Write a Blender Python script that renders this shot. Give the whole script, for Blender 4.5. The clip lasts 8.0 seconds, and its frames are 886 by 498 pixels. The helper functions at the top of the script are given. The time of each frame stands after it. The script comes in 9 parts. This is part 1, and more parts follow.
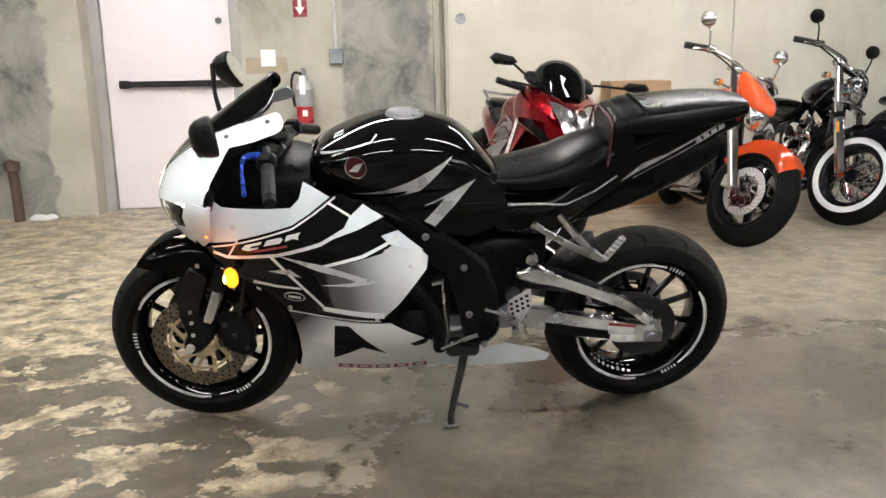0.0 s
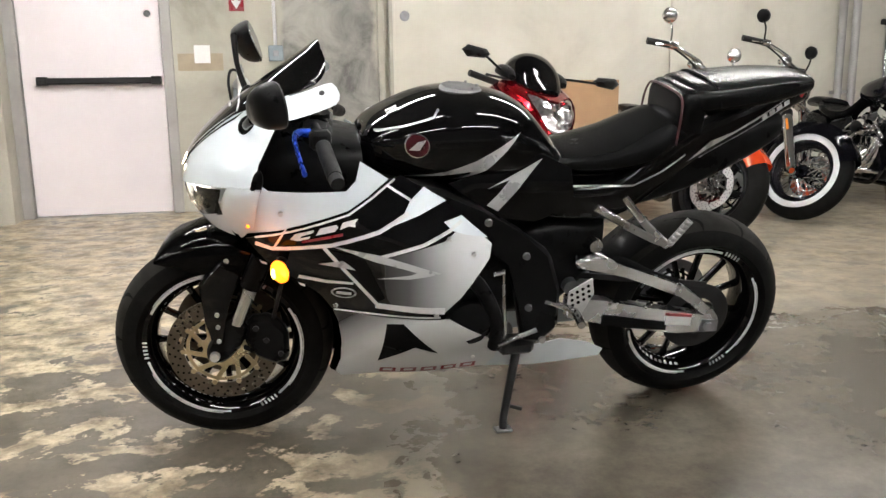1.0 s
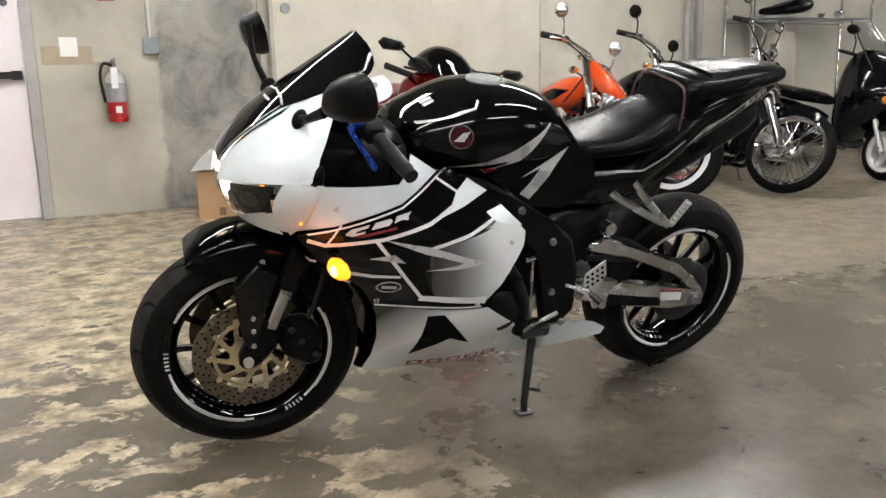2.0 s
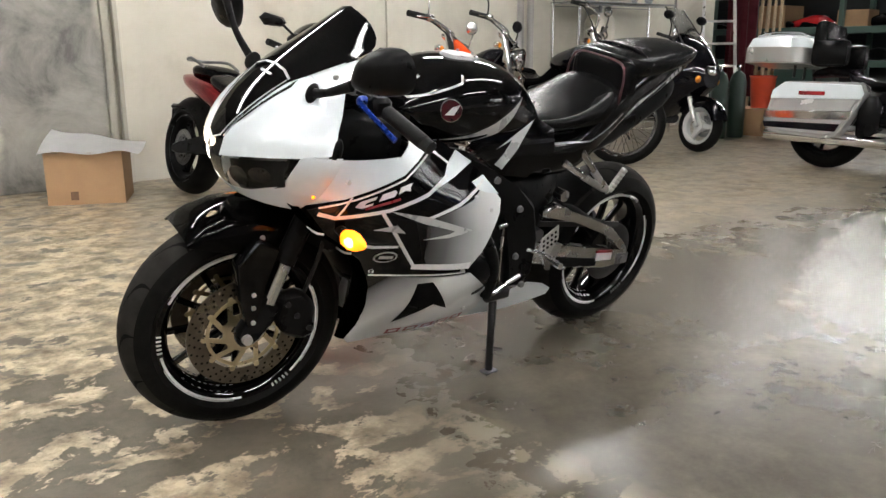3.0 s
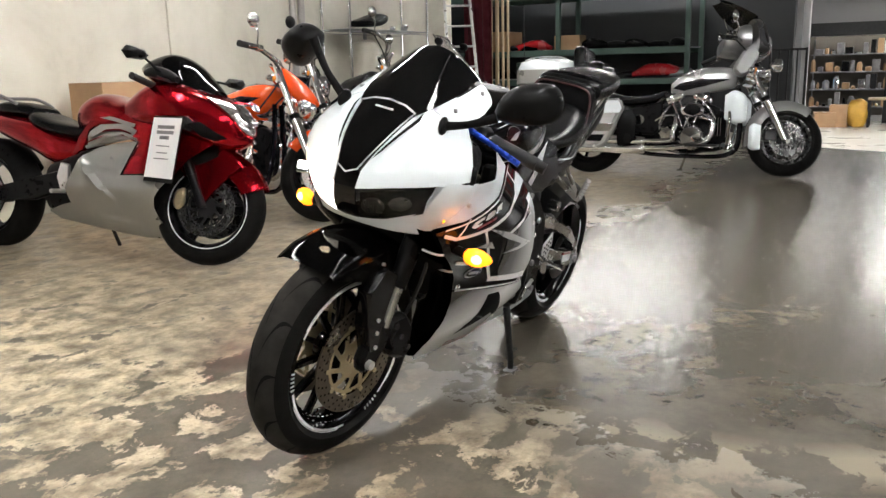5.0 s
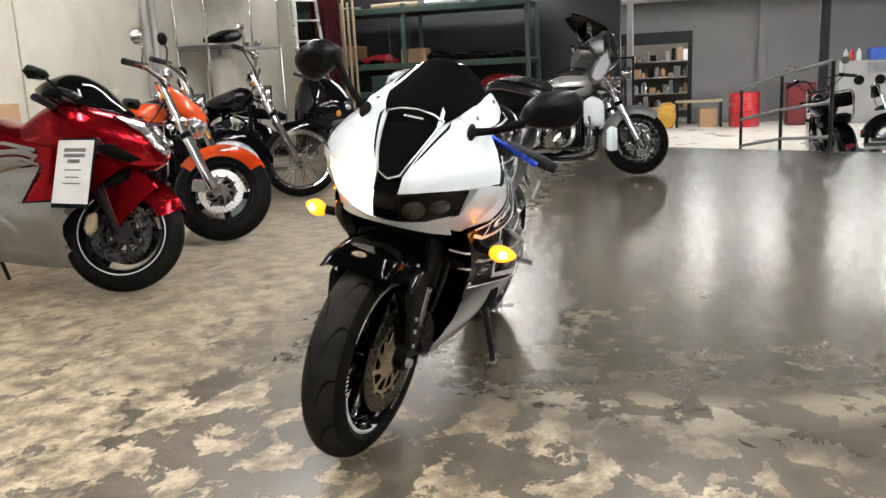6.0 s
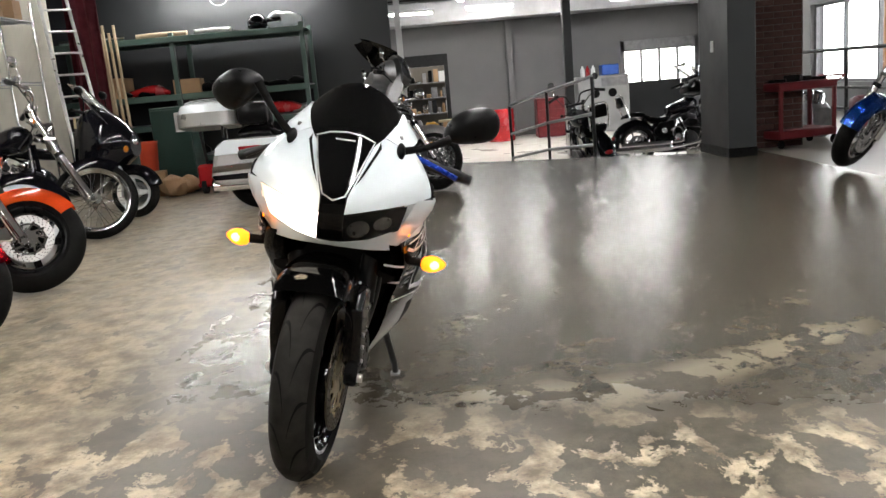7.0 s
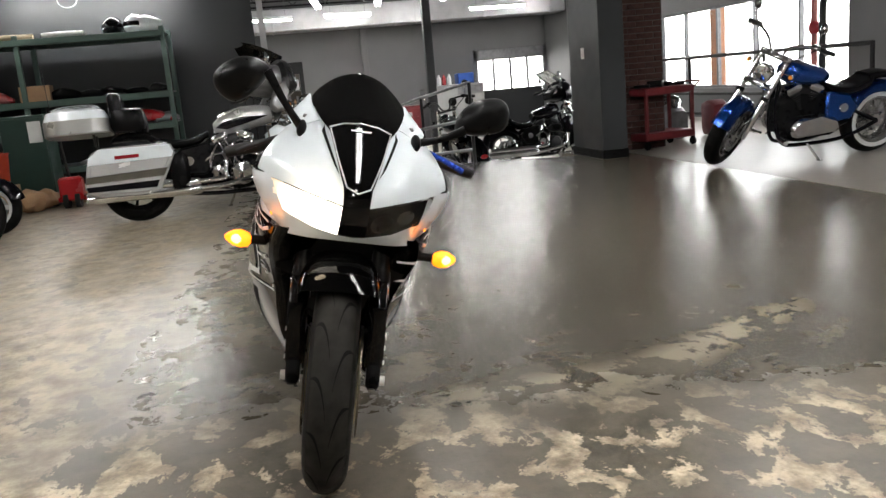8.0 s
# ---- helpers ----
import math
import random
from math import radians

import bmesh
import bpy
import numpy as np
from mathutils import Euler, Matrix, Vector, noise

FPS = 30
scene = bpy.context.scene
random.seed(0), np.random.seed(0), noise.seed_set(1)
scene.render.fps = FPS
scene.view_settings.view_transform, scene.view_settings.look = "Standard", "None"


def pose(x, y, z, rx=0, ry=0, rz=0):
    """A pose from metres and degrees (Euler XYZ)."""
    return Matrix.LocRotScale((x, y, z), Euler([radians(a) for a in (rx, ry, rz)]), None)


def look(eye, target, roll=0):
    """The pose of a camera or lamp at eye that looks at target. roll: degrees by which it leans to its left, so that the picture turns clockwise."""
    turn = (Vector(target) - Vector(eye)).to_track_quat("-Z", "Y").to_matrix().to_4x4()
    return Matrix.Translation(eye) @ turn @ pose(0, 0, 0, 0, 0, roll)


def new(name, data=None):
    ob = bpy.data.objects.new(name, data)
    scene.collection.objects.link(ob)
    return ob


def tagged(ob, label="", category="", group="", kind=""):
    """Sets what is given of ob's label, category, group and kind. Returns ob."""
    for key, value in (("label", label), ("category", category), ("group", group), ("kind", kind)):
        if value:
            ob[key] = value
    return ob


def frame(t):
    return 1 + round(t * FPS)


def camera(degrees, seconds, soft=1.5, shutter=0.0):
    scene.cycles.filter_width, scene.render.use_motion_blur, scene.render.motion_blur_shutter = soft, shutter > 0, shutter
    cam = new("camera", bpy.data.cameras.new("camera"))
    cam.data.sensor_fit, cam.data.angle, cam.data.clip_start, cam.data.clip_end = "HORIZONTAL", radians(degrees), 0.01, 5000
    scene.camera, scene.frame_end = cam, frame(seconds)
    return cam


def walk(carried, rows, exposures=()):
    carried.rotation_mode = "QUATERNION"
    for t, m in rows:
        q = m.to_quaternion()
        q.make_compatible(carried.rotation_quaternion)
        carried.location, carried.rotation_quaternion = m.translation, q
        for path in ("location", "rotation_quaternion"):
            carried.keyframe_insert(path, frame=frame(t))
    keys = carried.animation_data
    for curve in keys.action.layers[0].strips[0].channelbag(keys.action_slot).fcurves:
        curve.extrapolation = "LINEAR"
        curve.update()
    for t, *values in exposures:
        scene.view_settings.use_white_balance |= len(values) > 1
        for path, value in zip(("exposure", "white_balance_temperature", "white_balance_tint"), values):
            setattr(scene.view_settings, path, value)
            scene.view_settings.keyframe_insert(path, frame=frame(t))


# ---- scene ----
cam = camera(56.4, 8.0, 1.45)
METRES, EYE, TILT, LEAN, TURN = 4.1, 1.058, 0.0, 0.0, -5.4
ROWS = [
    (0.0, 0.0, 0.0, 0.0, -0.22, -12.19, 1.04),
    (0.5, -0.0502, 0.0226, -0.0162, -2.22, -11.27, 1.01),
    (1.0, -0.1049, 0.0544, -0.0238, -7.71, -11.49, 0.76),
    (2.5, -0.2918, 0.0922, -0.0226, -26.59, -12.74, 0.93),
    (3.0, -0.3458, 0.1118, -0.0229, -33.97, -13.69, 0.41),
    (3.5, -0.4128, 0.1279, -0.0164, -42.69, -14.55, 0.95),
    (4.0, -0.4659, 0.1621, -0.0167, -47.11, -14.48, 1.28),
    (4.5, -0.5098, 0.2052, -0.0145, -50.82, -13.41, 1.17),
    (6.0, -0.6453, 0.3489, -0.0084, -68.4, -12.07, 2.74),
    (6.5, -0.6817, 0.4033, -0.0077, -76.32, -12.07, 3.32),
    (7.0, -0.6995, 0.4532, -0.0028, -85.61, -11.5, 4.89),
    (7.5, -0.6854, 0.5123, -0.0029, -92.85, -11.51, 6.29),
    (8.0, -0.6859, 0.5681, -0.0064, -96.64, -11.72, 4.95),
]
walk(cam, [(t, pose(0, 0, EYE, TILT, LEAN, TURN) @ pose(METRES * x, METRES * y, METRES * z, 90 + pitch, roll, yaw)) for t, x, y, z, yaw, pitch, roll in ROWS],
     [(0.0, 0.0), (1.2, -0.05), (2.5, -0.20), (3.0, -0.13), (3.5, -0.02), (4.5, 0.0), (6.0, -0.05), (6.5, -0.16), (7.0, -0.23), (8.0, -0.35)])

# ---- light ----
world = bpy.data.worlds.new("sky")
scene.world = world
world.use_nodes = True
_n = world.node_tree.nodes
_sky = _n.new("ShaderNodeTexSky")
_sky.sky_type = "NISHITA"
_sky.sun_disc = False
_sky.sun_elevation, _sky.sun_rotation = radians(38), radians(150)
_n["Background"].inputs["Strength"].default_value = 0.14
world.node_tree.links.new(_sky.outputs["Color"], _n["Background"].inputs["Color"])
_sun = bpy.data.lights.new("sun", "SUN")
_sun.energy, _sun.angle, _sun.color = 3.0, radians(0.5), (1.0, 0.95, 0.88)
sun = new("sun", _sun)
sun.matrix_world = pose(0, 0, 20, 52, 0, 30)

# ---- tools ----
from mathutils.geometry import delaunay_2d_cdt

V = Vector


def bm_new():
    return bmesh.new()


def done(name, bm, material, parent=None, label="", smooth=40):
    """Links a bmesh as one mesh object."""
    bmesh.ops.recalc_face_normals(bm, faces=bm.faces[:])
    me = bpy.data.meshes.new(name)
    bm.to_mesh(me)
    bm.free()
    mats = material if isinstance(material, (list, tuple)) else [material]
    for m in mats:
        me.materials.append(m)
    if smooth:
        me.shade_smooth()
        me.set_sharp_from_angle(angle=radians(smooth))
    ob = new(name, me)
    if parent is not None:
        ob.parent = parent
    if label:
        ob["label"] = label
    return ob


def part(name, bm, material, parent, label="", smooth=40):
    return done(name, bm, material, parent, label, smooth)


def thing(name, label, category, group="", m=None, kind=""):
    e = new(name)
    e.empty_display_size = 0.1
    if m is not None:
        e.matrix_world = m
    return tagged(e, label, category, group, kind)


def share(name, ob, parent, m=None):
    """One more piece on the same mesh."""
    o = new(name, ob.data)
    o.parent = parent
    if m is not None:
        o.matrix_basis = m
    return o


def add_box(bm, lo, hi, bevel=0.0, m=None, seg=1):
    lo, hi = V(lo), V(hi)
    r = bmesh.ops.create_cube(bm, size=1.0)
    vs = r["verts"]
    c, d = (lo + hi) / 2, hi - lo
    for v in vs:
        v.co = V((v.co.x * d.x, v.co.y * d.y, v.co.z * d.z)) + c
    if bevel:
        es = list({e for v in vs for e in v.link_edges})
        r = bmesh.ops.bevel(bm, geom=es, offset=min(bevel, min(abs(k) for k in d) * 0.45), segments=seg, affect="EDGES", profile=0.5)
        vs = list({v for f in r["faces"] for v in f.verts} | {v for v in vs if v.is_valid})
    if m is not None:
        for v in vs:
            v.co = m @ v.co
    return vs


def ring_frame(d):
    d = d.normalized()
    a = V((0, 0, 1)) if abs(d.z) < 0.9 else V((0, 1, 0))
    u = d.cross(a).normalized()
    return u, d.cross(u).normalized()


def skin(bm, rings, closed_u=True, cap=True, loop=False):
    """Quads between rings of points."""
    vr = [[bm.verts.new(p) for p in r] for r in rings]
    n = len(vr[0])
    pairs = list(zip(vr, vr[1:])) + ([(vr[-1], vr[0])] if loop else [])
    for a, b in pairs:
        for i in range(n if closed_u else n - 1):
            j = (i + 1) % n
            bm.faces.new((a[i], a[j], b[j], b[i]))
    if cap and closed_u and not loop:
        bm.faces.new(vr[0][::-1])
        bm.faces.new(vr[-1])
    return vr


def add_cyl(bm, p0, p1, r0, r1=None, n=14):
    p0, p1 = V(p0), V(p1)
    r1 = r0 if r1 is None else r1
    u, w = ring_frame(p1 - p0)
    rings = []
    for p, r in ((p0, r0), (p1, r1)):
        rings.append([p + (u * math.cos(2 * math.pi * i / n) + w * math.sin(2 * math.pi * i / n)) * r for i in range(n)])
    skin(bm, rings)


def spline(pts, per=6, loop=False):
    """Catmull-Rom through the points."""
    P = [V(p) for p in pts]
    k, out = len(P), []
    for i in range(k if loop else k - 1):
        if loop:
            a, b, c, d = P[i - 1], P[i], P[(i + 1) % k], P[(i + 2) % k]
        else:
            a, b, c, d = P[max(i - 1, 0)], P[i], P[i + 1], P[min(i + 2, k - 1)]
        for j in range(per):
            t = j / per
            out.append(0.5 * (2 * b + (c - a) * t + (2 * a - 5 * b + 4 * c - d) * t * t + (3 * b - a - 3 * c + d) * t ** 3))
    if not loop:
        out.append(P[-1])
    return out


def add_tube(bm, pts, r, n=10, per=5, flat=1.0, curve=True, loop=False):
    """A round bar along a curve; r is a radius or one radius for each point; flat squeezes it along the second axis."""
    P = spline(pts, per, loop) if curve and len(pts) > 2 else [V(p) for p in pts]
    m = len(P)
    if isinstance(r, (list, tuple)):
        rr = []
        for i in range(m):
            s = i / (m - 1) * (len(r) - 1)
            k = min(int(s), len(r) - 2)
            rr.append(r[k] + (r[k + 1] - r[k]) * (s - k))
    else:
        rr = [r] * m
    rings, up = [], None
    for i, p in enumerate(P):
        d = (P[(i + 1) % m] - P[i - 1]) if loop else (P[min(i + 1, m - 1)] - P[max(i - 1, 0)])
        d = d.normalized()
        if up is None:
            u, w = ring_frame(d)
        else:
            w = (up - d * up.dot(d)).normalized()
            u = w.cross(d).normalized()
        up = w
        rings.append([p + (u * math.cos(2 * math.pi * k / n) * flat + w * math.sin(2 * math.pi * k / n)) * rr[i] for k in range(n)])
    skin(bm, rings, loop=loop)


def add_lathe(bm, profile, n=32, m=None, axis="y", loop=True):
    """Turns a profile of (radius, along) about an axis; the profile is closed when loop is set."""
    rings = []
    for i in range(n):
        a = 2 * math.pi * i / n
        c, s = math.cos(a), math.sin(a)
        ring = []
        for r, h in profile:
            p = {"y": V((r * c, h, r * s)), "z": V((r * c, r * s, h)), "x": V((h, r * c, r * s))}[axis]
            ring.append(m @ p if m is not None else p)
        rings.append(ring)
    skin(bm, rings, closed_u=loop, cap=False, loop=True)


def add_ball(bm, c, r, n=14, squash=(1, 1, 1), m=None):
    res = bmesh.ops.create_uvsphere(bm, u_segments=n, v_segments=max(6, n // 2 + 1), radius=1.0)
    for v in res["verts"]:
        p = V((v.co.x * r * squash[0], v.co.y * r * squash[1], v.co.z * r * squash[2]))
        v.co = (m @ p if m is not None else p) + V(c)


def superring(cx, cz, hw, top, bot, p=2.5, n=24, taper=0.0):
    """A rounded cross section in the y-z plane at x = cx, with unlike upper and lower halves."""
    out = []
    for i in range(n):
        a = 2 * math.pi * i / n
        c, s = math.cos(a), math.sin(a)
        y = hw * math.copysign(abs(c) ** (2 / p), c)
        z = math.copysign(abs(s) ** (2 / p), s) * (top if s > 0 else bot)
        y *= 1 - taper * (z / max(top, bot))
        out.append(V((cx, y, cz + z)))
    return out


def add_loft(bm, stations, p=2.5, n=24, sub=4):
    """Stations of (x, z of the widest line, half width, height above, depth below[, taper]) along x, smoothed."""
    A = np.array([list(s) + [0.0] * (6 - len(s)) for s in stations], float)
    k, rows = len(A), []
    for i in range(k - 1):
        a, b, c, d = A[max(i - 1, 0)], A[i], A[i + 1], A[min(i + 2, k - 1)]
        for j in range(sub):
            t = j / sub
            rows.append(0.5 * (2 * b + (c - a) * t + (2 * a - 5 * b + 4 * c - d) * t * t + (3 * b - a - 3 * c + d) * t ** 3))
    rows.append(A[-1])
    skin(bm, [superring(r[0], r[1], max(r[2], 0.003), max(r[3], 0.003), max(r[4], 0.003), p, n, r[5]) for r in rows])


def in_poly(x, y, poly):
    ok, j = False, len(poly) - 1
    for i in range(len(poly)):
        (xi, yi), (xj, yj) = poly[i], poly[j]
        if (yi > y) != (yj > y) and x < (xj - xi) * (y - yi) / (yj - yi) + xi:
            ok = not ok
        j = i
    return ok


def add_sheet(bm, poly, place, step=0.03, thick=0.0, away=None, rise=0.0):
    """A panel cut from a curved surface: poly is its outline in two coordinates, place(u, v) gives the point in space.
    thick gives it a back, along -away(u, v)."""
    edge = []
    for i, a in enumerate(poly):
        b = poly[(i + 1) % len(poly)]
        k = max(1, int(math.dist(a, b) / step))
        edge += [(a[0] + (b[0] - a[0]) * j / k, a[1] + (b[1] - a[1]) * j / k) for j in range(k)]
    lo = (min(p[0] for p in edge), min(p[1] for p in edge))
    hi = (max(p[0] for p in edge), max(p[1] for p in edge))
    pts = [V(p) for p in edge]
    u = lo[0] + step * 0.5
    while u < hi[0]:
        v = lo[1] + step * 0.5
        while v < hi[1]:
            if in_poly(u, v, edge) and min((p[0] - u) ** 2 + (p[1] - v) ** 2 for p in edge) > (step * 0.45) ** 2:
                pts.append(V((u, v)))
            v += step
        u += step
    ne = len(edge)
    res = delaunay_2d_cdt(pts, [(i, (i + 1) % ne) for i in range(ne)], [list(range(ne))], 1, 1e-6)
    co, ed, fa = res[0], res[1], res[2]
    up = [bm.verts.new(place(p.x, p.y)) for p in co]
    for f in fa:
        bm.faces.new([up[i] for i in f])
    if thick:
        dn = []
        for p in co:
            d = away(p.x, p.y) if away else V((0, 1, 0))
            dn.append(bm.verts.new(V(place(p.x, p.y)) - d * thick))
        for f in fa:
            bm.faces.new([dn[i] for i in reversed(f)])
        cnt = {}
        for f in fa:
            for i in range(len(f)):
                a, b = f[i], f[(i + 1) % len(f)]
                cnt[(a, b)] = 1
        for (a, b) in cnt:
            if (b, a) not in cnt:
                bm.faces.new((up[b], up[a], dn[a], dn[b]))


def mirrored(bm, axis="y"):
    """Adds the mirror image of all that is in bm."""
    g = bmesh.ops.duplicate(bm, geom=bm.verts[:] + bm.edges[:] + bm.faces[:])["geom"]
    vs = [e for e in g if isinstance(e, bmesh.types.BMVert)]
    for v in vs:
        if axis == "y":
            v.co.y = -v.co.y
        else:
            v.co.x = -v.co.x
    bmesh.ops.reverse_faces(bm, faces=[e for e in g if isinstance(e, bmesh.types.BMFace)])

# ---- materials ----
def nodes_of(name):
    m = bpy.data.materials.new(name)
    m.use_nodes = True
    nt = m.node_tree
    return m, nt, nt.nodes["Principled BSDF"]


def link(nt, a, b):
    nt.links.new(a, b)


def noise_node(nt, co, scale, detail=4.0, rough=0.55, dist=0.0):
    t = nt.nodes.new("ShaderNodeTexNoise")
    t.inputs["Scale"].default_value, t.inputs["Detail"].default_value = scale, detail
    t.inputs["Roughness"].default_value, t.inputs["Distortion"].default_value = rough, dist
    link(nt, co, t.inputs["Vector"])
    return t.outputs["Fac"]


def ramp(nt, fac, stops):
    r = nt.nodes.new("ShaderNodeValToRGB")
    e = r.color_ramp.elements
    while len(e) < len(stops):
        e.new(0.5)
    for el, (p, c) in zip(e, stops):
        el.position = p
        el.color = (*c, 1) if not isinstance(c, (int, float)) else (c, c, c, 1)
    link(nt, fac, r.inputs["Fac"])
    return r.outputs["Color"]


def mixc(nt, fac, a, b, mode="MIX"):
    x = nt.nodes.new("ShaderNodeMix")
    x.data_type, x.blend_type = "RGBA", mode
    for sock, val in ((x.inputs["Factor"], fac), (x.inputs[6], a), (x.inputs[7], b)):
        if isinstance(val, bpy.types.NodeSocket):
            link(nt, val, sock)
        elif isinstance(val, (int, float)):
            sock.default_value = val
        else:
            sock.default_value = (*val, 1)
    return x.outputs[2]


def coords(nt, kind="Object", scale=None):
    if kind == "World":
        co = nt.nodes.new("ShaderNodeNewGeometry").outputs["Position"]
    else:
        co = nt.nodes.new("ShaderNodeTexCoord").outputs[kind]
    if scale:
        mp = nt.nodes.new("ShaderNodeMapping")
        mp.inputs["Scale"].default_value = scale
        link(nt, co, mp.inputs["Vector"])
        co = mp.outputs["Vector"]
    return co


def bumped(nt, b, height, strength, dist=0.002):
    n = nt.nodes.new("ShaderNodeBump")
    n.inputs["Strength"].default_value, n.inputs["Distance"].default_value = strength, dist
    link(nt, height, n.inputs["Height"])
    link(nt, n.outputs["Normal"], b.inputs["Normal"])


def surf(name, c1, c2=None, scale=12.0, rough=0.5, metal=0.0, bump=0.15, fine=180.0, coat=0.0, rvar=0.12, kind="Object", spec=0.5, ior=1.5):
    """A surface with two scales of variation in colour and gloss and a fine relief."""
    m, nt, b = nodes_of(name)
    c2 = c2 or tuple(c * 0.75 for c in c1)
    co = coords(nt, kind)
    big, small = noise_node(nt, co, scale), noise_node(nt, co, fine, 3)
    col = mixc(nt, ramp(nt, big, [(0.35, 0), (0.7, 1)]), c1, c2)
    link(nt, mixc(nt, ramp(nt, small, [(0.3, 0.0), (0.8, 0.25)]), col, tuple(c * 0.6 for c in c1)), b.inputs["Base Color"])
    link(nt, ramp(nt, big, [(0.3, max(0.02, rough - rvar)), (0.7, min(1, rough + rvar))]), b.inputs["Roughness"])
    b.inputs["Metallic"].default_value = metal
    b.inputs["Specular IOR Level"].default_value, b.inputs["IOR"].default_value = spec, ior
    if coat:
        b.inputs["Coat Weight"].default_value, b.inputs["Coat Roughness"].default_value = coat, 0.03
    if bump:
        bumped(nt, b, small, bump)
    return m


def glow(name, colour, strength):
    m, nt, b = nodes_of(name)
    b.inputs["Base Color"].default_value = (*colour, 1)
    b.inputs["Emission Color"].default_value = (*colour, 1)
    b.inputs["Emission Strength"].default_value = strength
    return m


def clear(name, tint=(1, 1, 1), rough=0.02, ior=1.45):
    m, nt, b = nodes_of(name)
    b.inputs["Base Color"].default_value = (*tint, 1)
    b.inputs["Transmission Weight"].default_value = 1.0
    b.inputs["Roughness"].default_value, b.inputs["IOR"].default_value = rough, ior
    return m


def concrete_wall():
    m, nt, b = nodes_of("concrete_wall")
    co = coords(nt, "World")
    blot = noise_node(nt, co, 0.9, 6, 0.6, 0.6)
    tall = noise_node(nt, coords(nt, "World", (2.2, 2.2, 0.35)), 1.3, 5, 0.6, 0.4)
    grain = noise_node(nt, co, 60, 5, 0.7)
    col = ramp(nt, blot, [(0.32, (0.20, 0.188, 0.150)), (0.44, (0.33, 0.312, 0.257)), (0.56, (0.40, 0.38, 0.318)), (0.74, (0.50, 0.48, 0.405))])
    col = mixc(nt, ramp(nt, tall, [(0.5, 0.0), (0.75, 0.45)]), col, (0.36, 0.35, 0.31))
    col = mixc(nt, ramp(nt, grain, [(0.35, 0.25), (0.6, 0.0)]), col, (0.33, 0.31, 0.27))
    # a trowelled dark grey repair between the conduit and the pilaster, and a smaller one by the door
    sep = nt.nodes.new("ShaderNodeSeparateXYZ")
    link(nt, co, sep.inputs[0])
    ragged = noise_node(nt, co, 2.6, 7, 0.62, 0.4)

    def band(mid, half, soft):
        a = nt.nodes.new("ShaderNodeMath")
        a.operation = "SUBTRACT"
        link(nt, sep.outputs["X"], a.inputs[0])
        a.inputs[1].default_value = mid
        c = nt.nodes.new("ShaderNodeMath")
        c.operation = "ABSOLUTE"
        link(nt, a.outputs[0], c.inputs[0])
        d = nt.nodes.new("ShaderNodeMath")
        d.operation = "MULTIPLY_ADD"
        link(nt, ragged, d.inputs[0])
        d.inputs[1].default_value = soft
        link(nt, c.outputs[0], d.inputs[2])
        return ramp(nt, d.outputs[0], [(half + soft * .5 - .02, 1.0), (half + soft * .5 + .02, 0.0)])

    patch = ramp(nt, noise_node(nt, co, 2.4, 10, 0.68, 0.5), [(0.34, (0.10, 0.096, 0.088)), (0.44, (0.19, 0.184, 0.166)), (0.54, (0.26, 0.25, 0.225)), (0.68, (0.33, 0.315, 0.28))])
    col = mixc(nt, band(.22, .36, .22), col, patch)
    col = mixc(nt, band(-2.9, .55, .5), col, patch)
    # beyond the pilaster the concrete was cast in a paler, cleaner mix
    paler = ramp(nt, blot, [(0.30, (0.40, 0.378, 0.315)), (0.46, (0.52, 0.495, 0.42)), (0.72, (0.62, 0.595, 0.52))])
    paler = mixc(nt, ramp(nt, tall, [(0.5, 0.0), (0.75, 0.3)]), paler, (0.42, 0.40, 0.35))
    step = nt.nodes.new("ShaderNodeMath")
    step.operation = "GREATER_THAN"
    link(nt, sep.outputs["X"], step.inputs[0])
    step.inputs[1].default_value = 0.72
    col = mixc(nt, step.outputs[0], col, paler)
    link(nt, col, b.inputs["Base Color"])
    b.inputs["Roughness"].default_value = 0.75
    bumped(nt, b, grain, 0.25, 0.004)
    return m


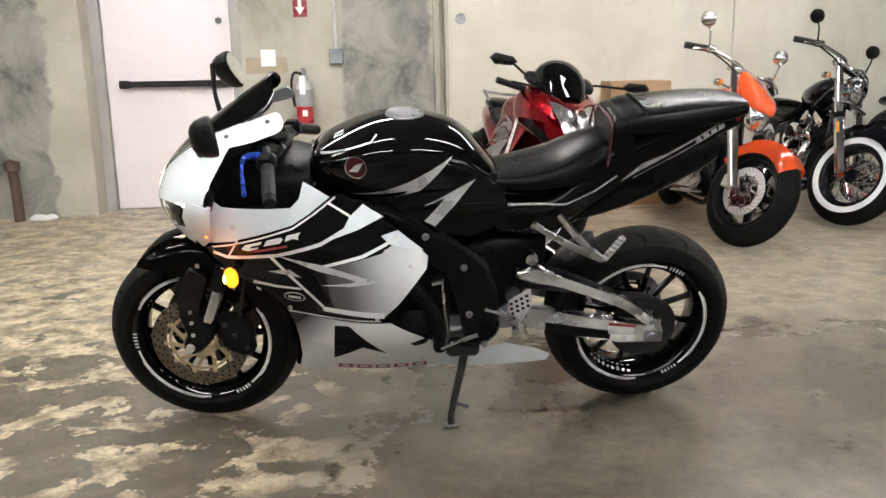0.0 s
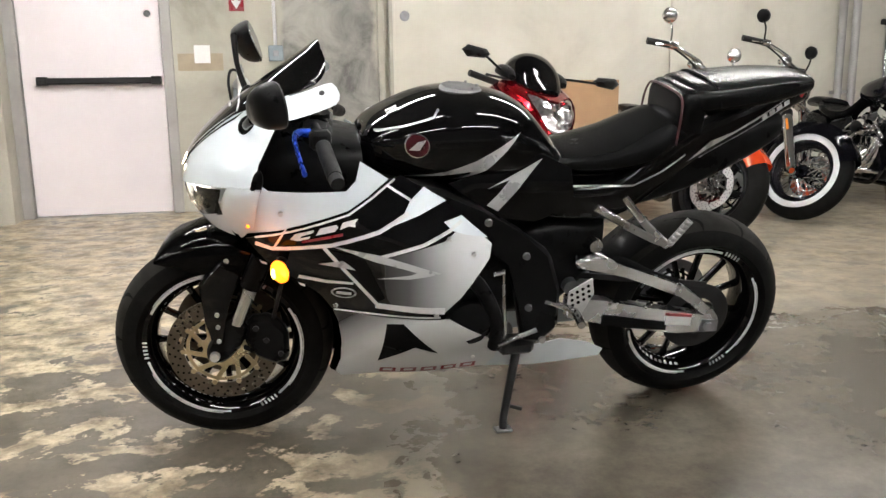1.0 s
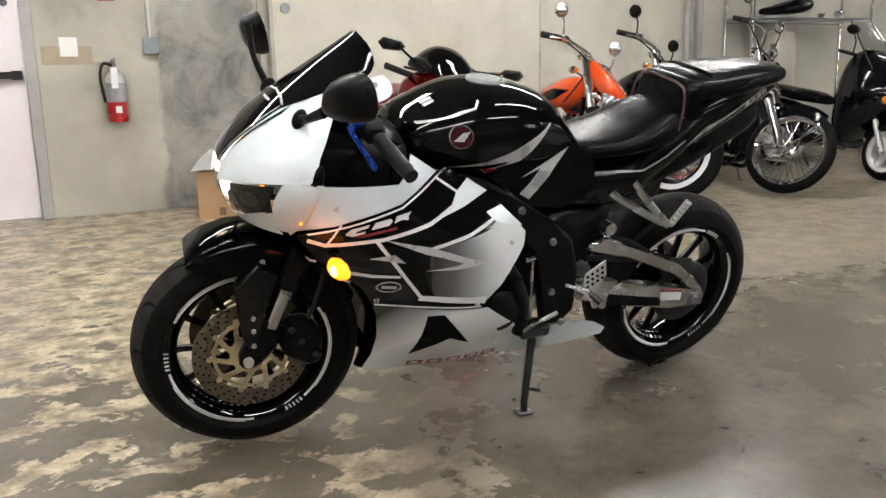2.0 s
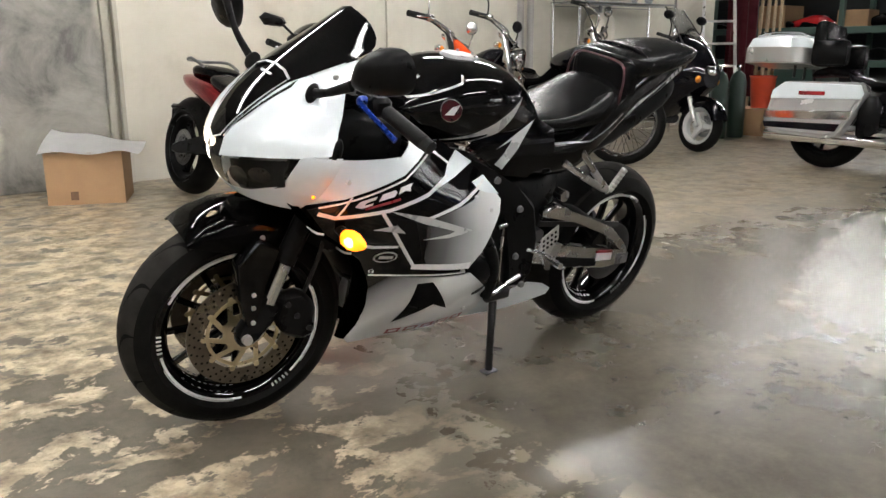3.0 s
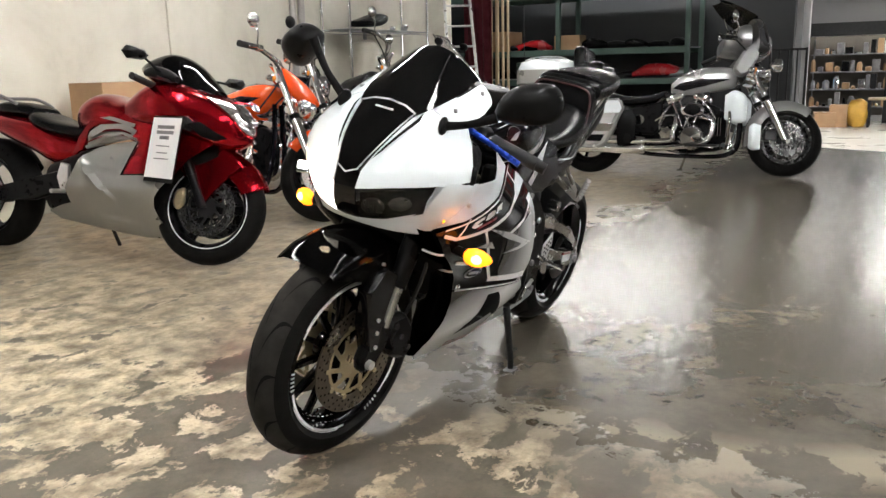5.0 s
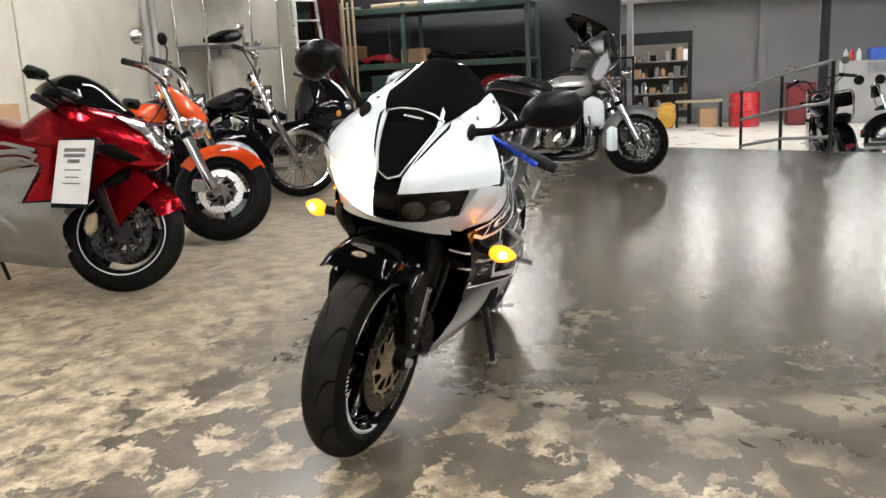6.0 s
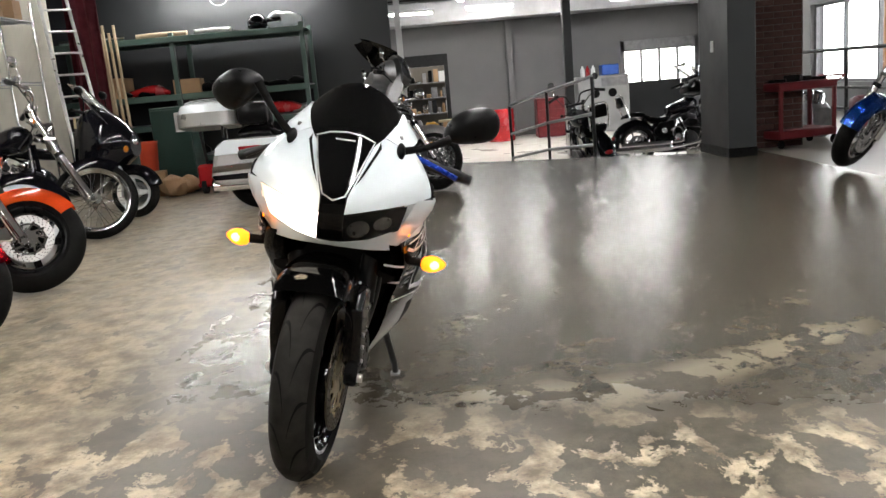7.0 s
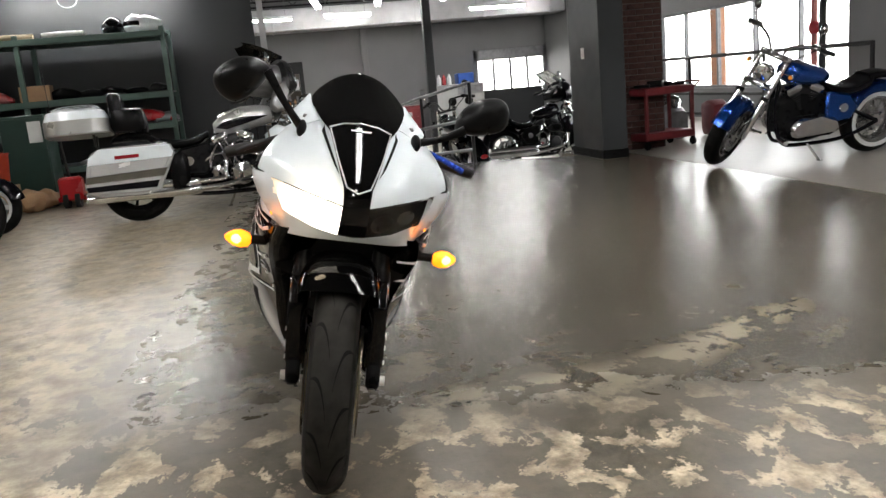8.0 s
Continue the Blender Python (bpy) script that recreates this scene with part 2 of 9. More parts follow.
def concrete_floor():
    m, nt, b = nodes_of("polished_concrete")
    co = coords(nt, "World")
    warp = noise_node(nt, co, 0.6, 4, 0.6)
    flake = noise_node(nt, coords(nt, "World", (1.0, 1.25, 1.0)), 4.8, 14, 0.66, 0.3)
    tone = noise_node(nt, co, 7.5, 9, 0.66)
    speck = noise_node(nt, co, 34, 5, 0.7)
    mottle = noise_node(nt, co, 2.6, 12, 0.78)
    base = ramp(nt, mottle, [(0.32, (0.056, 0.047, 0.034)), (0.52, (0.110, 0.096, 0.074)), (0.70, (0.158, 0.139, 0.109))])
    cloud = noise_node(nt, coords(nt, "World", (1.0, 0.7, 1.0)), 1.5, 11, 0.7, 0.3)
    base = mixc(nt, ramp(nt, cloud, [(0.40, 0.42), (0.58, 0.0)]), base, (0.034, 0.028, 0.020))
    # where the old coating has worn to pale patches: behind and ahead of the bike, not on the polished lane
    sep = nt.nodes.new("ShaderNodeSeparateXYZ")
    link(nt, co, sep.inputs[0])

    def op(kind, a, c):
        x = nt.nodes.new("ShaderNodeMath")
        x.operation = kind
        for s, val in zip(x.inputs, (a, c)):
            if isinstance(val, bpy.types.NodeSocket):
                link(nt, val, s)
            else:
                s.default_value = val
        return x.outputs[0]

    def clamped(sock, lo, hi):
        x = nt.nodes.new("ShaderNodeMath")
        x.operation, x.use_clamp = "MULTIPLY_ADD", True
        link(nt, sock, x.inputs[0])
        x.inputs[1].default_value, x.inputs[2].default_value = 1 / (hi - lo), -lo / (hi - lo)
        return x.outputs[0]

    ahead = op("SUBTRACT", op("MULTIPLY", sep.outputs["Y"], 0.15), sep.outputs["X"])
    ragged = op("MULTIPLY", op("SUBTRACT", warp, 0.5), 1.3)
    slant = op("MULTIPLY", op("MINIMUM", op("MAXIMUM", op("SUBTRACT", sep.outputs["X"], 1.2), 0.0), 3.2), 0.07)
    back = op("MULTIPLY", clamped(op("ADD", op("ADD", sep.outputs["Y"], slant), op("MULTIPLY", ragged, 0.6)), 2.9, 3.6), 0.72)
    front = clamped(op("ADD", ahead, ragged), 0.30, 0.75)
    area = op("MAXIMUM", back, front)
    wear = op("ADD", op("MAXIMUM", op("MULTIPLY", front, 0.038), op("MULTIPLY", back, 0.21)), flake)
    crisp = ramp(nt, wear, [(0.545, 0.0), (0.565, 0.85), (0.62, 1.0)])
    mask = op("MULTIPLY", crisp, area)
    pale = ramp(nt, tone, [(0.34, (0.15, 0.120, 0.080)), (0.46, (0.30, 0.245, 0.166)), (0.60, (0.58, 0.49, 0.345))])
    rough_ground = mixc(nt, ramp(nt, tone, [(0.40, 0.0), (0.70, 0.5)]), base, (0.15, 0.122, 0.084))
    col = mixc(nt, mask, mixc(nt, area, base, rough_ground), pale)
    dirt = op("MULTIPLY", ramp(nt, speck, [(0.34, 0.45), (0.48, 0.0)]), op("ADD", op("MULTIPLY", area, 0.75), 0.15))
    col = mixc(nt, dirt, col, (0.065, 0.057, 0.045))
    # paler tone towards the wall on the right, broken up by the mottle
    back_pale = op("MULTIPLY", clamped(op("ADD", sep.outputs["Y"], op("MULTIPLY", slant, 3.0)), 2.5, 3.6), clamped(sep.outputs["X"], 0.5, 1.8))
    col = mixc(nt, op("MULTIPLY", back_pale, ramp(nt, mottle, [(0.40, 0.05), (0.56, 0.55)])), col, (0.34, 0.302, 0.24))
    # a few chips in the polished lane, and a flaked streak across it
    chip = ramp(nt, noise_node(nt, coords(nt, "World", (0.6, 1.6, 1.0)), 9.0, 6, 0.6), [(0.745, 0.0), (0.775, 0.35)])
    line = op("ADD", op("ADD", sep.outputs["X"], 0.10), op("MULTIPLY", op("MINIMUM", op("SUBTRACT", sep.outputs["Y"], 1.45), 0.0), 0.5))
    streak = op("MULTIPLY", clamped(op("ABSOLUTE", line, 0.0), 0.16, 0.05), ramp(nt, flake, [(0.495, 0.0), (0.52, 0.85)]))
    streak = op("MULTIPLY", streak, op("MULTIPLY", clamped(sep.outputs["Y"], 2.3, 2.0), clamped(sep.outputs["Y"], 0.4, 0.8)))
    col = mixc(nt, op("MAXIMUM", chip, streak), col, (0.30, 0.262, 0.19))
    link(nt, col, b.inputs["Base Color"])
    rough = mixc(nt, area, (0.262, 0.262, 0.262), ramp(nt, flake, [(0.45, 0.30), (0.6, 0.5)]))
    gloss = nt.nodes.new("ShaderNodeMath")
    gloss.operation = "MULTIPLY_ADD"
    link(nt, area, gloss.inputs[0])
    gloss.inputs[1].default_value, gloss.inputs[2].default_value = -0.24, 0.78
    link(nt, gloss.outputs[0], b.inputs["Specular IOR Level"])
    link(nt, rough, b.inputs["Roughness"])
    bumped(nt, b, op("MULTIPLY", speck, area), 0.02, 0.002)
    return m


def joint_floor():
    """The smooth pale slab by the windows."""
    return surf("pale_polished_concrete", (0.25, 0.23, 0.205), (0.235, 0.217, 0.193), 0.8, 0.36, kind="World", bump=0.0, fine=8, rvar=0.01, spec=0.36)


WALL, FLOOR = concrete_wall(), concrete_floor()
DARKWALL = surf("dark_grey_paint", (0.016, 0.018, 0.020), (0.022, 0.024, 0.027), 1.2, 0.55, kind="World", bump=0.1)
GREYWALL = surf("grey_paint", (0.16, 0.16, 0.165), (0.20, 0.20, 0.202), 0.8, 0.6, kind="World", bump=0.1)
CEIL = surf("ceiling_concrete", (0.12, 0.115, 0.105), (0.09, 0.086, 0.08), 0.9, 0.8, kind="World")
DARKCEIL = surf("dark_deck", (0.035, 0.035, 0.04), (0.05, 0.05, 0.05), 0.9, 0.8, kind="World")
DOORPAINT = surf("door_paint", (0.76, 0.70, 0.72), (0.70, 0.64, 0.66), 2.0, 0.42, bump=0.05)
FRAMEPAINT = surf("door_frame_paint", (0.36, 0.345, 0.33), (0.29, 0.28, 0.27), 4.0, 0.5)
BLACKMETAL = surf("black_metal", (0.007, 0.007, 0.008), (0.014, 0.014, 0.015), 20, 0.4, 0.0, spec=0.3)
BLACKPLASTIC = surf("black_plastic", (0.004, 0.004, 0.0042), (0.007, 0.007, 0.0072), 30, 0.36, bump=0.05, spec=0.24, ior=1.25)
RUBBER = surf("tyre_rubber", (0.005, 0.005, 0.0048), (0.009, 0.0087, 0.0082), 18, 0.5, bump=0.2, spec=0.2, ior=1.2)
CHROME = surf("chrome", (0.82, 0.82, 0.83), (0.7, 0.7, 0.72), 8, 0.09, 1.0, bump=0.0, rvar=0.04)
ALLOY = surf("brushed_alloy", (0.66, 0.66, 0.65), (0.55, 0.55, 0.55), 10, 0.36, 0.75, bump=0.08)
POLISHED = surf("polished_alloy", (0.50, 0.50, 0.50), (0.42, 0.42, 0.42), 10, 0.24, 1.0, bump=0.04)
STEEL = surf("grey_steel", (0.3, 0.3, 0.31), (0.22, 0.22, 0.23), 10, 0.42, 0.9)
GREENRACK = surf("green_rack_paint", (0.055, 0.10, 0.085), (0.075, 0.12, 0.10), 5, 0.5)
CARD = surf("cardboard", (0.36, 0.22, 0.12), (0.42, 0.27, 0.15), 6, 0.85)
PAPER = surf("white_paper", (0.78, 0.78, 0.78), (0.7, 0.7, 0.7), 6, 0.7, bump=0.02)
REDPAINT = surf("red_enamel", (0.45, 0.02, 0.025), (0.36, 0.015, 0.02), 6, 0.25, coat=0.4, bump=0.02)
REDDARK = surf("dark_red_steel", (0.16, 0.015, 0.02), (0.11, 0.012, 0.015), 6, 0.4)
BRICK = surf("brick_face", (0.065, 0.026, 0.02), (0.045, 0.02, 0.017), 20, 0.85)
MORTAR = surf("mortar", (0.10, 0.085, 0.08), (0.075, 0.068, 0.06), 20, 0.9)
TUBE = glow("fluorescent_tube", (1.0, 0.98, 0.95), 116.0)
GLASS = clear("window_glass", (0.95, 0.97, 0.98))
GALV = surf("galvanised_duct", (0.55, 0.55, 0.56), (0.45, 0.45, 0.46), 3, 0.4, 0.6)

# ---- structure ----
YW = 6.82            # face of the concrete wall
LOW = -0.45          # floor of the lower hall
EDGE = [(6.62, -0.92), (8.05, 2.05)]


def slab(name, lo, hi, material, bevel=0.0, label="", category=""):
    bm = bm_new()
    add_box(bm, lo, hi, bevel)
    return tagged(done(name, bm, material, smooth=0), label, category, kind="structure")


def prism(bm, pts, z0, z1):
    b = [bm.verts.new((x, y, z0)) for x, y in pts]
    t = [bm.verts.new((x, y, z1)) for x, y in pts]
    bm.faces.new(b[::-1])
    bm.faces.new(t)
    for i in range(len(pts)):
        j = (i + 1) % len(pts)
        bm.faces.new((b[i], b[j], t[j], t[i]))


bm = bm_new()
prism(bm, [(-9, -1.45), (7.3, -1.45), (7.3, -0.92), EDGE[0], EDGE[1], (9.9, 2.5), (9.9, 9.5), (-9, 9.5)], -0.5, 0.0)
tagged(done("floor", bm, FLOOR, smooth=0), "worn polished concrete floor with pale coating patches", "floor", kind="structure")
bm = bm_new()
prism(bm, [(-9, -6.5), (13, -6.5), (13, -2.6), (7.3, -2.6), (7.3, -1.458), (-9, -1.458)], -0.5, 0.0)
tagged(done("floor_by_window", bm, joint_floor(), smooth=0), "pale smooth concrete slab beyond a floor joint", "floor", kind="structure")
slab("floor_joint", (-9, -1.47, -0.4), (7.3, -1.44, -0.006), BLACKPLASTIC, label="dark floor joint", category="joint")
slab("floor_lower", (6.0, -4.85, LOW - 0.2), (19, 9.5, LOW), surf("lower_floor", (0.72, 0.69, 0.63), (0.64, 0.61, 0.55), 1.5, 0.35, kind="World"), label="pale smooth concrete floor of the lower hall", category="floor")

# concrete wall with the fire door
bm = bm_new()
for lo, hi in (((-9, YW - 0.24, 0), (-2.06, YW + 0.3, 3.4)), ((-2.06, YW, 2.12), (-0.93, YW + 0.3, 3.4)), ((-0.93, YW, 0), (0.60, YW + 0.3, 3.4)),
               ((0.74, YW, 0), (3.085, YW + 0.3, 3.4)), ((3.1, YW, 0), (8.2, YW + 0.3, 3.4)), ((0.60, YW - 0.035, 0), (0.65, YW + 0.3, 3.4)), ((0.65, YW + 0.03, 0), (0.69, YW + 0.3, 3.4)), ((0.69, YW - 0.02, 0), (0.74, YW + 0.3, 3.4)), ((3.085, YW + 0.02, 0), (3.1, YW + 0.3, 3.4))):
    add_box(bm, lo, hi, 0.004)
tagged(done("wall_north", bm, WALL, smooth=0), "bare cast concrete wall with stains and joints", "wall", kind="structure")
# this ceiling is out of view, added to close the room
slab("ceiling", (-9, -6.5, 3.4), (10.1, 9.5, 3.6), CEIL, label="bare concrete ceiling, unseen, closing the room", category="ceiling")
slab("ceiling_lower", (10.1, -6.5, 3.4), (21.2, 9.5, 3.6), DARKCEIL, label="dark open roof deck of the lower hall", category="ceiling")
# unseen wall added behind the viewpoint to close the room
slab("wall_west_unseen", (-9.2, -6.5, 0), (-9, 9.5, 3.4), WALL, label="concrete wall", category="wall")
slab("wall_east", (9.9, 2.62, LOW), (10.1, 9.5, 3.4), DARKWALL, label="dark grey painted wall behind the racks", category="wall")
slab("wall_nook", (8.2, 8.6, 0), (9.9, 8.8, 3.4), DARKWALL, label="dark grey painted wall", category="wall")
slab("wall_nook_side", (8.1, YW + 0.3, 0), (8.2, 8.6, 3.4), DARKWALL, label="dark grey painted wall", category="wall")
slab("wall_pier", (5.95, -1.25, 0), (6.85, -0.96, 3.4), DARKWALL, 0.006, label="dark grey painted wall pier", category="wall")
slab("baseboard", (5.942, -1.258, 0.002), (6.858, -0.952, 0.1), BLACKPLASTIC, 0.003, label="black rubber skirting", category="trim")

# far wall of the lower hall, with a doorway and a glazed entrance
bm = bm_new()
XF = 18.2
for y0, y1, z0, z1 in ((3.30, 9.5, LOW, 3.4), (1.68, 3.30, 1.62, 3.4), (-2.75, 1.68, LOW, 3.4), (-4.6, -2.75, 1.55, 3.4)):
    add_box(bm, (XF, y0, z0), (XF + 0.2, y1, z1))
tagged(done("wall_far", bm, GREYWALL, smooth=0), "grey painted far wall of the lower hall", "wall", kind="structure")

# south wall with the windows; its western run is unseen and closes the room
YS = -4.6
bm = bm_new()
for x0, x1, z0, z1 in ((-9, 6.75, 0, 3.4), (6.75, 12.1, LOW, 0.48), (6.75, 12.1, 1.78, 3.4), (12.1, 18.4, LOW, 3.4)):
    add_box(bm, (x0, YS - 0.25, z0), (x1, YS, z1))
tagged(done("wall_south", bm, GREYWALL, smooth=0), "grey painted wall with a long window", "wall", kind="structure")

bm = bm_new()
add_box(bm, (6.60, -2.02, 0), (7.3, -1.40, 3.4))
bw = tagged(done("wall_brick", bm, MORTAR, smooth=0), "dark red brick wall pier", "wall", kind="structure")
_b = []
for _w, _d in ((.20, .0), (.095, .0)):
    bm = bm_new()
    add_box(bm, (-.004, -_w / 2, 0), (.012, _w / 2, .057), .003)
    _b.append(done("brick", bm, BRICK, bw, smooth=0))
bm = bm_new()
add_box(bm, (-.10, -.012, 0), (.10, .004, .057), .003)
_b.append(done("brick", bm, BRICK, bw, smooth=0))
_b[0].matrix_basis, _b[1].matrix_basis, _b[2].matrix_basis = Matrix.Translation((6.592, -1.9, 0.004)), Matrix.Translation((6.592, -1.96, .071)), Matrix.Translation((6.74, -1.396, .004))
for r_ in range(32):
    z_ = .004 + r_ * .067
    for k_ in range(3):
        if r_ or k_:
            share("brick", _b[0], bw, Matrix.Translation((6.592, -1.9 + k_ * .208 + (.1 if r_ % 2 else 0) - (.0), z_)))
    if r_ % 2 and r_ > 1:
        share("brick", _b[1], bw, Matrix.Translation((6.592, -1.96, z_)))

# ---- parts that motorcycles share ----
FLIP = Matrix.Diagonal((1, -1, 1, 1))
GLOSSBLACK = surf("gloss_black_paint", (0.002, 0.002, 0.0023), (0.003, 0.003, 0.003), 3, 0.04, bump=0.0, rvar=0.01, spec=0.22)
SATINBLACK = surf("satin_black_alloy", (0.004, 0.004, 0.0043), (0.007, 0.007, 0.0074), 14, 0.32, 0.0, bump=0.04, spec=0.2, ior=1.25)
WHITEPAINT = surf("gloss_white_paint", (0.74, 0.80, 0.84), (0.71, 0.77, 0.81), 3, 0.2, bump=0.0, fine=9, coat=0.6, rvar=0.05)
WHITETAPE = surf("white_decal", (0.72, 0.73, 0.74), (0.64, 0.65, 0.66), 20, 0.3, bump=0.0)
SILVERTAPE = surf("silver_decal", (0.45, 0.46, 0.47), (0.52, 0.53, 0.54), 20, 0.3, 0.3, bump=0.0)
REDTAPE = surf("red_decal", (0.22, 0.012, 0.02), (0.17, 0.01, 0.014), 20, 0.3, bump=0.0)
VINYL = surf("black_vinyl", (0.004, 0.004, 0.0042), (0.005, 0.005, 0.0052), 9, 0.26, bump=0.0, fine=420, spec=0.2, ior=1.27, rvar=0.02)
GRIPRUBBER = surf("grip_rubber", (0.006, 0.006, 0.006), (0.012, 0.012, 0.012), 60, 0.6, bump=0.3, fine=300, spec=0.25)
LAMPGLITTER = surf("faceted_reflector", (0.80, 0.80, 0.80), (0.25, 0.25, 0.26), 55, 0.16, 0.95, bump=0.9, fine=45, rvar=0.1)
DISCSTEEL = surf("disc_steel", (0.34, 0.30, 0.235), (0.25, 0.22, 0.17), 26, 0.32, 0.9, bump=0.1)
BRONZEDISC = surf("bronze_disc_steel", (0.14, 0.12, 0.093), (0.10, 0.085, 0.067), 26, 0.34, 0.9, bump=0.1)
GOLD = surf("gold_anodised", (0.55, 0.46, 0.30), (0.46, 0.38, 0.24), 20, 0.35, 0.85, bump=0.05)
# flat black laid over openings and grooves in place of their shade
HOLESHADE = surf("hole_shade", (0.003, 0.003, 0.003), (0.005, 0.005, 0.005), 20, 0.8, spec=0.1)
MIRRORGLASS = surf("mirror_glass", (0.85, 0.86, 0.88), (0.8, 0.82, 0.84), 3, 0.03, 1.0, bump=0.0, rvar=0.01)
AMBER = glow("amber_lamp", (1.0, 0.27, 0.008), 2.6)
AMBERCORE = glow("amber_filament_glow", (1.0, 0.62, 0.14), 7.0)
DUSTRUBBER = surf("dusty_tread_rubber", (0.026, 0.0245, 0.0225), (0.015, 0.0142, 0.013), 14, 0.62, bump=0.25, spec=0.2, ior=1.2)
AMBEROFF = surf("amber_lens", (0.75, 0.25, 0.03), (0.65, 0.2, 0.02), 30, 0.2, bump=0.0)
REDLENS = surf("red_lens", (0.28, 0.01, 0.015), (0.2, 0.008, 0.01), 40, 0.12, bump=0.0, coat=0.5)
LAMPON, _nt, _b = nodes_of("headlamp_lit")
_d = _nt.nodes.new("ShaderNodeVectorMath")
_d.operation = "DISTANCE"
_d.inputs[1].default_value = (1.405, -0.085, 0.742)
link(_nt, coords(_nt), _d.inputs[0])
_q = _nt.nodes.new("ShaderNodeMath")
_q.operation = "MULTIPLY"
_q.inputs[1].default_value = 4.6
link(_nt, _d.outputs["Value"], _q.inputs[0])
link(_nt, ramp(_nt, _q.outputs[0], [(0.0, (1.0, 0.96, 0.88)), (0.42, (1.0, 0.90, 0.72)), (0.62, (0.30, 0.21, 0.13)), (0.82, (0.07, 0.052, 0.038)), (1.0, (0.03, 0.024, 0.02))]), _b.inputs["Emission Color"])
_b.inputs["Base Color"].default_value = (0.35, 0.35, 0.35, 1)
_b.inputs["Emission Strength"].default_value = 6.0
LENS = clear("lamp_lens", (0.97, 0.97, 0.97), 0.03, 1.22)
BLUEANOD = surf("blue_anodised", (0.02, 0.08, 0.55), (0.015, 0.06, 0.45), 30, 0.25, 0.7, bump=0.0)


def tyre_profile(R, W, rb):
    h = (R - rb) * 0.82
    out = []
    for i in range(-7, 8):
        a = radians(i * 12.4)
        out.append((R - h * (1 - math.cos(a)), W / 2 * math.sin(a)))
    return out + [(rb, W * 0.36), (rb, -W * 0.36)]


def crown(R, W, rb, y):
    s = max(-0.995, min(0.995, 2 * y / W))
    return R - (R - rb) * 0.82 * (1 - math.sqrt(1 - s * s))


def add_tread(bm, R, W, rb, n=13, flip=1):
    """Curved black strips on a tyre's crown, for the shade in its sipes."""
    for k in range(n):
        for side in (-1, 1):
            a0 = 2 * math.pi * (k + (0.5 if side > 0 else 0)) / n
            rows = []
            for j in range(9):
                u = j / 8
                y = side * W * (0.05 + 0.36 * u ** 1.2)
                a = a0 + flip * (0.30 * u + 0.12 * math.sin(u * 3.0)) * 0.3 / R
                w = 0.0078 * math.sin(math.pi * min(0.93, 0.12 + u * 0.85)) / R
                r = crown(R, W, rb, y) + 0.0011
                rows.append([V((r * math.cos(a + s * w), y, r * math.sin(a + s * w))) for s in (-1, 1)])
            skin(bm, rows, closed_u=False, cap=False)


def arc_band(bm, r0, r1, a0, a1, y, n=12):
    rows = []
    for i in range(n + 1):
        a = a0 + (a1 - a0) * i / n
        rows.append([V((r * math.cos(a), y, r * math.sin(a))) for r in (r0, r1)])
    skin(bm, rows, closed_u=False, cap=False)


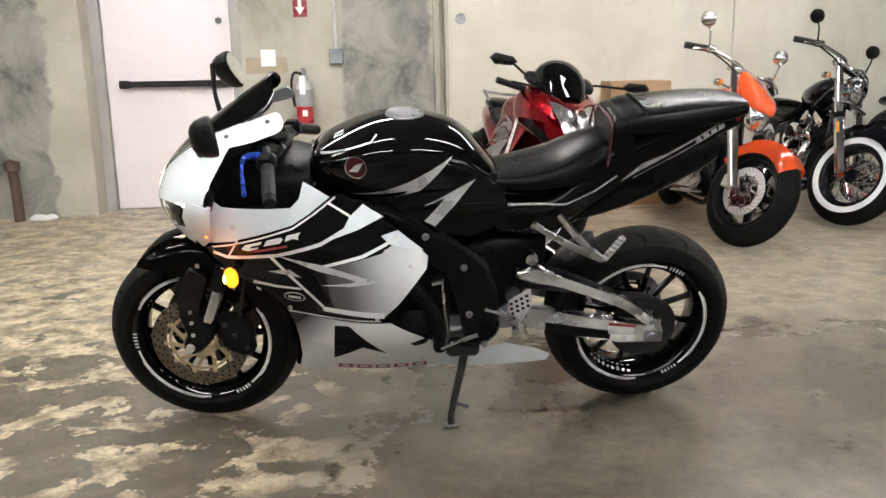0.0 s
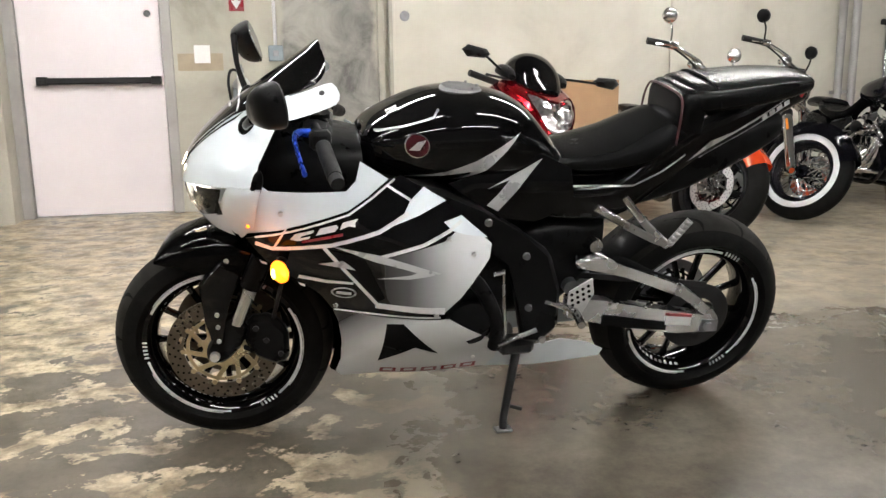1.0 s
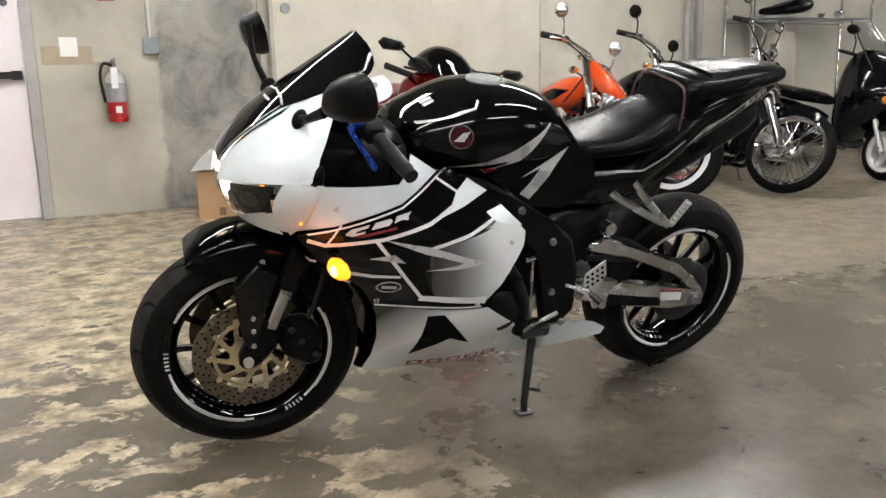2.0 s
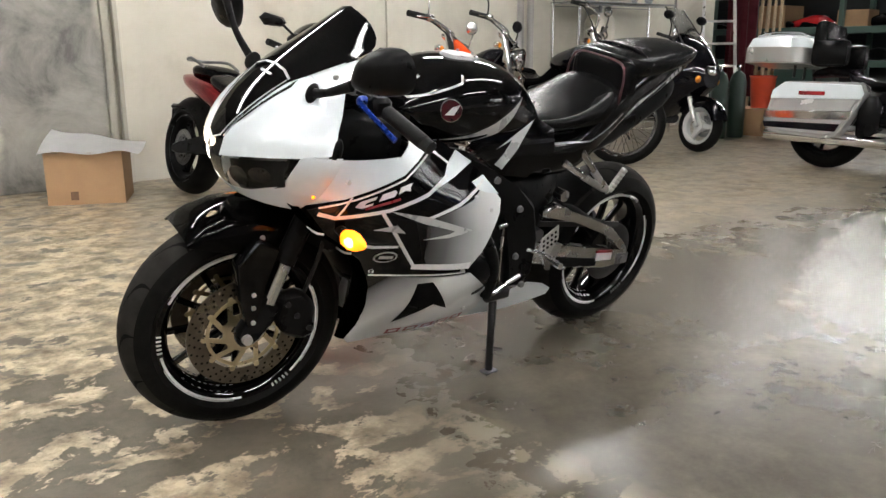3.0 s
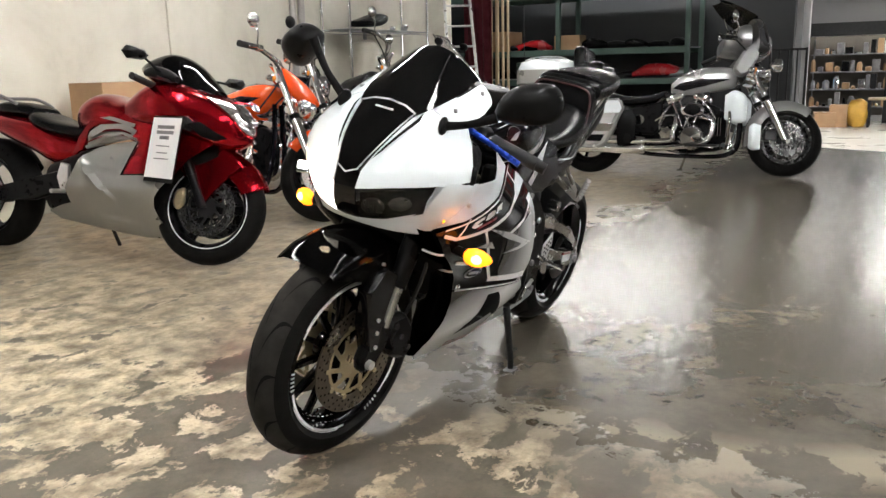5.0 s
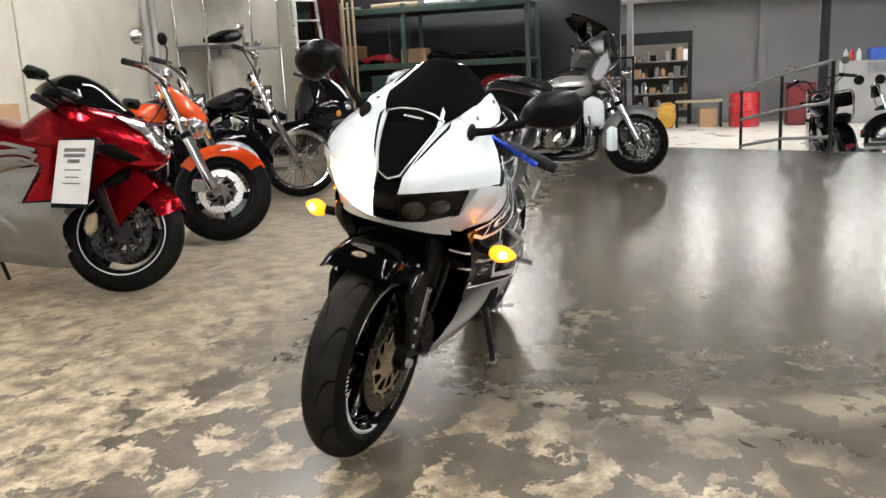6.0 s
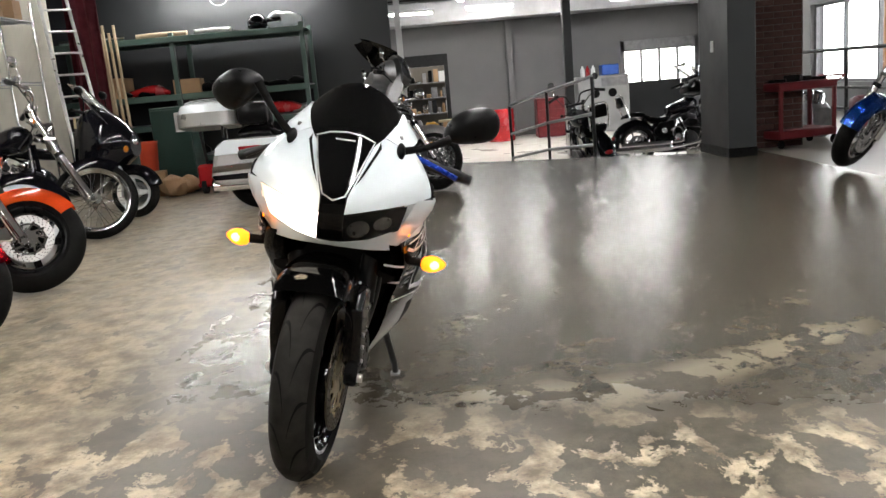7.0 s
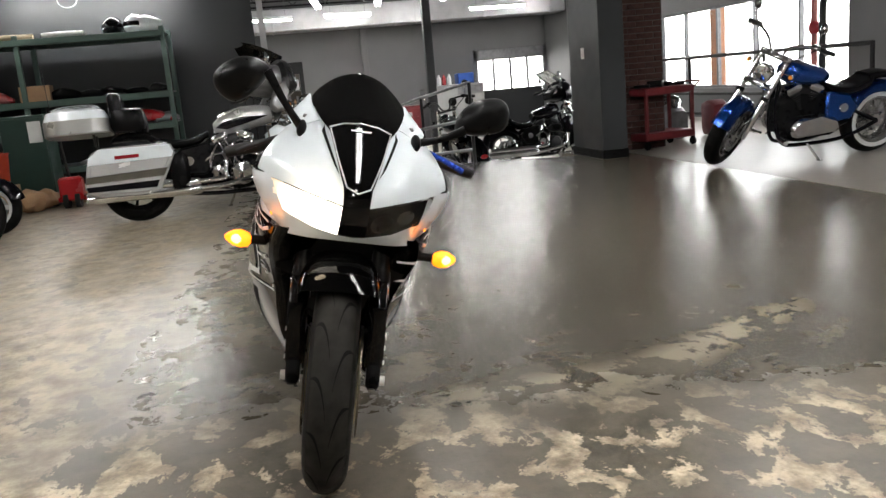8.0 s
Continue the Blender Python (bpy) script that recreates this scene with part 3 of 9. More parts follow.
def wheel(bike, name, at, R, W, rb, look="cast", n=6, rim=SATINBLACK, m=None, discs=(), whitewall=False, tape=None, spoke=None, disc_r=0.155, carrier=GOLD,
          disc_mat=DISCSTEEL, tread=True, label="", twist=0.0):
    """A wheel about the y axis at a place: rim and hub, tyre, spokes, brake discs."""
    M = Matrix.Translation(at) if m is None else m @ Matrix.Translation(at)
    hw = W * 0.40

    def fin(nm, bm, mat, parent, lb="", sm=40):
        bmesh.ops.transform(bm, matrix=M, verts=bm.verts[:])
        return part(nm, bm, mat, parent, lb, sm)

    bm = bm_new()
    add_lathe(bm, [(rb + 0.006, -hw), (rb - 0.006, -hw - 0.002), (rb - 0.016, -hw + 0.006), (rb - 0.028, -hw * 0.55), (rb - 0.028, hw * 0.55), (rb - 0.016, hw - 0.006), (rb - 0.006, hw + 0.002), (rb + 0.006, hw),
                   (rb - 0.004, hw * 0.5), (rb - 0.004, -hw * 0.5)], 44)
    add_lathe(bm, [(0.016, -hw * 0.95), (0.046, -hw * 0.9), (0.05, -0.02), (0.05, 0.02), (0.046, hw * 0.9), (0.016, hw * 0.95)], 20)
    wh = fin(name, bm, rim, bike, label)
    if look == "cast":
        bm = bm_new()
        rows = []
        for q in (0.0, 0.25, 0.6, 0.85, 1.0):
            r = 0.04 + (rb - 0.062) * q
            w, d = 0.017 - 0.007 * q + 0.03 * max(0, q - 0.8), 0.016 - 0.003 * q
            if n >= 12:
                w, d = w * .58, d * .75
            if n <= 5:
                w, d = w * 1.7, d * 1.2
            rows.append([V((r, d * sa, w * ca)) for ca, sa in ((1, -.6), (.7, -1), (-.7, -1), (-1, -.6), (-1, .6), (-.7, 1), (.7, 1), (1, .6))])
        skin(bm, rows)
        first = part("spoke", bm, rim, wh)
        first.matrix_basis = M @ Matrix.Rotation(-twist, 4, "Y")
        for k in range(1, n):
            share("spoke", first, wh, M @ Matrix.Rotation(-2 * math.pi * k / n - twist, 4, "Y"))
    bm = bm_new()
    add_lathe(bm, tyre_profile(R, W, rb), 64)
    fin("tyre", bm, RUBBER, wh)
    if tread:
        bm = bm_new()
        ys = [W * .40 * k / 6 for k in range(-6, 7)]
        add_lathe(bm, [(crown(R, W, rb, y) + .0005, y) for y in ys], 64, loop=False)
        fin("tread_band", bm, DUSTRUBBER, wh)
        # raised black strips carry the shade of the sipes
        bm = bm_new()
        add_tread(bm, R, W, rb)
        fin("groove_shade", bm, HOLESHADE, wh, sm=0)["kind"] = "stuff"
    if whitewall:
        for s in (-1, 1):
            bm = bm_new()
            prof = [(rb + 0.012, s * W * 0.47), (rb + 0.03, s * (W * 0.5 + 0.002)), (rb + 0.052, s * (W * 0.5 - 0.001)), (rb + 0.03, s * W * 0.45)]
            add_lathe(bm, prof, 48)
            fin("whitewall", bm, WHITETAPE, wh, "white sidewall band")
    if look == "wire":
        firsts = []
        for q in (0, 1, 2, 3):
            bm = bm_new()
            side = 1 if q % 2 else -1
            off = 0.5 if q // 2 else -0.5
            add_cyl(bm, (0.042 * math.cos(off * 2.0), side * hw * 0.75, 0.042 * math.sin(off * 2.0)), (rb - 0.022, side * hw * 0.15, 0), 0.0024, n=5)
            firsts.append(part("spoke", bm, spoke or CHROME, wh, "", 0))
            firsts[q].matrix_basis = M @ Matrix.Rotation(-2 * math.pi * q / n, 4, "Y")
        for k in range(4, n):
            share("spoke", firsts[k % 4], wh, M @ Matrix.Rotation(-2 * math.pi * k / n, 4, "Y"))
    if tape:
        bm = bm_new()
        for s in (-1, 1):
            y = s * (hw + 0.0035)
            for k in range(3):
                a = 2 * math.pi * k / 3 + 0.5
                arc_band(bm, rb - 0.006, rb + 0.0005, a, a + 1.38, y, 16)
                arc_band(bm, rb + 0.0015, rb + 0.004, a + 0.1, a + 1.2, y, 16)
                for j in range(5):
                    b = a + 1.43 + j * 0.055
                    arc_band(bm, rb - 0.008, rb + 0.004, b, b + 0.026, y, 2)
                for j in range(9):
                    b = a + 0.08 + j * 0.1
                    rows = [[V(((rb - 0.016 - q * 0.012) * math.cos(b + w), s * (hw - 0.007 - q * (hw * 0.42)), (rb - 0.016 - q * 0.012) * math.sin(b + w))) for w in (0, 0.055)] for q in (0.1, 0.95)]
                    rows = [[p * 1.0 - V((p.x, 0, p.z)).normalized() * 0.0016 for p in r] for r in rows]
                    if k != 1:
                        skin(bm, rows, closed_u=False, cap=False)
        fin("rim_tape", bm, tape, wh, "white rim stripes", 0)["kind"] = "stuff"
    for y in discs:
        bm = bm_new()
        add_lathe(bm, [(disc_r * 0.7, y - 0.0025), (disc_r, y - 0.0025), (disc_r, y + 0.0025), (disc_r * 0.7, y + 0.0025)], 48)
        d = fin("brake_disc", bm, disc_mat, wh, "drilled brake disc")
        bm = bm_new()
        star = []
        for k in range(100):
            a = 2 * math.pi * k / 100 + .28 * (1 if k % 10 in (4, 5, 6) else 0) * (1 if y > 0 else -1)
            r = (.052, .052, .053, .058, disc_r * .73, disc_r * .735, disc_r * .73, .058, .053, .052)[k % 10]
            star.append((r * math.cos(a), r * math.sin(a)))
        plate(bm, star, y * .93, y * .97, 0)
        add_lathe(bm, [(disc_r * .60, y * .93), (disc_r * .66, y * .93), (disc_r * .66, y * .97), (disc_r * .60, y * .97)], 40)
        for k in range(10):
            a = 2 * math.pi * (k + .5) / 10 + .28 * (1 if y > 0 else -1)
            c = V((disc_r * .71 * math.cos(a), 0, disc_r * .71 * math.sin(a)))
            add_cyl(bm, c + V((0, y * .92, 0)), c + V((0, y * 1.05, 0)), .0075, n=8)
        fin("disc_carrier", bm, carrier, wh)
        # black dots on the disc face stand for the dark of drilled holes
        bm = bm_new()
        s = 1 if y > 0 else -1
        for k in range(30):
            a = 2 * math.pi * k / 30
            for q, rr in enumerate((0.79, 0.87, 0.95)):
                b = a + q * 0.07
                c = V((disc_r * rr * math.cos(b), 0, disc_r * rr * math.sin(b)))
                ring = [bm.verts.new(c + V((0.0036 * math.cos(e), y + s * 0.0031, 0.0036 * math.sin(e)))) for e in (0, 1.05, 2.09, 3.14, 4.19, 5.24)]
                bm.faces.new(ring)
        fin("drilling_shade", bm, HOLESHADE, wh, sm=0)["kind"] = "stuff"
    return wh


def smooth_rows(stations, sub=6):
    A = np.array([list(s) + [0.0] * (6 - len(s)) for s in stations], float)
    k, rows = len(A), []
    for i in range(k - 1):
        a, b, c, d = A[max(i - 1, 0)], A[i], A[i + 1], A[min(i + 2, k - 1)]
        for j in range(sub):
            t = j / sub
            rows.append(0.5 * (2 * b + (c - a) * t + (2 * a - 5 * b + 4 * c - d) * t * t + (3 * b - a - 3 * c + d) * t ** 3))
    rows.append(A[-1])
    return np.array(rows)


def loft_side(stations, p=2.5):
    """How far out a lofted body reaches at (x, z)."""
    R = smooth_rows(stations)
    R = R[np.argsort(R[:, 0])]

    def out(x, z):
        zc, hw, up, dn = (np.interp(x, R[:, 0], R[:, k]) for k in (1, 2, 3, 4))
        q = abs(z - zc) / (up if z > zc else dn)
        return hw * max(0.0, 1 - min(q, 1) ** p) ** (1 / p)
    return out


def plate(bm, poly, y0, y1, bevel=0.004):
    """A flat plate cut to an outline in x and z, between two y."""
    a = [bm.verts.new((x, y0, z)) for x, z in poly]
    b = [bm.verts.new((x, y1, z)) for x, z in poly]
    fs = [bm.faces.new(a), bm.faces.new(b[::-1])]
    for i in range(len(poly)):
        j = (i + 1) % len(poly)
        fs.append(bm.faces.new((a[i], b[i], b[j], a[j])))
    if bevel:
        es = list({e for v in a + b for e in v.link_edges})
        bmesh.ops.bevel(bm, geom=es, offset=bevel, segments=1, affect="EDGES")


def ribbon(pts, w0, w1=None):
    """The outline of a strip along a line of points."""
    w1 = w0 if w1 is None else w1
    P = [V(p) for p in pts]
    L, R = [], []
    for i, p in enumerate(P):
        d = (P[min(i + 1, len(P) - 1)] - P[max(i - 1, 0)]).normalized()
        n = V((-d.y, d.x))
        w = (w0 + (w1 - w0) * i / (len(P) - 1)) / 2
        L.append(tuple(p + n * w))
        R.append(tuple(p - n * w))
    return L + R[::-1]


def sym(half):
    """A whole outline from its half with y >= 0, whose first and last points lie on the middle line."""
    return list(half) + [(-y, z) for y, z in reversed(half[1:-1])]

# ---- the white and black sport bike ----
# local axes: x to the front, y to the rider's left, z up; the rear tyre stands at the origin
LEANED = Matrix.Translation((0.86, 2.52, 0.07)) @ Matrix.Rotation(radians(178.6), 4, "Z") @ Matrix.Rotation(radians(-13.2), 4, "X") @ Matrix.Translation((0, 0, -0.07))

FADE, _nt, _b = nodes_of("white_to_black_print")
_s = _nt.nodes.new("ShaderNodeSeparateXYZ")
link(_nt, coords(_nt), _s.inputs[0])
link(_nt, ramp(_nt, _s.outputs["X"], [(0.70, (0.76, 0.77, 0.78)), (0.80, (0.50, 0.51, 0.52)), (0.90, (0.10, 0.10, 0.105)), (0.97, (0.012, 0.012, 0.013))]), _b.inputs["Base Color"])
_b.inputs["Roughness"].default_value, _b.inputs["Coat Weight"].default_value = 0.22, 0.6
FADELOW, _nt, _b = nodes_of("white_to_black_lower_print")
_s = _nt.nodes.new("ShaderNodeVectorMath")
_s.operation = "DOT_PRODUCT"
_s.inputs[1].default_value = (2.4, 0.0, 2.6)
link(_nt, coords(_nt), _s.inputs[0])
_a = _nt.nodes.new("ShaderNodeMath")
_a.inputs[1].default_value = -3.16
link(_nt, _s.outputs["Value"], _a.inputs[0])
link(_nt, ramp(_nt, _a.outputs[0], [(0.05, (0.74, 0.755, 0.76)), (0.26, (0.30, 0.30, 0.31)), (0.46, (0.01, 0.01, 0.011))]), _b.inputs["Base Color"])
_b.inputs["Roughness"].default_value, _b.inputs["Coat Weight"].default_value = 0.22, 0.6

# half width of the side fairing at (x, z), through a few control widths
_C = np.array([(1.33, .72, .165), (1.28, .66, .195), (1.25, .82, .205), (1.2, .65, .228), (1.08, .82, .21), (1.0, .84, .185), (1.1, .70, .24), (1.16, .55, .195), (1.08, .45, .168),
               (1.06, .26, .11), (1.0, .62, .252), (.95, .48, .225), (.95, .35, .20), (.95, .24, .12), (.847, .762, .18), (.80, .73, .19), (.82, .60, .25), (.80, .452, .25), (.69, .61, .20), (.73, .376, .222),
               (.68, .25, .13), (.5, .30, .15), (.35, .25, .12)])


def _phi(r):
    return np.where(r > 1e-9, r * r * np.log(r + 1e-12), 0.0)


_n = len(_C)
_K = np.zeros((_n + 3, _n + 3))
_K[:_n, :_n] = _phi(np.hypot(_C[:, None, 0] - _C[None, :, 0], _C[:, None, 1] - _C[None, :, 1])) + 0.0015 * np.eye(_n)
_K[:_n, _n], _K[:_n, _n + 1:] = 1, _C[:, :2]
_K[_n, :_n], _K[_n + 1:, :_n] = 1, _C[:, :2].T
_w = np.linalg.solve(_K, np.append(_C[:, 2], (0, 0, 0)))


def flank(x, z):
    return float(_w[:_n] @ _phi(np.hypot(_C[:, 0] - x, _C[:, 1] - z)) + _w[_n] + _w[_n + 1] * x + _w[_n + 2] * z)


# the nose: half width, ridge line and rear edge by height
_Z = np.array([.66, .70, .75, .80, .85, .90, .95, 1.0, 1.08])
_H = np.polyfit(_Z, [.180, .208, .238, .262, .258, .224, .184, .144, .09], 5)
_RIDGE = np.polyfit(_Z, [1.385, 1.41, 1.432, 1.425, 1.388, 1.338, 1.282, 1.215, 1.10], 4)
_BACK = np.polyfit(_Z, [1.27, 1.272, 1.255, 1.238, 1.222, 1.198, 1.155, 1.085, 1.02], 4)


def nose(y, z, off=0.0):
    h, r, b = np.polyval(_H, z), np.polyval(_RIDGE, z), np.polyval(_BACK, z)
    u = min(1.0, abs(y) / h)
    x = r - (r - b) * u ** 2.4
    return V((x + off * (1 - 0.5 * u), y + math.copysign(off * 0.7 * u, y), z + off * 0.3))


def halfwidth(z):
    return float(np.polyval(_H, z)) * 0.995


def sport_bike():
    bike = thing("motorcycle", "white and black sport bike on its stand, lamps lit", "motorcycle", "parked motorcycles", LEANED)

    def side_panel(name, poly, mat, off=0.0, step=0.028, thick=0.004, label="", both=True, fn=flank, parent=None):
        bm = bm_new()
        add_sheet(bm, poly, lambda x, z: V((x, fn(x, z) + off, z)), step, thick)
        o = part(name, bm, mat, parent or bike, label)
        return (o, share(name, o, parent or bike, FLIP)) if both else (o, None)

    def print_on(name, polys, mat, base, fn=flank, off=0.0022, label="", step=0.03):
        joined = name.endswith("bars")
        for group in ([polys] if joined else [[q] for q in polys]):
            bm = bm_new()
            for poly in group:
                add_sheet(bm, poly, lambda x, z: V((x, fn(x, z) + off, z)), step)
            o = part(name, bm, mat, base[0], label)
            if base[1] is not None:
                share(name, o, base[1])

    def under_nose(x, z):
        h, r, b = np.polyval(_H, z), np.polyval(_RIDGE, z), np.polyval(_BACK, z)
        return min(flank(x, z), float(h * max(0.05, (r - x) / (r - b)) ** (1 / 2.4)) - .003)

    # side fairings
    up = side_panel("upper_fairing", [(1.328, .732), (1.342, .70), (1.285, .668), (1.178, .703), (1.044, .737), (1.0, .761), (.945, .797), (1.012, .842), (1.024, .80), (1.048, .779), (1.225, .786), (1.245, .80), (1.295, .80), (1.312, .765)], WHITEPAINT, fn=under_nose,
                    label="white upper side fairing")
    mid = side_panel("middle_fairing", [(1.283, .664), (1.178, .699), (1.044, .733), (1.0, .757), (.943, .793), (.915, .803), (.81, .735), (.763, .70), (.68, .622), (.685, .585), (.795, .47), (.82, .44), (.947, .442), (1.085, .45), (1.115, .50), (1.165, .545), (1.235, .60)], GLOSSBLACK,
                     label="gloss black middle fairing with white lines")
    low = side_panel("lower_fairing", [(1.083, .445), (1.069, .41), (1.06, .344), (1.06, .263), (1.072, .205), (1.055, .185), (.946, .198), (.635, .20), (.63, .287), (.683, .346), (.764, .411), (.795, .436), (.82, .435), (.947, .438)], FADELOW, label="white lower fairing fading to black")
    side_panel("belly_pan", [(.64, .28), (.524, .278), (.451, .29), (.362, .26), (.307, .226), (.315, .202), (.519, .191), (.66, .198)], WHITEPAINT, label="white rear end of the belly pan")
    # printed lines and fades
    print_on("fade_print", [[(.684, .62), (.752, .684), (.812, .646), (.975, .617), (.952, .50), (.935, .468), (.808, .462), (.769, .498), (.690, .585)]], FADE, mid, label="white to black faded print")
    print_on("white_line", [ribbon([(1.262, .657), (1.225, .647), (1.089, .657), (.973, .684), (.90, .718)], .010), ribbon([(1.19, .70), (1.224, .642)], .005), ribbon([(.976, .622), (.865, .644), (.80, .668), (.765, .688)], .009),
                             ribbon([(1.105, .652), (.978, .482)], .009), ribbon([(.98, .476), (.81, .466)], .016, .02), ribbon([(1.262, .672), (1.178, .694), (1.044, .729), (.985, .762), (.93, .797)], .005),
                             ribbon([(1.165, .562), (1.10, .548), (1.035, .545)], .012, .008), ribbon([(.95, .785), (.893, .746)], .006), ribbon([(1.08, .449), (.95, .448), (.82, .446)], .005)], WHITETAPE, mid, off=0.0032)
    print_on("white_field", [[(.915, .711), (.894, .745), (.858, .772), (.838, .758), (.803, .737), (.871, .711), (.973, .686)], [(.812, .69), (.765, .70), (.695, .637), (.76, .655), (.79, .667)]], WHITEPAINT, mid, off=0.0028)
    print_on("silver_arrow", [[(1.088, .656), (.979, .630), (.822, .572), (.90, .571), (.883, .578), (.985, .612)], [(.979, .563), (.90, .561), (.822, .571), (.883, .574)], [(1.12, .605), (1.03, .588), (1.06, .615)]], SILVERTAPE, mid, off=0.0036)
    print_on("model_name_bars", [[(1.182, .675), (1.17, .688), (1.125, .698), (1.13, .69), (1.155, .683), (1.158, .678), (1.135, .682), (1.138, .676), (1.165, .67)],
                                 [(1.122, .684), (1.112, .701), (1.075, .708), (1.07, .702), (1.078, .692)], [(1.066, .696), (1.06, .712), (1.022, .719), (1.03, .71), (1.03, .70), (1.045, .703)]], WHITETAPE, mid, off=0.0036, label="slanted white lettering bars")
    print_on("red_bars", [ribbon([(1.155, .668), (1.06, .684)], .007)], REDTAPE, mid, off=0.0036)
    # slot drawn as flat black for the shade in it
    print_on("duct_slot", [[(1.094, .645), (1.01, .622), (.958, .50), (.975, .487)]], HOLESHADE, mid, off=0.0026, label="black cooling slot")
    print_on("oval_badge", [[(1.057 + .031 * math.cos(a), .511 + .019 * math.sin(a)) for a in [k * math.pi / 9 for k in range(18)]]], SILVERTAPE, mid, off=0.003)
    print_on("oval_inner", [[(1.057 + .026 * math.cos(a), .511 + .015 * math.sin(a)) for a in [k * math.pi / 9 for k in range(18)]]], GLOSSBLACK, mid, off=0.0045)
    print_on("badge_bar", [ribbon([(1.075, .512), (1.039, .51)], .010)], SILVERTAPE, mid, off=0.006)
    # vent recess drawn as a flat black print, its shade in the colour
    print_on("vent_hatch", [[(.951, .420), (.91, .424), (.807, .298), (.875, .335), (.964, .263)]], HOLESHADE, low, off=0.0026, label="black triangular vent")
    print_on("vent_blade", [ribbon([(.957, .345), (.93, .335), (.90, .322)], .008, .003)], SATINBLACK, low, off=0.006)
    bars = []
    for k in range(5):
        x = .955 - k * .056
        bars += [ribbon([(x, .208), (x - .044, .208)], .005), ribbon([(x, .224), (x - .044, .224)], .005), ribbon([(x - .004, .206), (x - .006, .226)], .009), ribbon([(x - .038, .206), (x - .04, .226)], .009)]
    print_on("maker_bars", bars, REDTAPE, low, off=0.003, label="dark red lettering bars")
    # bolts of the fairing
    for x, z in ((1.075, .462), (.83, .452), (.735, .602), (1.20, .735), (.80, .648), (.70, .25)):
        bm = bm_new()
        y = flank(x, z)
        add_cyl(bm, (x, y - .002, z), (x, y + .0055, z), .0068, .0055, 10)
        o = part("fairing_bolt", bm, ALLOY, bike)
        share("fairing_bolt", o, bike, FLIP)

    # front edges of the side fairings, rolled inward round the opening
    lip = [(1.30, .672), (1.268, .63), (1.235, .60), (1.165, .545), (1.115, .50), (1.083, .445), (1.069, .41), (1.06, .344), (1.06, .263), (1.072, .205)]
    rows = []
    for p in spline([(x, z, 0) for x, z in lip], 3):
        y = flank(p.x, p.y)
        rows.append([V((p.x, y, p.y)), V((p.x + .012, y - .010, p.y)), V((p.x + .016, y - .028, p.y)), V((p.x + .014, max(.05, y - .058), p.y)), V((p.x - .006, max(.03, y - .105), p.y)), V((p.x - .07, max(.02, y - .14), p.y))])
    bm = bm_new()
    skin(bm, rows, closed_u=False, cap=False)
    bmesh.ops.solidify(bm, geom=bm.faces[:], thickness=.003)
    o = part("fairing_lip", bm, GLOSSBLACK, bike, "gloss black front edge of the fairing")
    share("fairing_lip", o, bike, FLIP)
    for a, b in ((6, 7), (10, 11)):
        bm = bm_new()
        skin(bm, [[p + V((.0035, .002, dz)) for p in rows[a][:4]] for dz in (-.003, .003)], closed_u=False, cap=False)
        q = part("white_line", bm, WHITETAPE, o, "", 0)

    # nose
    def nose_panel(name, poly, mat, off=0.0, label="", step=.024, thick=.004, parent=None):
        bm = bm_new()
        add_sheet(bm, poly, lambda y, z: nose(y, z, off), step, thick, lambda y, z: V((1, 0, 0)))
        return part(name, bm, mat, parent or bike, label)

    cheek = [(.033, .757), (.036, .80), (.057, .862), (.080, .935), (.100, .998), (.118, .985), (.150, .957), (.160, .948), (.190, .918), (.216, .888), (.234, .858), (.248, .828), (.255, .812), (.21, .797), (.11, .776)]
    c1 = nose_panel("cowl_cheek", cheek, WHITEPAINT, label="white upper cowl")
    share("cowl_cheek", c1, bike, FLIP)
    def wing(x, z):
        h, r, b = np.polyval(_H, z), np.polyval(_RIDGE, z), np.polyval(_BACK, z)
        return float(h * min(1.0, max(0.05, (r - x) / (r - b))) ** (1 / 2.4)) + .004

    side_panel("cowl_wing", [(1.245, .952), (1.203, .970), (1.137, .993), (1.085, 1.012), (1.070, 1.015), (1.060, 1.008), (1.053, .994), (1.055, .982), (1.064, .973), (1.078, .968), (1.132, .953), (1.19, .938), (1.235, .925)], WHITEPAINT, step=.02, thick=.006, fn=wing, label="white rear wing of the cowl")
    bm = bm_new()
    add_ball(bm, (1.250, .243, .812), .045, 16, (.30, .28, .80), Matrix.Rotation(radians(-14), 4, "Y"))
    o = part("cockpit_trim", bm, BLACKPLASTIC, bike)
    share("cockpit_trim", o, bike, FLIP)
    for x, z in ((1.095, .996), (1.205, .955)):
        bm = bm_new()
        y = wing(x, z)
        add_cyl(bm, (x, y - .002, z), (x - .002, y + .005, z + .002), .0065, .0055, 10)
        o = part("cowl_bolt", bm, STEEL, bike)
        share("cowl_bolt", o, bike, FLIP)
    chin = [(0, .676), (.032, .679), (.10, .692), (.188, .728), (.208, .794)] + [(halfwidth(z), z) for z in (.808, .78, .75, .72, .69)] + [(.165, .655), (.11, .658), (.05, .663), (0, .664)]
    nose_panel("cowl_chin", sym(chin), WHITEPAINT, label="white lower lip of the cowl")
    fill = [(.160, .700), (.200, .785), (.208, .806)] + [(halfwidth(z) - .004, z) for z in (.806, .78, .75, .72, .695)]
    o = nose_panel("cowl_corner", fill, WHITEPAINT, -.009)
    share("cowl_corner", o, bike, FLIP)
    nose_panel("nose_center", sym([(0, .795), (.031, .80), (.033, .677), (0, .674)]), GLOSSBLACK, -0.004)
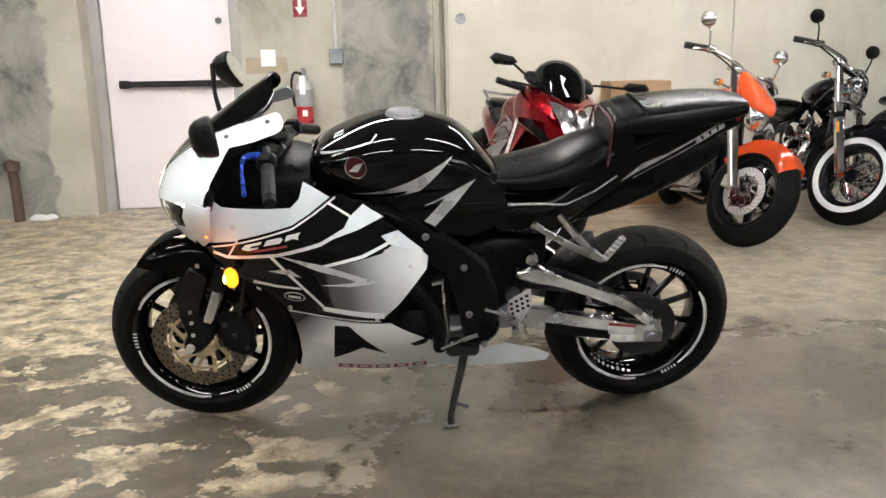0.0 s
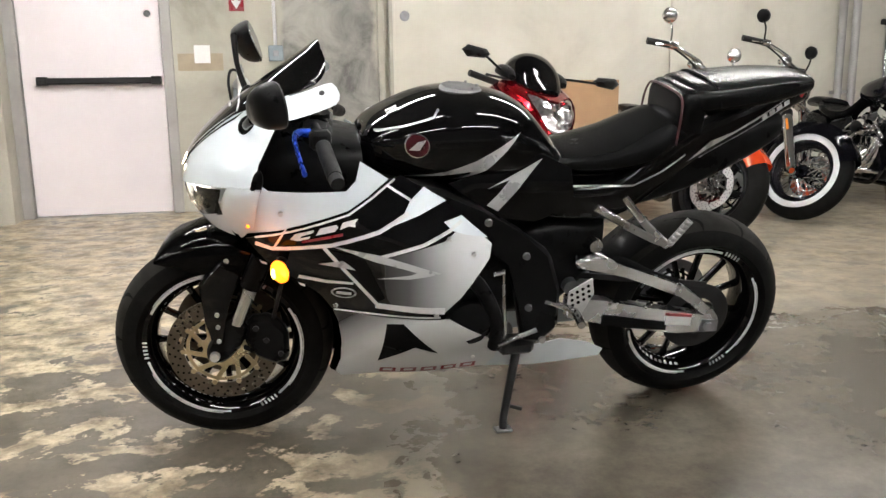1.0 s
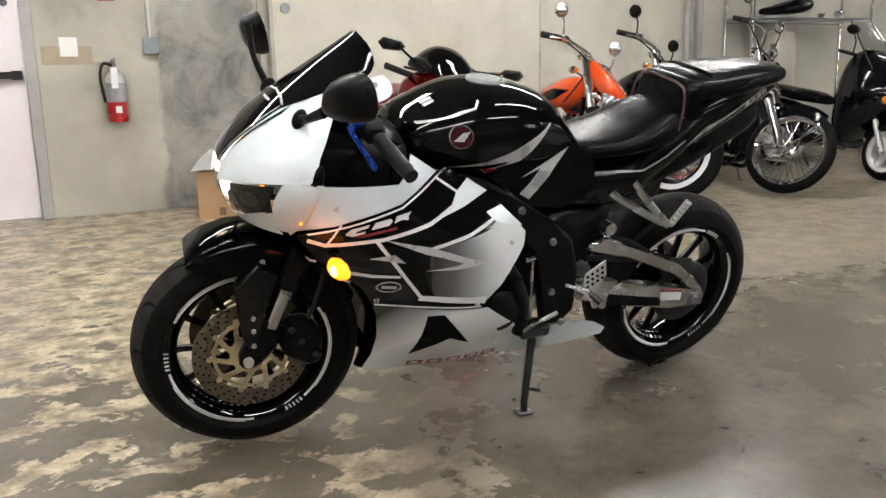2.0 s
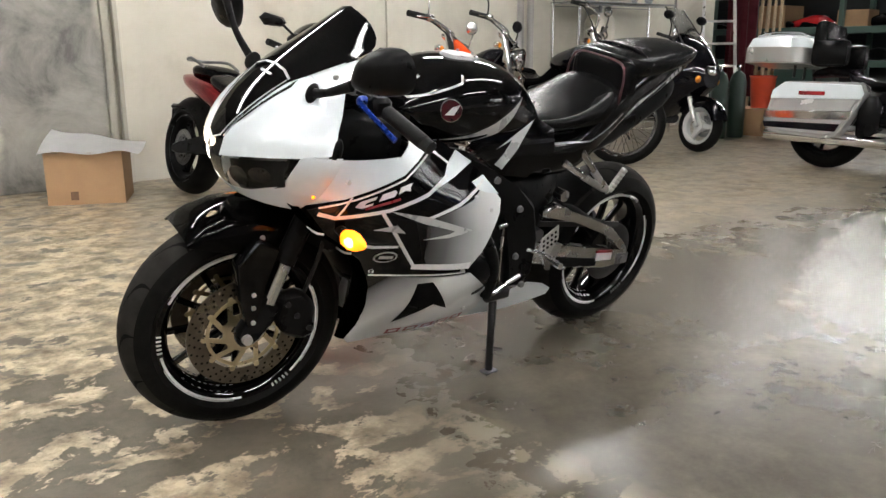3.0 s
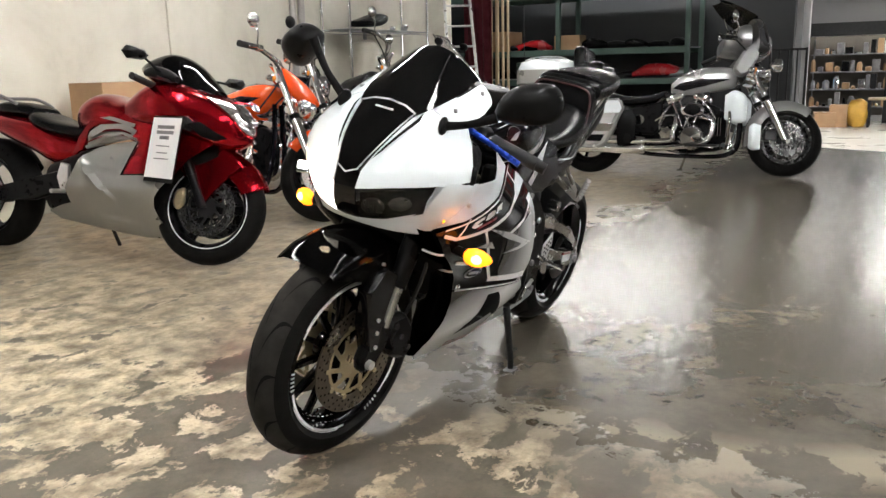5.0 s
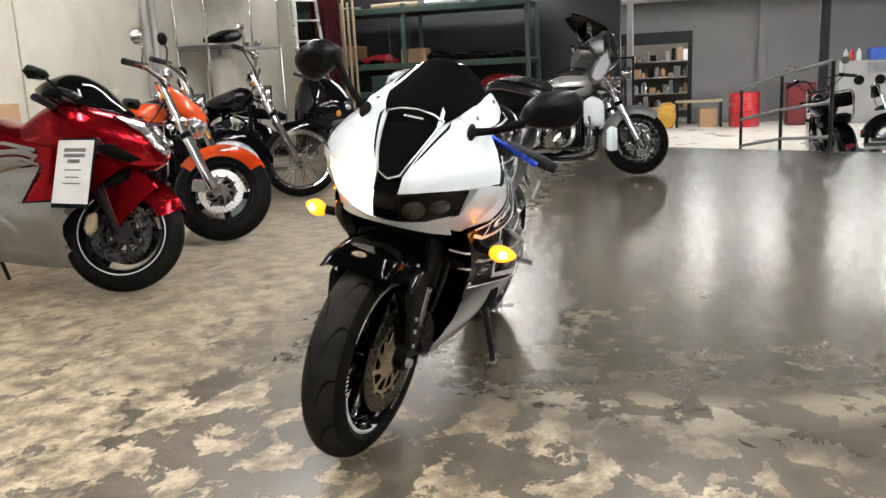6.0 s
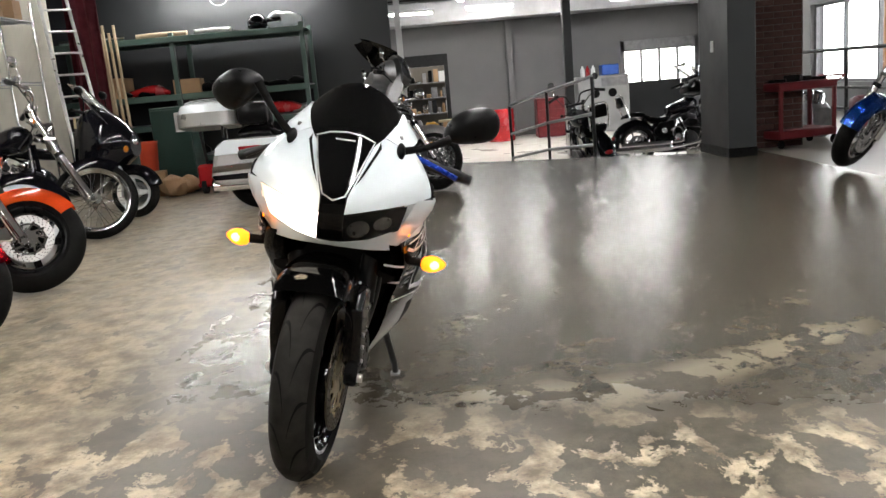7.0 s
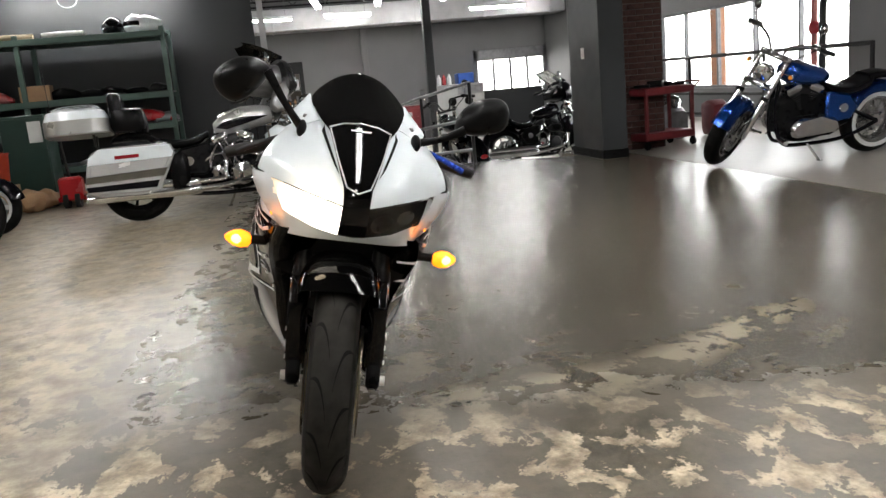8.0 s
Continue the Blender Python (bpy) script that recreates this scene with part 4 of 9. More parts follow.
    screen = sym([(0, .787), (.030, .800), (.054, .862), (.077, .928), (.098, .950), (.112, .970), (.124, .993), (.125, 1.008), (.118, 1.020), (.106, 1.034), (.092, 1.047), (.076, 1.060), (.057, 1.072), (.032, 1.082), (0, 1.088)])
    sc = nose_panel("windscreen", screen, GLOSSBLACK, 0.004, "dark tinted windscreen", step=.010)
    # screen pinstripes, with a bright reflection line drawn in as tape
    bm = bm_new()
    for poly in (ribbon([(-.079, .937), (-.045, .950), (0, .955), (.045, .950), (.079, .937)], .0035), ribbon([(0, .789), (.029, .802), (.054, .865), (.076, .935)], .004), ribbon([(0, .789), (-.029, .802), (-.054, .865), (-.076, .935)], .004)):
        add_sheet(bm, poly, lambda y, z: nose(y, z, .0065), .02)
    part("screen_line", bm, SILVERTAPE, sc)
    bm = bm_new()
    add_sheet(bm, ribbon([(-.026, .936), (.026, .936)], .004), lambda y, z: nose(y, z, .0065), .02)
    part("maker_bars", bm, SILVERTAPE, sc)
    # black sheet laid on the cowl for the shade in the slot
    bm = bm_new()
    add_sheet(bm, [(.047, .825), (.089, .925), (.092, .942), (.098, .925), (.066, .855)], lambda y, z: nose(y, z, .003), .02)
    o = part("cowl_slot", bm, HOLESHADE, c1, "dark slot beside the screen")
    share("cowl_slot", o, c1, FLIP)
    # head lamps
    for s in (1, -1):
        lamp = [(.034, .755), (.105, .773), (.209, .796), (.190, .728), (.10, .693), (.036, .681)]
        bm = bm_new()
        add_sheet(bm, [(s * y, z) for y, z in lamp], (lambda y, z: nose(y * .84, z, -.03)) if s > 0 else (lambda y, z: nose(y, z, -.006)), .03, .003, lambda y, z: V((1, 0, 0)))
        hl = part("headlight", bm, BLACKPLASTIC if s > 0 else LAMPON, bike, "unlit headlight" if s > 0 else "lit headlight")
        if s < 0:
            continue
        bm = bm_new()
        for yc, zc_, ry, rz in ((.078, .724, .032, .024), (.146, .744, .026, .018)):
            poly = [(yc + ry * math.cos(q), zc_ + rz * math.sin(q) + .2 * ry * math.cos(q)) for q in [k * math.pi / 9 for k in range(18)]]
            add_sheet(bm, poly, lambda y, z: nose(y * .86, z, -.018), .012, .003, lambda y, z: V((1, 0, 0)))
        part("reflector", bm, surf("dim_reflector", (.085, .085, .085), (.02, .02, .02), 60, .2, .9, bump=.6, fine=60), hl)
        bm = bm_new()
        add_sheet(bm, [(s * y, z) for y, z in lamp], lambda y, z: nose(y, z, -.003), .025, .003, lambda y, z: V((1, 0, 0)))
        ln = part("lens", bm, LENS, hl)
        ln.visible_shadow = False
    lamp_ = bpy.data.lights.new("headlamp_light", "POINT")
    lamp_.energy, lamp_.color, lamp_.shadow_soft_size = 1.3, (1.0, .80, .55), .03
    lo = new("headlamp_light", lamp_)
    lo.parent = bike
    lo.location = nose(-.10, .744, .06)
    # small glowing amber balls put in for the glint at the cowl corners
    for s in (1, -1):
        bm = bm_new()
        c = nose(s * .2, .70, .004)
        add_ball(bm, c, .008, 12, (.6, .4, 1.0), Matrix.Rotation(radians(-25), 4, "Y"))
        part("amber_glint", bm, AMBER, bike)

    # inside of the fairing, radiator, shade of the front opening
    bm = bm_new()
    add_loft(bm, [(1.20, .60, .11, .04, .04), (1.14, .60, .12, .08, .10), (1.02, .56, .14, .20, .24), (.90, .54, .18, .20, .26), (.75, .52, .17, .16, .25), (.62, .48, .16, .14, .2)], 3.5, 24, 3)
    part("engine_case", bm, SATINBLACK, bike)
    bm = bm_new()
    add_box(bm, (1.0, -.10, .33), (1.035, .10, .62), .008)
    rad = part("radiator", bm, BLACKMETAL, bike)
    bm = bm_new()
    add_box(bm, (1.034, -.096, .345), (1.042, .096, .349))
    fin_ = part("fin", bm, BLACKMETAL, rad, "", 0)
    for k in range(1, 14):
        share("fin", fin_, rad, Matrix.Translation((0, 0, k * .019)))
    bm = bm_new()
    add_loft(bm, [(1.30, .80, .12, .06, .10), (1.22, .82, .17, .07, .14), (1.10, .80, .17, .08, .14), (1.0, .80, .14, .06, .1)], 3, 20, 3)
    part("cockpit_tray", bm, BLACKPLASTIC, bike)
    # black sheet across the opening below the nose, put in for its shade
    bm = bm_new()
    add_sheet(bm, sym([(0, .668), (.10, .664), (.165, .655), (.185, .60), (.175, .54), (.12, .52), (0, .515)]), lambda y, z: V((1.26 - .9 * y * y - (.668 - z) * .35, y, z)), .03, .004, lambda y, z: V((1, 0, 0)))
    part("opening_shade", bm, HOLESHADE, bike)
    bm = bm_new()
    add_box(bm, (1.0, -.06, .93), (1.06, .06, .985), .012, Matrix.Translation((1.145, 0, .925)) @ Matrix.Rotation(radians(25), 4, "Y") @ Matrix.Translation((-1.03, 0, -.955)))
    part("dash_panel", bm, BLACKPLASTIC, bike)

    # tank
    tank = [(1.0, .845, .085, .025, .05), (.965, .85, .128, .052, .08), (.86, .85, .166, .100, .10), (.77, .85, .176, .118, .10), (.67, .84, .166, .122, .09), (.58, .82, .138, .108, .08), (.51, .80, .112, .055, .06), (.472, .785, .085, .02, .03)]
    bm = bm_new()
    add_loft(bm, tank, 2.6, 36, 5)
    tk = part("fuel_tank", bm, GLOSSBLACK, bike, "gloss black fuel tank")
    tside = loft_side(tank, 2.6)

    def tank_print(name, polys, mat, off=.0025, label=""):
        bm = bm_new()
        for poly in polys:
            add_sheet(bm, poly, lambda x, z: V((x, tside(x, z) + off, z)), .02)
        o = part(name, bm, mat, tk, label)
        share(name, o, tk, FLIP)
        return o

    tank_print("silver_arrow", [[(.897, .783), (.80, .802), (.727, .830), (.612, .888), (.66, .838), (.73, .80), (.80, .79)], [(.727, .828), (.612, .888), (.70, .80), (.78, .767), (.74, .792)]], SILVERTAPE)
    # pale tape drawn along the tank's edge, where it reflects
    tank_print("shoulder_line", [ribbon([(.985, .885), (.90, .908), (.83, .930), (.815, .945)], .004)], SILVERTAPE)
    circ = [k * math.pi / 10 for k in range(20)]
    tank_print("round_badge", [[(.873 + .0295 * math.cos(a), .868 + .0295 * math.sin(a)) for a in circ]], CHROME, .003, "round dark red badge")
    tank_print("badge_face", [[(.873 + .027 * math.cos(a), .868 + .027 * math.sin(a)) for a in circ]], surf("maroon_enamel", (.045, .004, .008), (.03, .003, .006), 60, .18, .1), .0045)
    tank_print("badge_wedge", [[(.892, .858), (.868, .858), (.852, .884), (.872, .878)]], SILVERTAPE, .006)
    bm = bm_new()
    add_lathe(bm, [(.0, .006), (.05, .006), (.055, .0), (.055, -.01), (.0, -.01)], 28, Matrix.Translation((.735, 0, .966)) @ Matrix.Rotation(radians(-4), 4, "Y"), "z", False)
    cap = part("filler_cap", bm, STEEL, tk, "round alloy filler cap")
    for k in range(6):
        a = k * math.pi / 3
        bm = bm_new()
        add_cyl(bm, (.735 + .043 * math.cos(a), .043 * math.sin(a), .968), (.735 + .043 * math.cos(a), .043 * math.sin(a), .976), .004, n=6)
        part("cap_bolt", bm, STEEL, cap)
    bm = bm_new()
    TR = smooth_rows(tank)
    TR = TR[np.argsort(TR[:, 0])]

    def tank_top(x, y):
        zc, hw, up = (float(np.interp(x, TR[:, 0], TR[:, k])) for k in (1, 2, 3))
        return V((x, y, zc + up * max(0.0, 1 - min(1.0, abs(y) / hw) ** 2.6) ** (1 / 2.6) + .002))

    for y in (.026, .046):
        add_sheet(bm, [(.905, y), (.932, y), (.932, y + .015), (.905, y + .015)], tank_top, .01)
    part("warning_label", bm, WHITETAPE, tk)
    # cover under the tank
    cover = side_panel("tank_side_cover", [(.79, .765), (.70, .70), (.66, .672), (.56, .655), (.46, .70), (.47, .79), (.55, .83), (.70, .79)], GLOSSBLACK, fn=lambda x, z: .158 - .5 * max(0, z - .74) * .6, label="black cover below the tank")
    print_on("silver_arrow", [[(.694, .748), (.548, .818), (.662, .69), (.692, .707), (.633, .77)]], SILVERTAPE, cover, fn=lambda x, z: .158 - .5 * max(0, z - .74) * .6)

    # frame
    spar = [(.99, .80), (.80, .755), (.70, .695), (.60, .635), (.515, .57), (.478, .46), (.475, .345), (.52, .30), (.575, .31), (.60, .45), (.62, .555), (.70, .60), (.80, .66), (.99, .70)]
    for s in (1, -1):
        bm = bm_new()
        plate(bm, spar, s * .135, s * .178, .012)
        fr = part("frame_spar", bm, SATINBLACK, bike, "black cast frame spar")
        for x, z in ((.583, .569), (.566, .417), (.52, .315), (.69, .668)):
            bm = bm_new()
            add_cyl(bm, (x, s * .176, z), (x, s * .186, z), .011, .009, 12)
            part("frame_bolt", bm, STEEL, fr)
    # engine covers
    bm = bm_new()
    add_lathe(bm, [(.0, .205), (.045, .203), (.06, .19), (.065, .15), (.0, .15)], 28, Matrix.Translation((.725, 0, .385)), "y", False)
    part("generator_cover", bm, SATINBLACK, bike)
    bm = bm_new()
    add_tube(bm, [(.76, .17, .53), (.71, .19, .50), (.66, .19, .40), (.65, .17, .30)], .02, 10)
    part("coolant_hose", bm, BLACKPLASTIC, bike)
    bm = bm_new()
    for k in range(4):
        y = -.10 + k * .066
        add_tube(bm, [(1.0, y, .42), (1.05, y, .34), (1.0, y * .8, .25), (.8, y * .5, .22), (.55, -.02, .24)], .019, 10)
    part("exhaust_header", bm, STEEL, bike)

    # seat, tail
    seat = [(.515, .785, .075, .015, .02), (.48, .788, .105, .020, .03), (.40, .792, .13, .028, .035), (.31, .803, .140, .042, .042), (.24, .822, .138, .055, .055), (.19, .848, .122, .05, .05), (.16, .865, .10, .035, .04)]
    bm = bm_new()
    add_loft(bm, seat, 2.8, 28, 5)
    st = part("rider_seat", bm, VINYL, bike, "black vinyl rider seat")
    sside = loft_side(seat, 2.8)
    bm = bm_new()
    add_tube(bm, [(x, sside(x, .765) + .002, .757 + .1 * max(0, .3 - x)) for x in (.50, .44, .36, .28, .22)], .0025, 6)
    mirrored(bm)
    part("seam", bm, SATINBLACK, st)
    tail = [(.56, .70, .10, .05, .06), (.46, .70, .125, .05, .09), (.32, .71, .135, .06, .09), (.20, .79, .125, .09, .10), (.08, .865, .11, .08, .09), (-.06, .915, .09, .055, .07), (-.17, .948, .068, .042, .052), (-.222, .958, .050, .034, .042)]
    bm = bm_new()
    add_loft(bm, tail, 3.0, 28, 5)
    tl = part("tail_cowl", bm, GLOSSBLACK, bike, "gloss black tail cowl with white stripes")
    lside = loft_side(tail, 3.0)
    bm = bm_new()
    for poly in (ribbon([(.455, .732), (.293, .735), (.214, .768), (.15, .81)], .005), [(.14, .79), (.077, .842), (.008, .863), (-.15, .945), (-.05, .885)], ribbon([(.10, .795), (-.02, .852), (-.15, .925)], .005, .003)):
        add_sheet(bm, poly, lambda x, z: V((x, lside(x, z) + .003, z)), .02)
    mirrored(bm)
    part("tail_stripe", bm, SILVERTAPE, tl)
    bm = bm_new()
    for k in range(4):
        x = -.075 - k * .022
        add_sheet(bm, ribbon([(x, .893 + k * .011), (x - .016, .901 + k * .011)], .014), lambda x, z: V((x, lside(x, z) + .003, z)), .02)
    o = part("lettering_bars", bm, SILVERTAPE, tl)
    share("lettering_bars", o, tl, FLIP)
    pill = [(.140, .945, .09, .024, .02), (.130, .947, .114, .030, .035), (.10, .95, .127, .036, .045), (.0, .957, .126, .040, .045), (-.09, .967, .115, .037, .040), (-.17, .975, .095, .030, .034), (-.222, .978, .072, .020, .026)]
    bm = bm_new()
    add_loft(bm, pill, 3.0, 28, 5)
    ps = part("pillion_seat", bm, VINYL, bike, "black vinyl pillion seat")
    bm = bm_new()
    add_tube(bm, [(.075, -.130, .935), (.078, -.10, .982), (.08, 0, .993), (.078, .10, .982), (.075, .130, .935)], .004, 6, 8)
    part("strap", bm, VINYL, ps)
    bm = bm_new()
    add_loft(bm, [(.172, .895, .085, .03, .06), (.166, .905, .106, .052, .085), (.150, .912, .116, .060, .095), (.11, .916, .116, .058, .09)], 4.5, 28, 3)
    hump = part("seat_hump", bm, VINYL, bike, "upright padded front of the pillion seat")
    bm = bm_new()
    add_tube(bm, [(.182, .116, .80), (.178, .118, .86), (.174, .112, .925), (.170, .085, .957), (.170, 0, .962), (.170, -.085, .957), (.174, -.112, .925), (.178, -.118, .86), (.182, -.116, .80)], .0035, 6, 6)
    part("piping", bm, surf("maroon_piping", (.045, .005, .008), (.03, .004, .006), 30, .5, bump=0.0), hump, "dark red piping")
    bm = bm_new()
    add_loft(bm, [(-.17, .945, .065, .03, .03), (-.205, .953, .058, .028, .03), (-.232, .955, .04, .018, .02)], 3, 20, 4)
    part("tail_lamp", bm, REDLENS, bike, "dark red tail lamp")
    bm = bm_new()
    add_loft(bm, [(.30, .70, .09, .05, .07), (.1, .76, .085, .06, .08), (-.1, .84, .075, .05, .06), (-.16, .86, .06, .035, .04)], 3, 20, 3)
    part("undertail_silencer", bm, SATINBLACK, bike)

    # rear suspension
    for s in (1, -1):
        bm = bm_new()
        plate(bm, [(.43, .515), (.37, .540), (.285, .499), (.192, .463), (.10, .424), (.05, .398), (.02, .365), (.0, .335), (-.03, .326), (-.02, .306), (.01, .312), (.03, .345), (.055, .368), (.10, .390), (.19, .428), (.28, .465), (.35, .492), (.41, .49)] if s > 0 else
              [(.42, .50), (.36, .535), (.20, .43), (.0, .34), (-.03, .30), (.0, .28), (.2, .36), (.4, .43)], s * .098, s * .132, .008)
        sw = part("swingarm_brace", bm, POLISHED, bike, "bright alloy swingarm brace")
        bm = bm_new()
        plate(bm, [(.44, .415), (.334, .394), (.195, .361), (.095, .341), (-.03, .322), (-.042, .29), (-.02, .262), (.091, .262), (.178, .286), (.261, .302), (.44, .345)], s * .095, s * .13, .008)
        sw = part("swingarm", bm, POLISHED, bike, "bright alloy swingarm")
        # flat black plate in place of the shaded hollow of the arm
        bm = bm_new()
        plate(bm, [(.33, .352), (.20, .325), (.13, .312), (.13, .285), (.25, .302), (.33, .318)], s * .128, s * .1325, 0)
        part("recess_shade", bm, HOLESHADE, sw)
        bm = bm_new()
        plate(bm, [(.135, .332), (.055, .322), (.055, .295), (.135, .303)], s * .128, s * .133, 0)
        part("sticker", bm, WHITETAPE, sw)
        bm = bm_new()
        plate(bm, [(.135, .340), (.055, .330), (.055, .322), (.135, .332)], s * .128, s * .1332, 0)
        part("sticker_band", bm, REDTAPE, sw)
        bm = bm_new()
        plate(bm, [(.022, .312), (-.034, .306), (-.034, .268), (.022, .27)], s * .129, s * .134, .002)
        part("adjuster", bm, STEEL, sw)
        bm = bm_new()
        add_cyl(bm, (0, s * .12, .289), (0, s * .142, .289), .015, n=6)
        part("axle_nut", bm, STEEL, sw)
        # pillion peg hanger
        bm = bm_new()
        add_tube(bm, [(.386, s * .13, .675), (.28, s * .15, .615), (.178, s * .155, .565)], .011, 8, flat=.6)
        add_tube(bm, [(.310, s * .13, .70), (.25, s * .15, .63), (.178, s * .155, .565)], .011, 8, flat=.6)
        add_tube(bm, [(.178, s * .155, .565), (.125, s * .158, .638)], .010, 8, curve=False)
        ph = part("pillion_peg_hanger", bm, POLISHED, bike, "alloy pillion peg hanger")
        bm = bm_new()
        for k in range(6):
            p = V((.17, s * .16, .575)).lerp(V((.13, s * .164, .632)), k / 5)
            add_cyl(bm, p - V((.006, 0, 0)), p + V((.012, 0, .004)), .006, n=6)
        part("peg", bm, ALLOY, ph)
        # rider peg, heel guard
        bm = bm_new()
        plate(bm, [(.45, .45), (.388, .487), (.378, .44), (.41, .375), (.455, .40)], s * .162, s * .168, .002)
        hg = part("heel_guard", bm, ALLOY, bike, "drilled alloy heel guard")
        # black studs stand for the dark of the guard's holes
        bm = bm_new()
        for k in range(3):
            for j in range(4):
                x, z = .437 - j * .015 + k * .003, .408 + k * .016 + j * .008
                if z < .47:
                    add_cyl(bm, (x, s * .1615, z), (x, s * .1688, z), .005, n=8)
        part("guard_hole_shade", bm, HOLESHADE, hg)
        bm = bm_new()
        add_tube(bm, [(.40, s * .165, .34), (.43, s * .17, .39), (.52, s * .17, .43)], .010, 8)
        add_tube(bm, [(.43, s * .17, .39), (.44, s * .25, .392)], .011, 8, curve=False)
        part("foot_peg", bm, POLISHED, bike)
    bm = bm_new()
    add_tube(bm, [(.645, .19, .537), (.638, .19, .44), (.628, .19, .345)], .0042, 8)
    add_tube(bm, [(.675, .20, .532), (.645, .20, .537)], .0065, 8, curve=False)
    add_tube(bm, [(.54, .185, .35), (.60, .19, .332), (.65, .20, .318)], .0065, 8)
    part("gear_lever", bm, POLISHED, bike)
    bm = bm_new()
    add_tube(bm, [(.42, .115, .52), (.30, .11, .51), (.18, .10, .45), (.10, .10, .42)], .012, 8, flat=.5)
    part("chain_guard", bm, BLACKPLASTIC, bike)
    bm = bm_new()
    add_tube(bm, [(.42, .085, .46), (.0, .085, .40)], .010, 6, curve=False, flat=.6)
    add_tube(bm, [(.42, .085, .36), (.0, .085, .225)], .010, 6, curve=False, flat=.6)
    part("drive_chain", bm, BLACKMETAL, bike)
    bm = bm_new()
    rows = []
    for j in range(15):
        a = radians(20 + j * 10)
        rows.append([V((.012 + .325 * math.cos(a) * .99, y, .302 + .33 * math.sin(a) * (1 - .15 * abs(y) / .1))) for y in (-.085, -.05, 0, .05, .085)])
    skin(bm, rows[:5], closed_u=False, cap=False)
    part("rear_hugger", bm, BLACKPLASTIC, bike)
    bm = bm_new()
    add_tube(bm, [(.42, 0, .62), (.36, 0, .42)], .03, 12, curve=False)
    add_lathe(bm, [(.0, .13), (.022, .13), (.022, -.13), (.0, -.13)], 14, Matrix.Translation((.43, 0, .44)), "y", False)
    part("shock_absorber", bm, STEEL, bike)
    bm = bm_new()
    add_loft(bm, [(.62, .48, .12, .14, .14), (.50, .50, .115, .14, .16), (.40, .52, .10, .12, .12), (.33, .56, .07, .08, .06)], 3, 18, 3)
    part('pivot_casting', bm, SATINBLACK, bike)
    bm = bm_new()
    add_cyl(bm, (.387, .13, .578), (.387, .165, .578), .018, n=14)
    part("frame_plug", bm, POLISHED, bike)
    wheel(bike, "rear_wheel", (.016, 0, .298), .294, .172, .205, n=12, rim=GLOSSBLACK, discs=(-.075,), tape=WHITETAPE, disc_r=.11, twist=.2, carrier=SATINBLACK, disc_mat=STEEL)
    bm = bm_new()
    add_lathe(bm, [(.06, .082), (.10, .082), (.105, .085), (.10, .088), (.06, .088)], 40, Matrix.Translation((.016, 0, .298)))
    part("rear_sprocket", bm, BLACKMETAL, bike)

    # front end, turned a little to the right about the steering head
    head, axis = V((1.10, 0, .87)), V((-.405, 0, .914)).normalized()
    turn = Matrix.Translation(head) @ Matrix.Rotation(radians(-6), 4, axis) @ Matrix.Translation(-head)

    def fpart(name, bm, mat, parent=bike, label="", sm=40):
        bmesh.ops.transform(bm, matrix=turn, verts=bm.verts[:])
        return part(name, bm, mat, parent, label, sm)

    wheel(bike, "front_wheel", (1.36, 0, .290), .289, .116, .207, n=12, rim=GLOSSBLACK, m=turn, discs=(-.068, .068), tape=WHITETAPE, disc_r=.145, disc_mat=BRONZEDISC)
    for s in (1, -1):
        bm = bm_new()
        add_cyl(bm, (1.10, s * .105, .88), (1.275, s * .105, .487), .027, n=18)
        fk = fpart("fork_leg", bm, SATINBLACK)
        bm = bm_new()
        add_cyl(bm, (1.275, s * .105, .487), (1.314, s * .105, .385), .0205, n=18)
        fpart("fork_slider", bm, POLISHED, fk, "bare polished fork tube")
        bm = bm_new()
        plate(bm, [(1.30, .40), (1.33, .415), (1.355, .38), (1.395, .315), (1.392, .28), (1.365, .272), (1.34, .285), (1.30, .33), (1.285, .375)], s * .085, s * .122, .008)
        fpart("fork_foot", bm, SATINBLACK, fk)
        bm = bm_new()
        add_cyl(bm, (1.372, s * .11, .30), (1.372, s * .135, .30), .014, .012, 14)
        fpart("axle_end", bm, ALLOY, fk)
        bm = bm_new()
        plate(bm, [(1.285, .40), (1.225, .405), (1.185, .36), (1.185, .275), (1.22, .262), (1.275, .29), (1.30, .34)], s * .072, s * .118, .012)
        cal = fpart("brake_caliper", bm, SATINBLACK, bike, "black brake caliper")
        for x, z in ((1.265, .375), (1.205, .30), (1.24, .34)):
            bm = bm_new()
            add_cyl(bm, (x, s * .116, z), (x, s * .123, z), .008, n=8)
            fpart("caliper_bolt", bm, BLACKMETAL, cal)
        bm = bm_new()
        add_tube(bm, [(1.22, s * .11, .40), (1.19, s * .13, .52), (1.16, s * .12, .66), (1.14, s * .08, .80)], .0055, 8)
        fpart("brake_hose", bm, GRIPRUBBER)
        # fork guard
        bm = bm_new()
        plate(bm, [(1.345, .56), (1.40, .50), (1.39, .40), (1.375, .33), (1.345, .33), (1.338, .40), (1.325, .45), (1.29, .53)], s * .078, s * .126, .006)
        g = fpart("fork_guard", bm, GLOSSBLACK, bike)
        for z in (.385, .345, .42):
            bm = bm_new()
            add_cyl(bm, (1.358, s * .125, z), (1.358, s * .130, z), .006, n=8)
            fpart("guard_bolt", bm, ALLOY, g)
        # handlebar
        bm = bm_new()
        add_tube(bm, [(1.10, s * .10, .90), (1.085, s * .17, .888), (1.05, s * .33, .842)], .011, 10, curve=False)
        hb = fpart("handlebar", bm, BLACKMETAL)
        bm = bm_new()
        add_tube(bm, [(1.078, s * .205, .879), (1.05, s * .33, .842)], .0175, 14, curve=False)
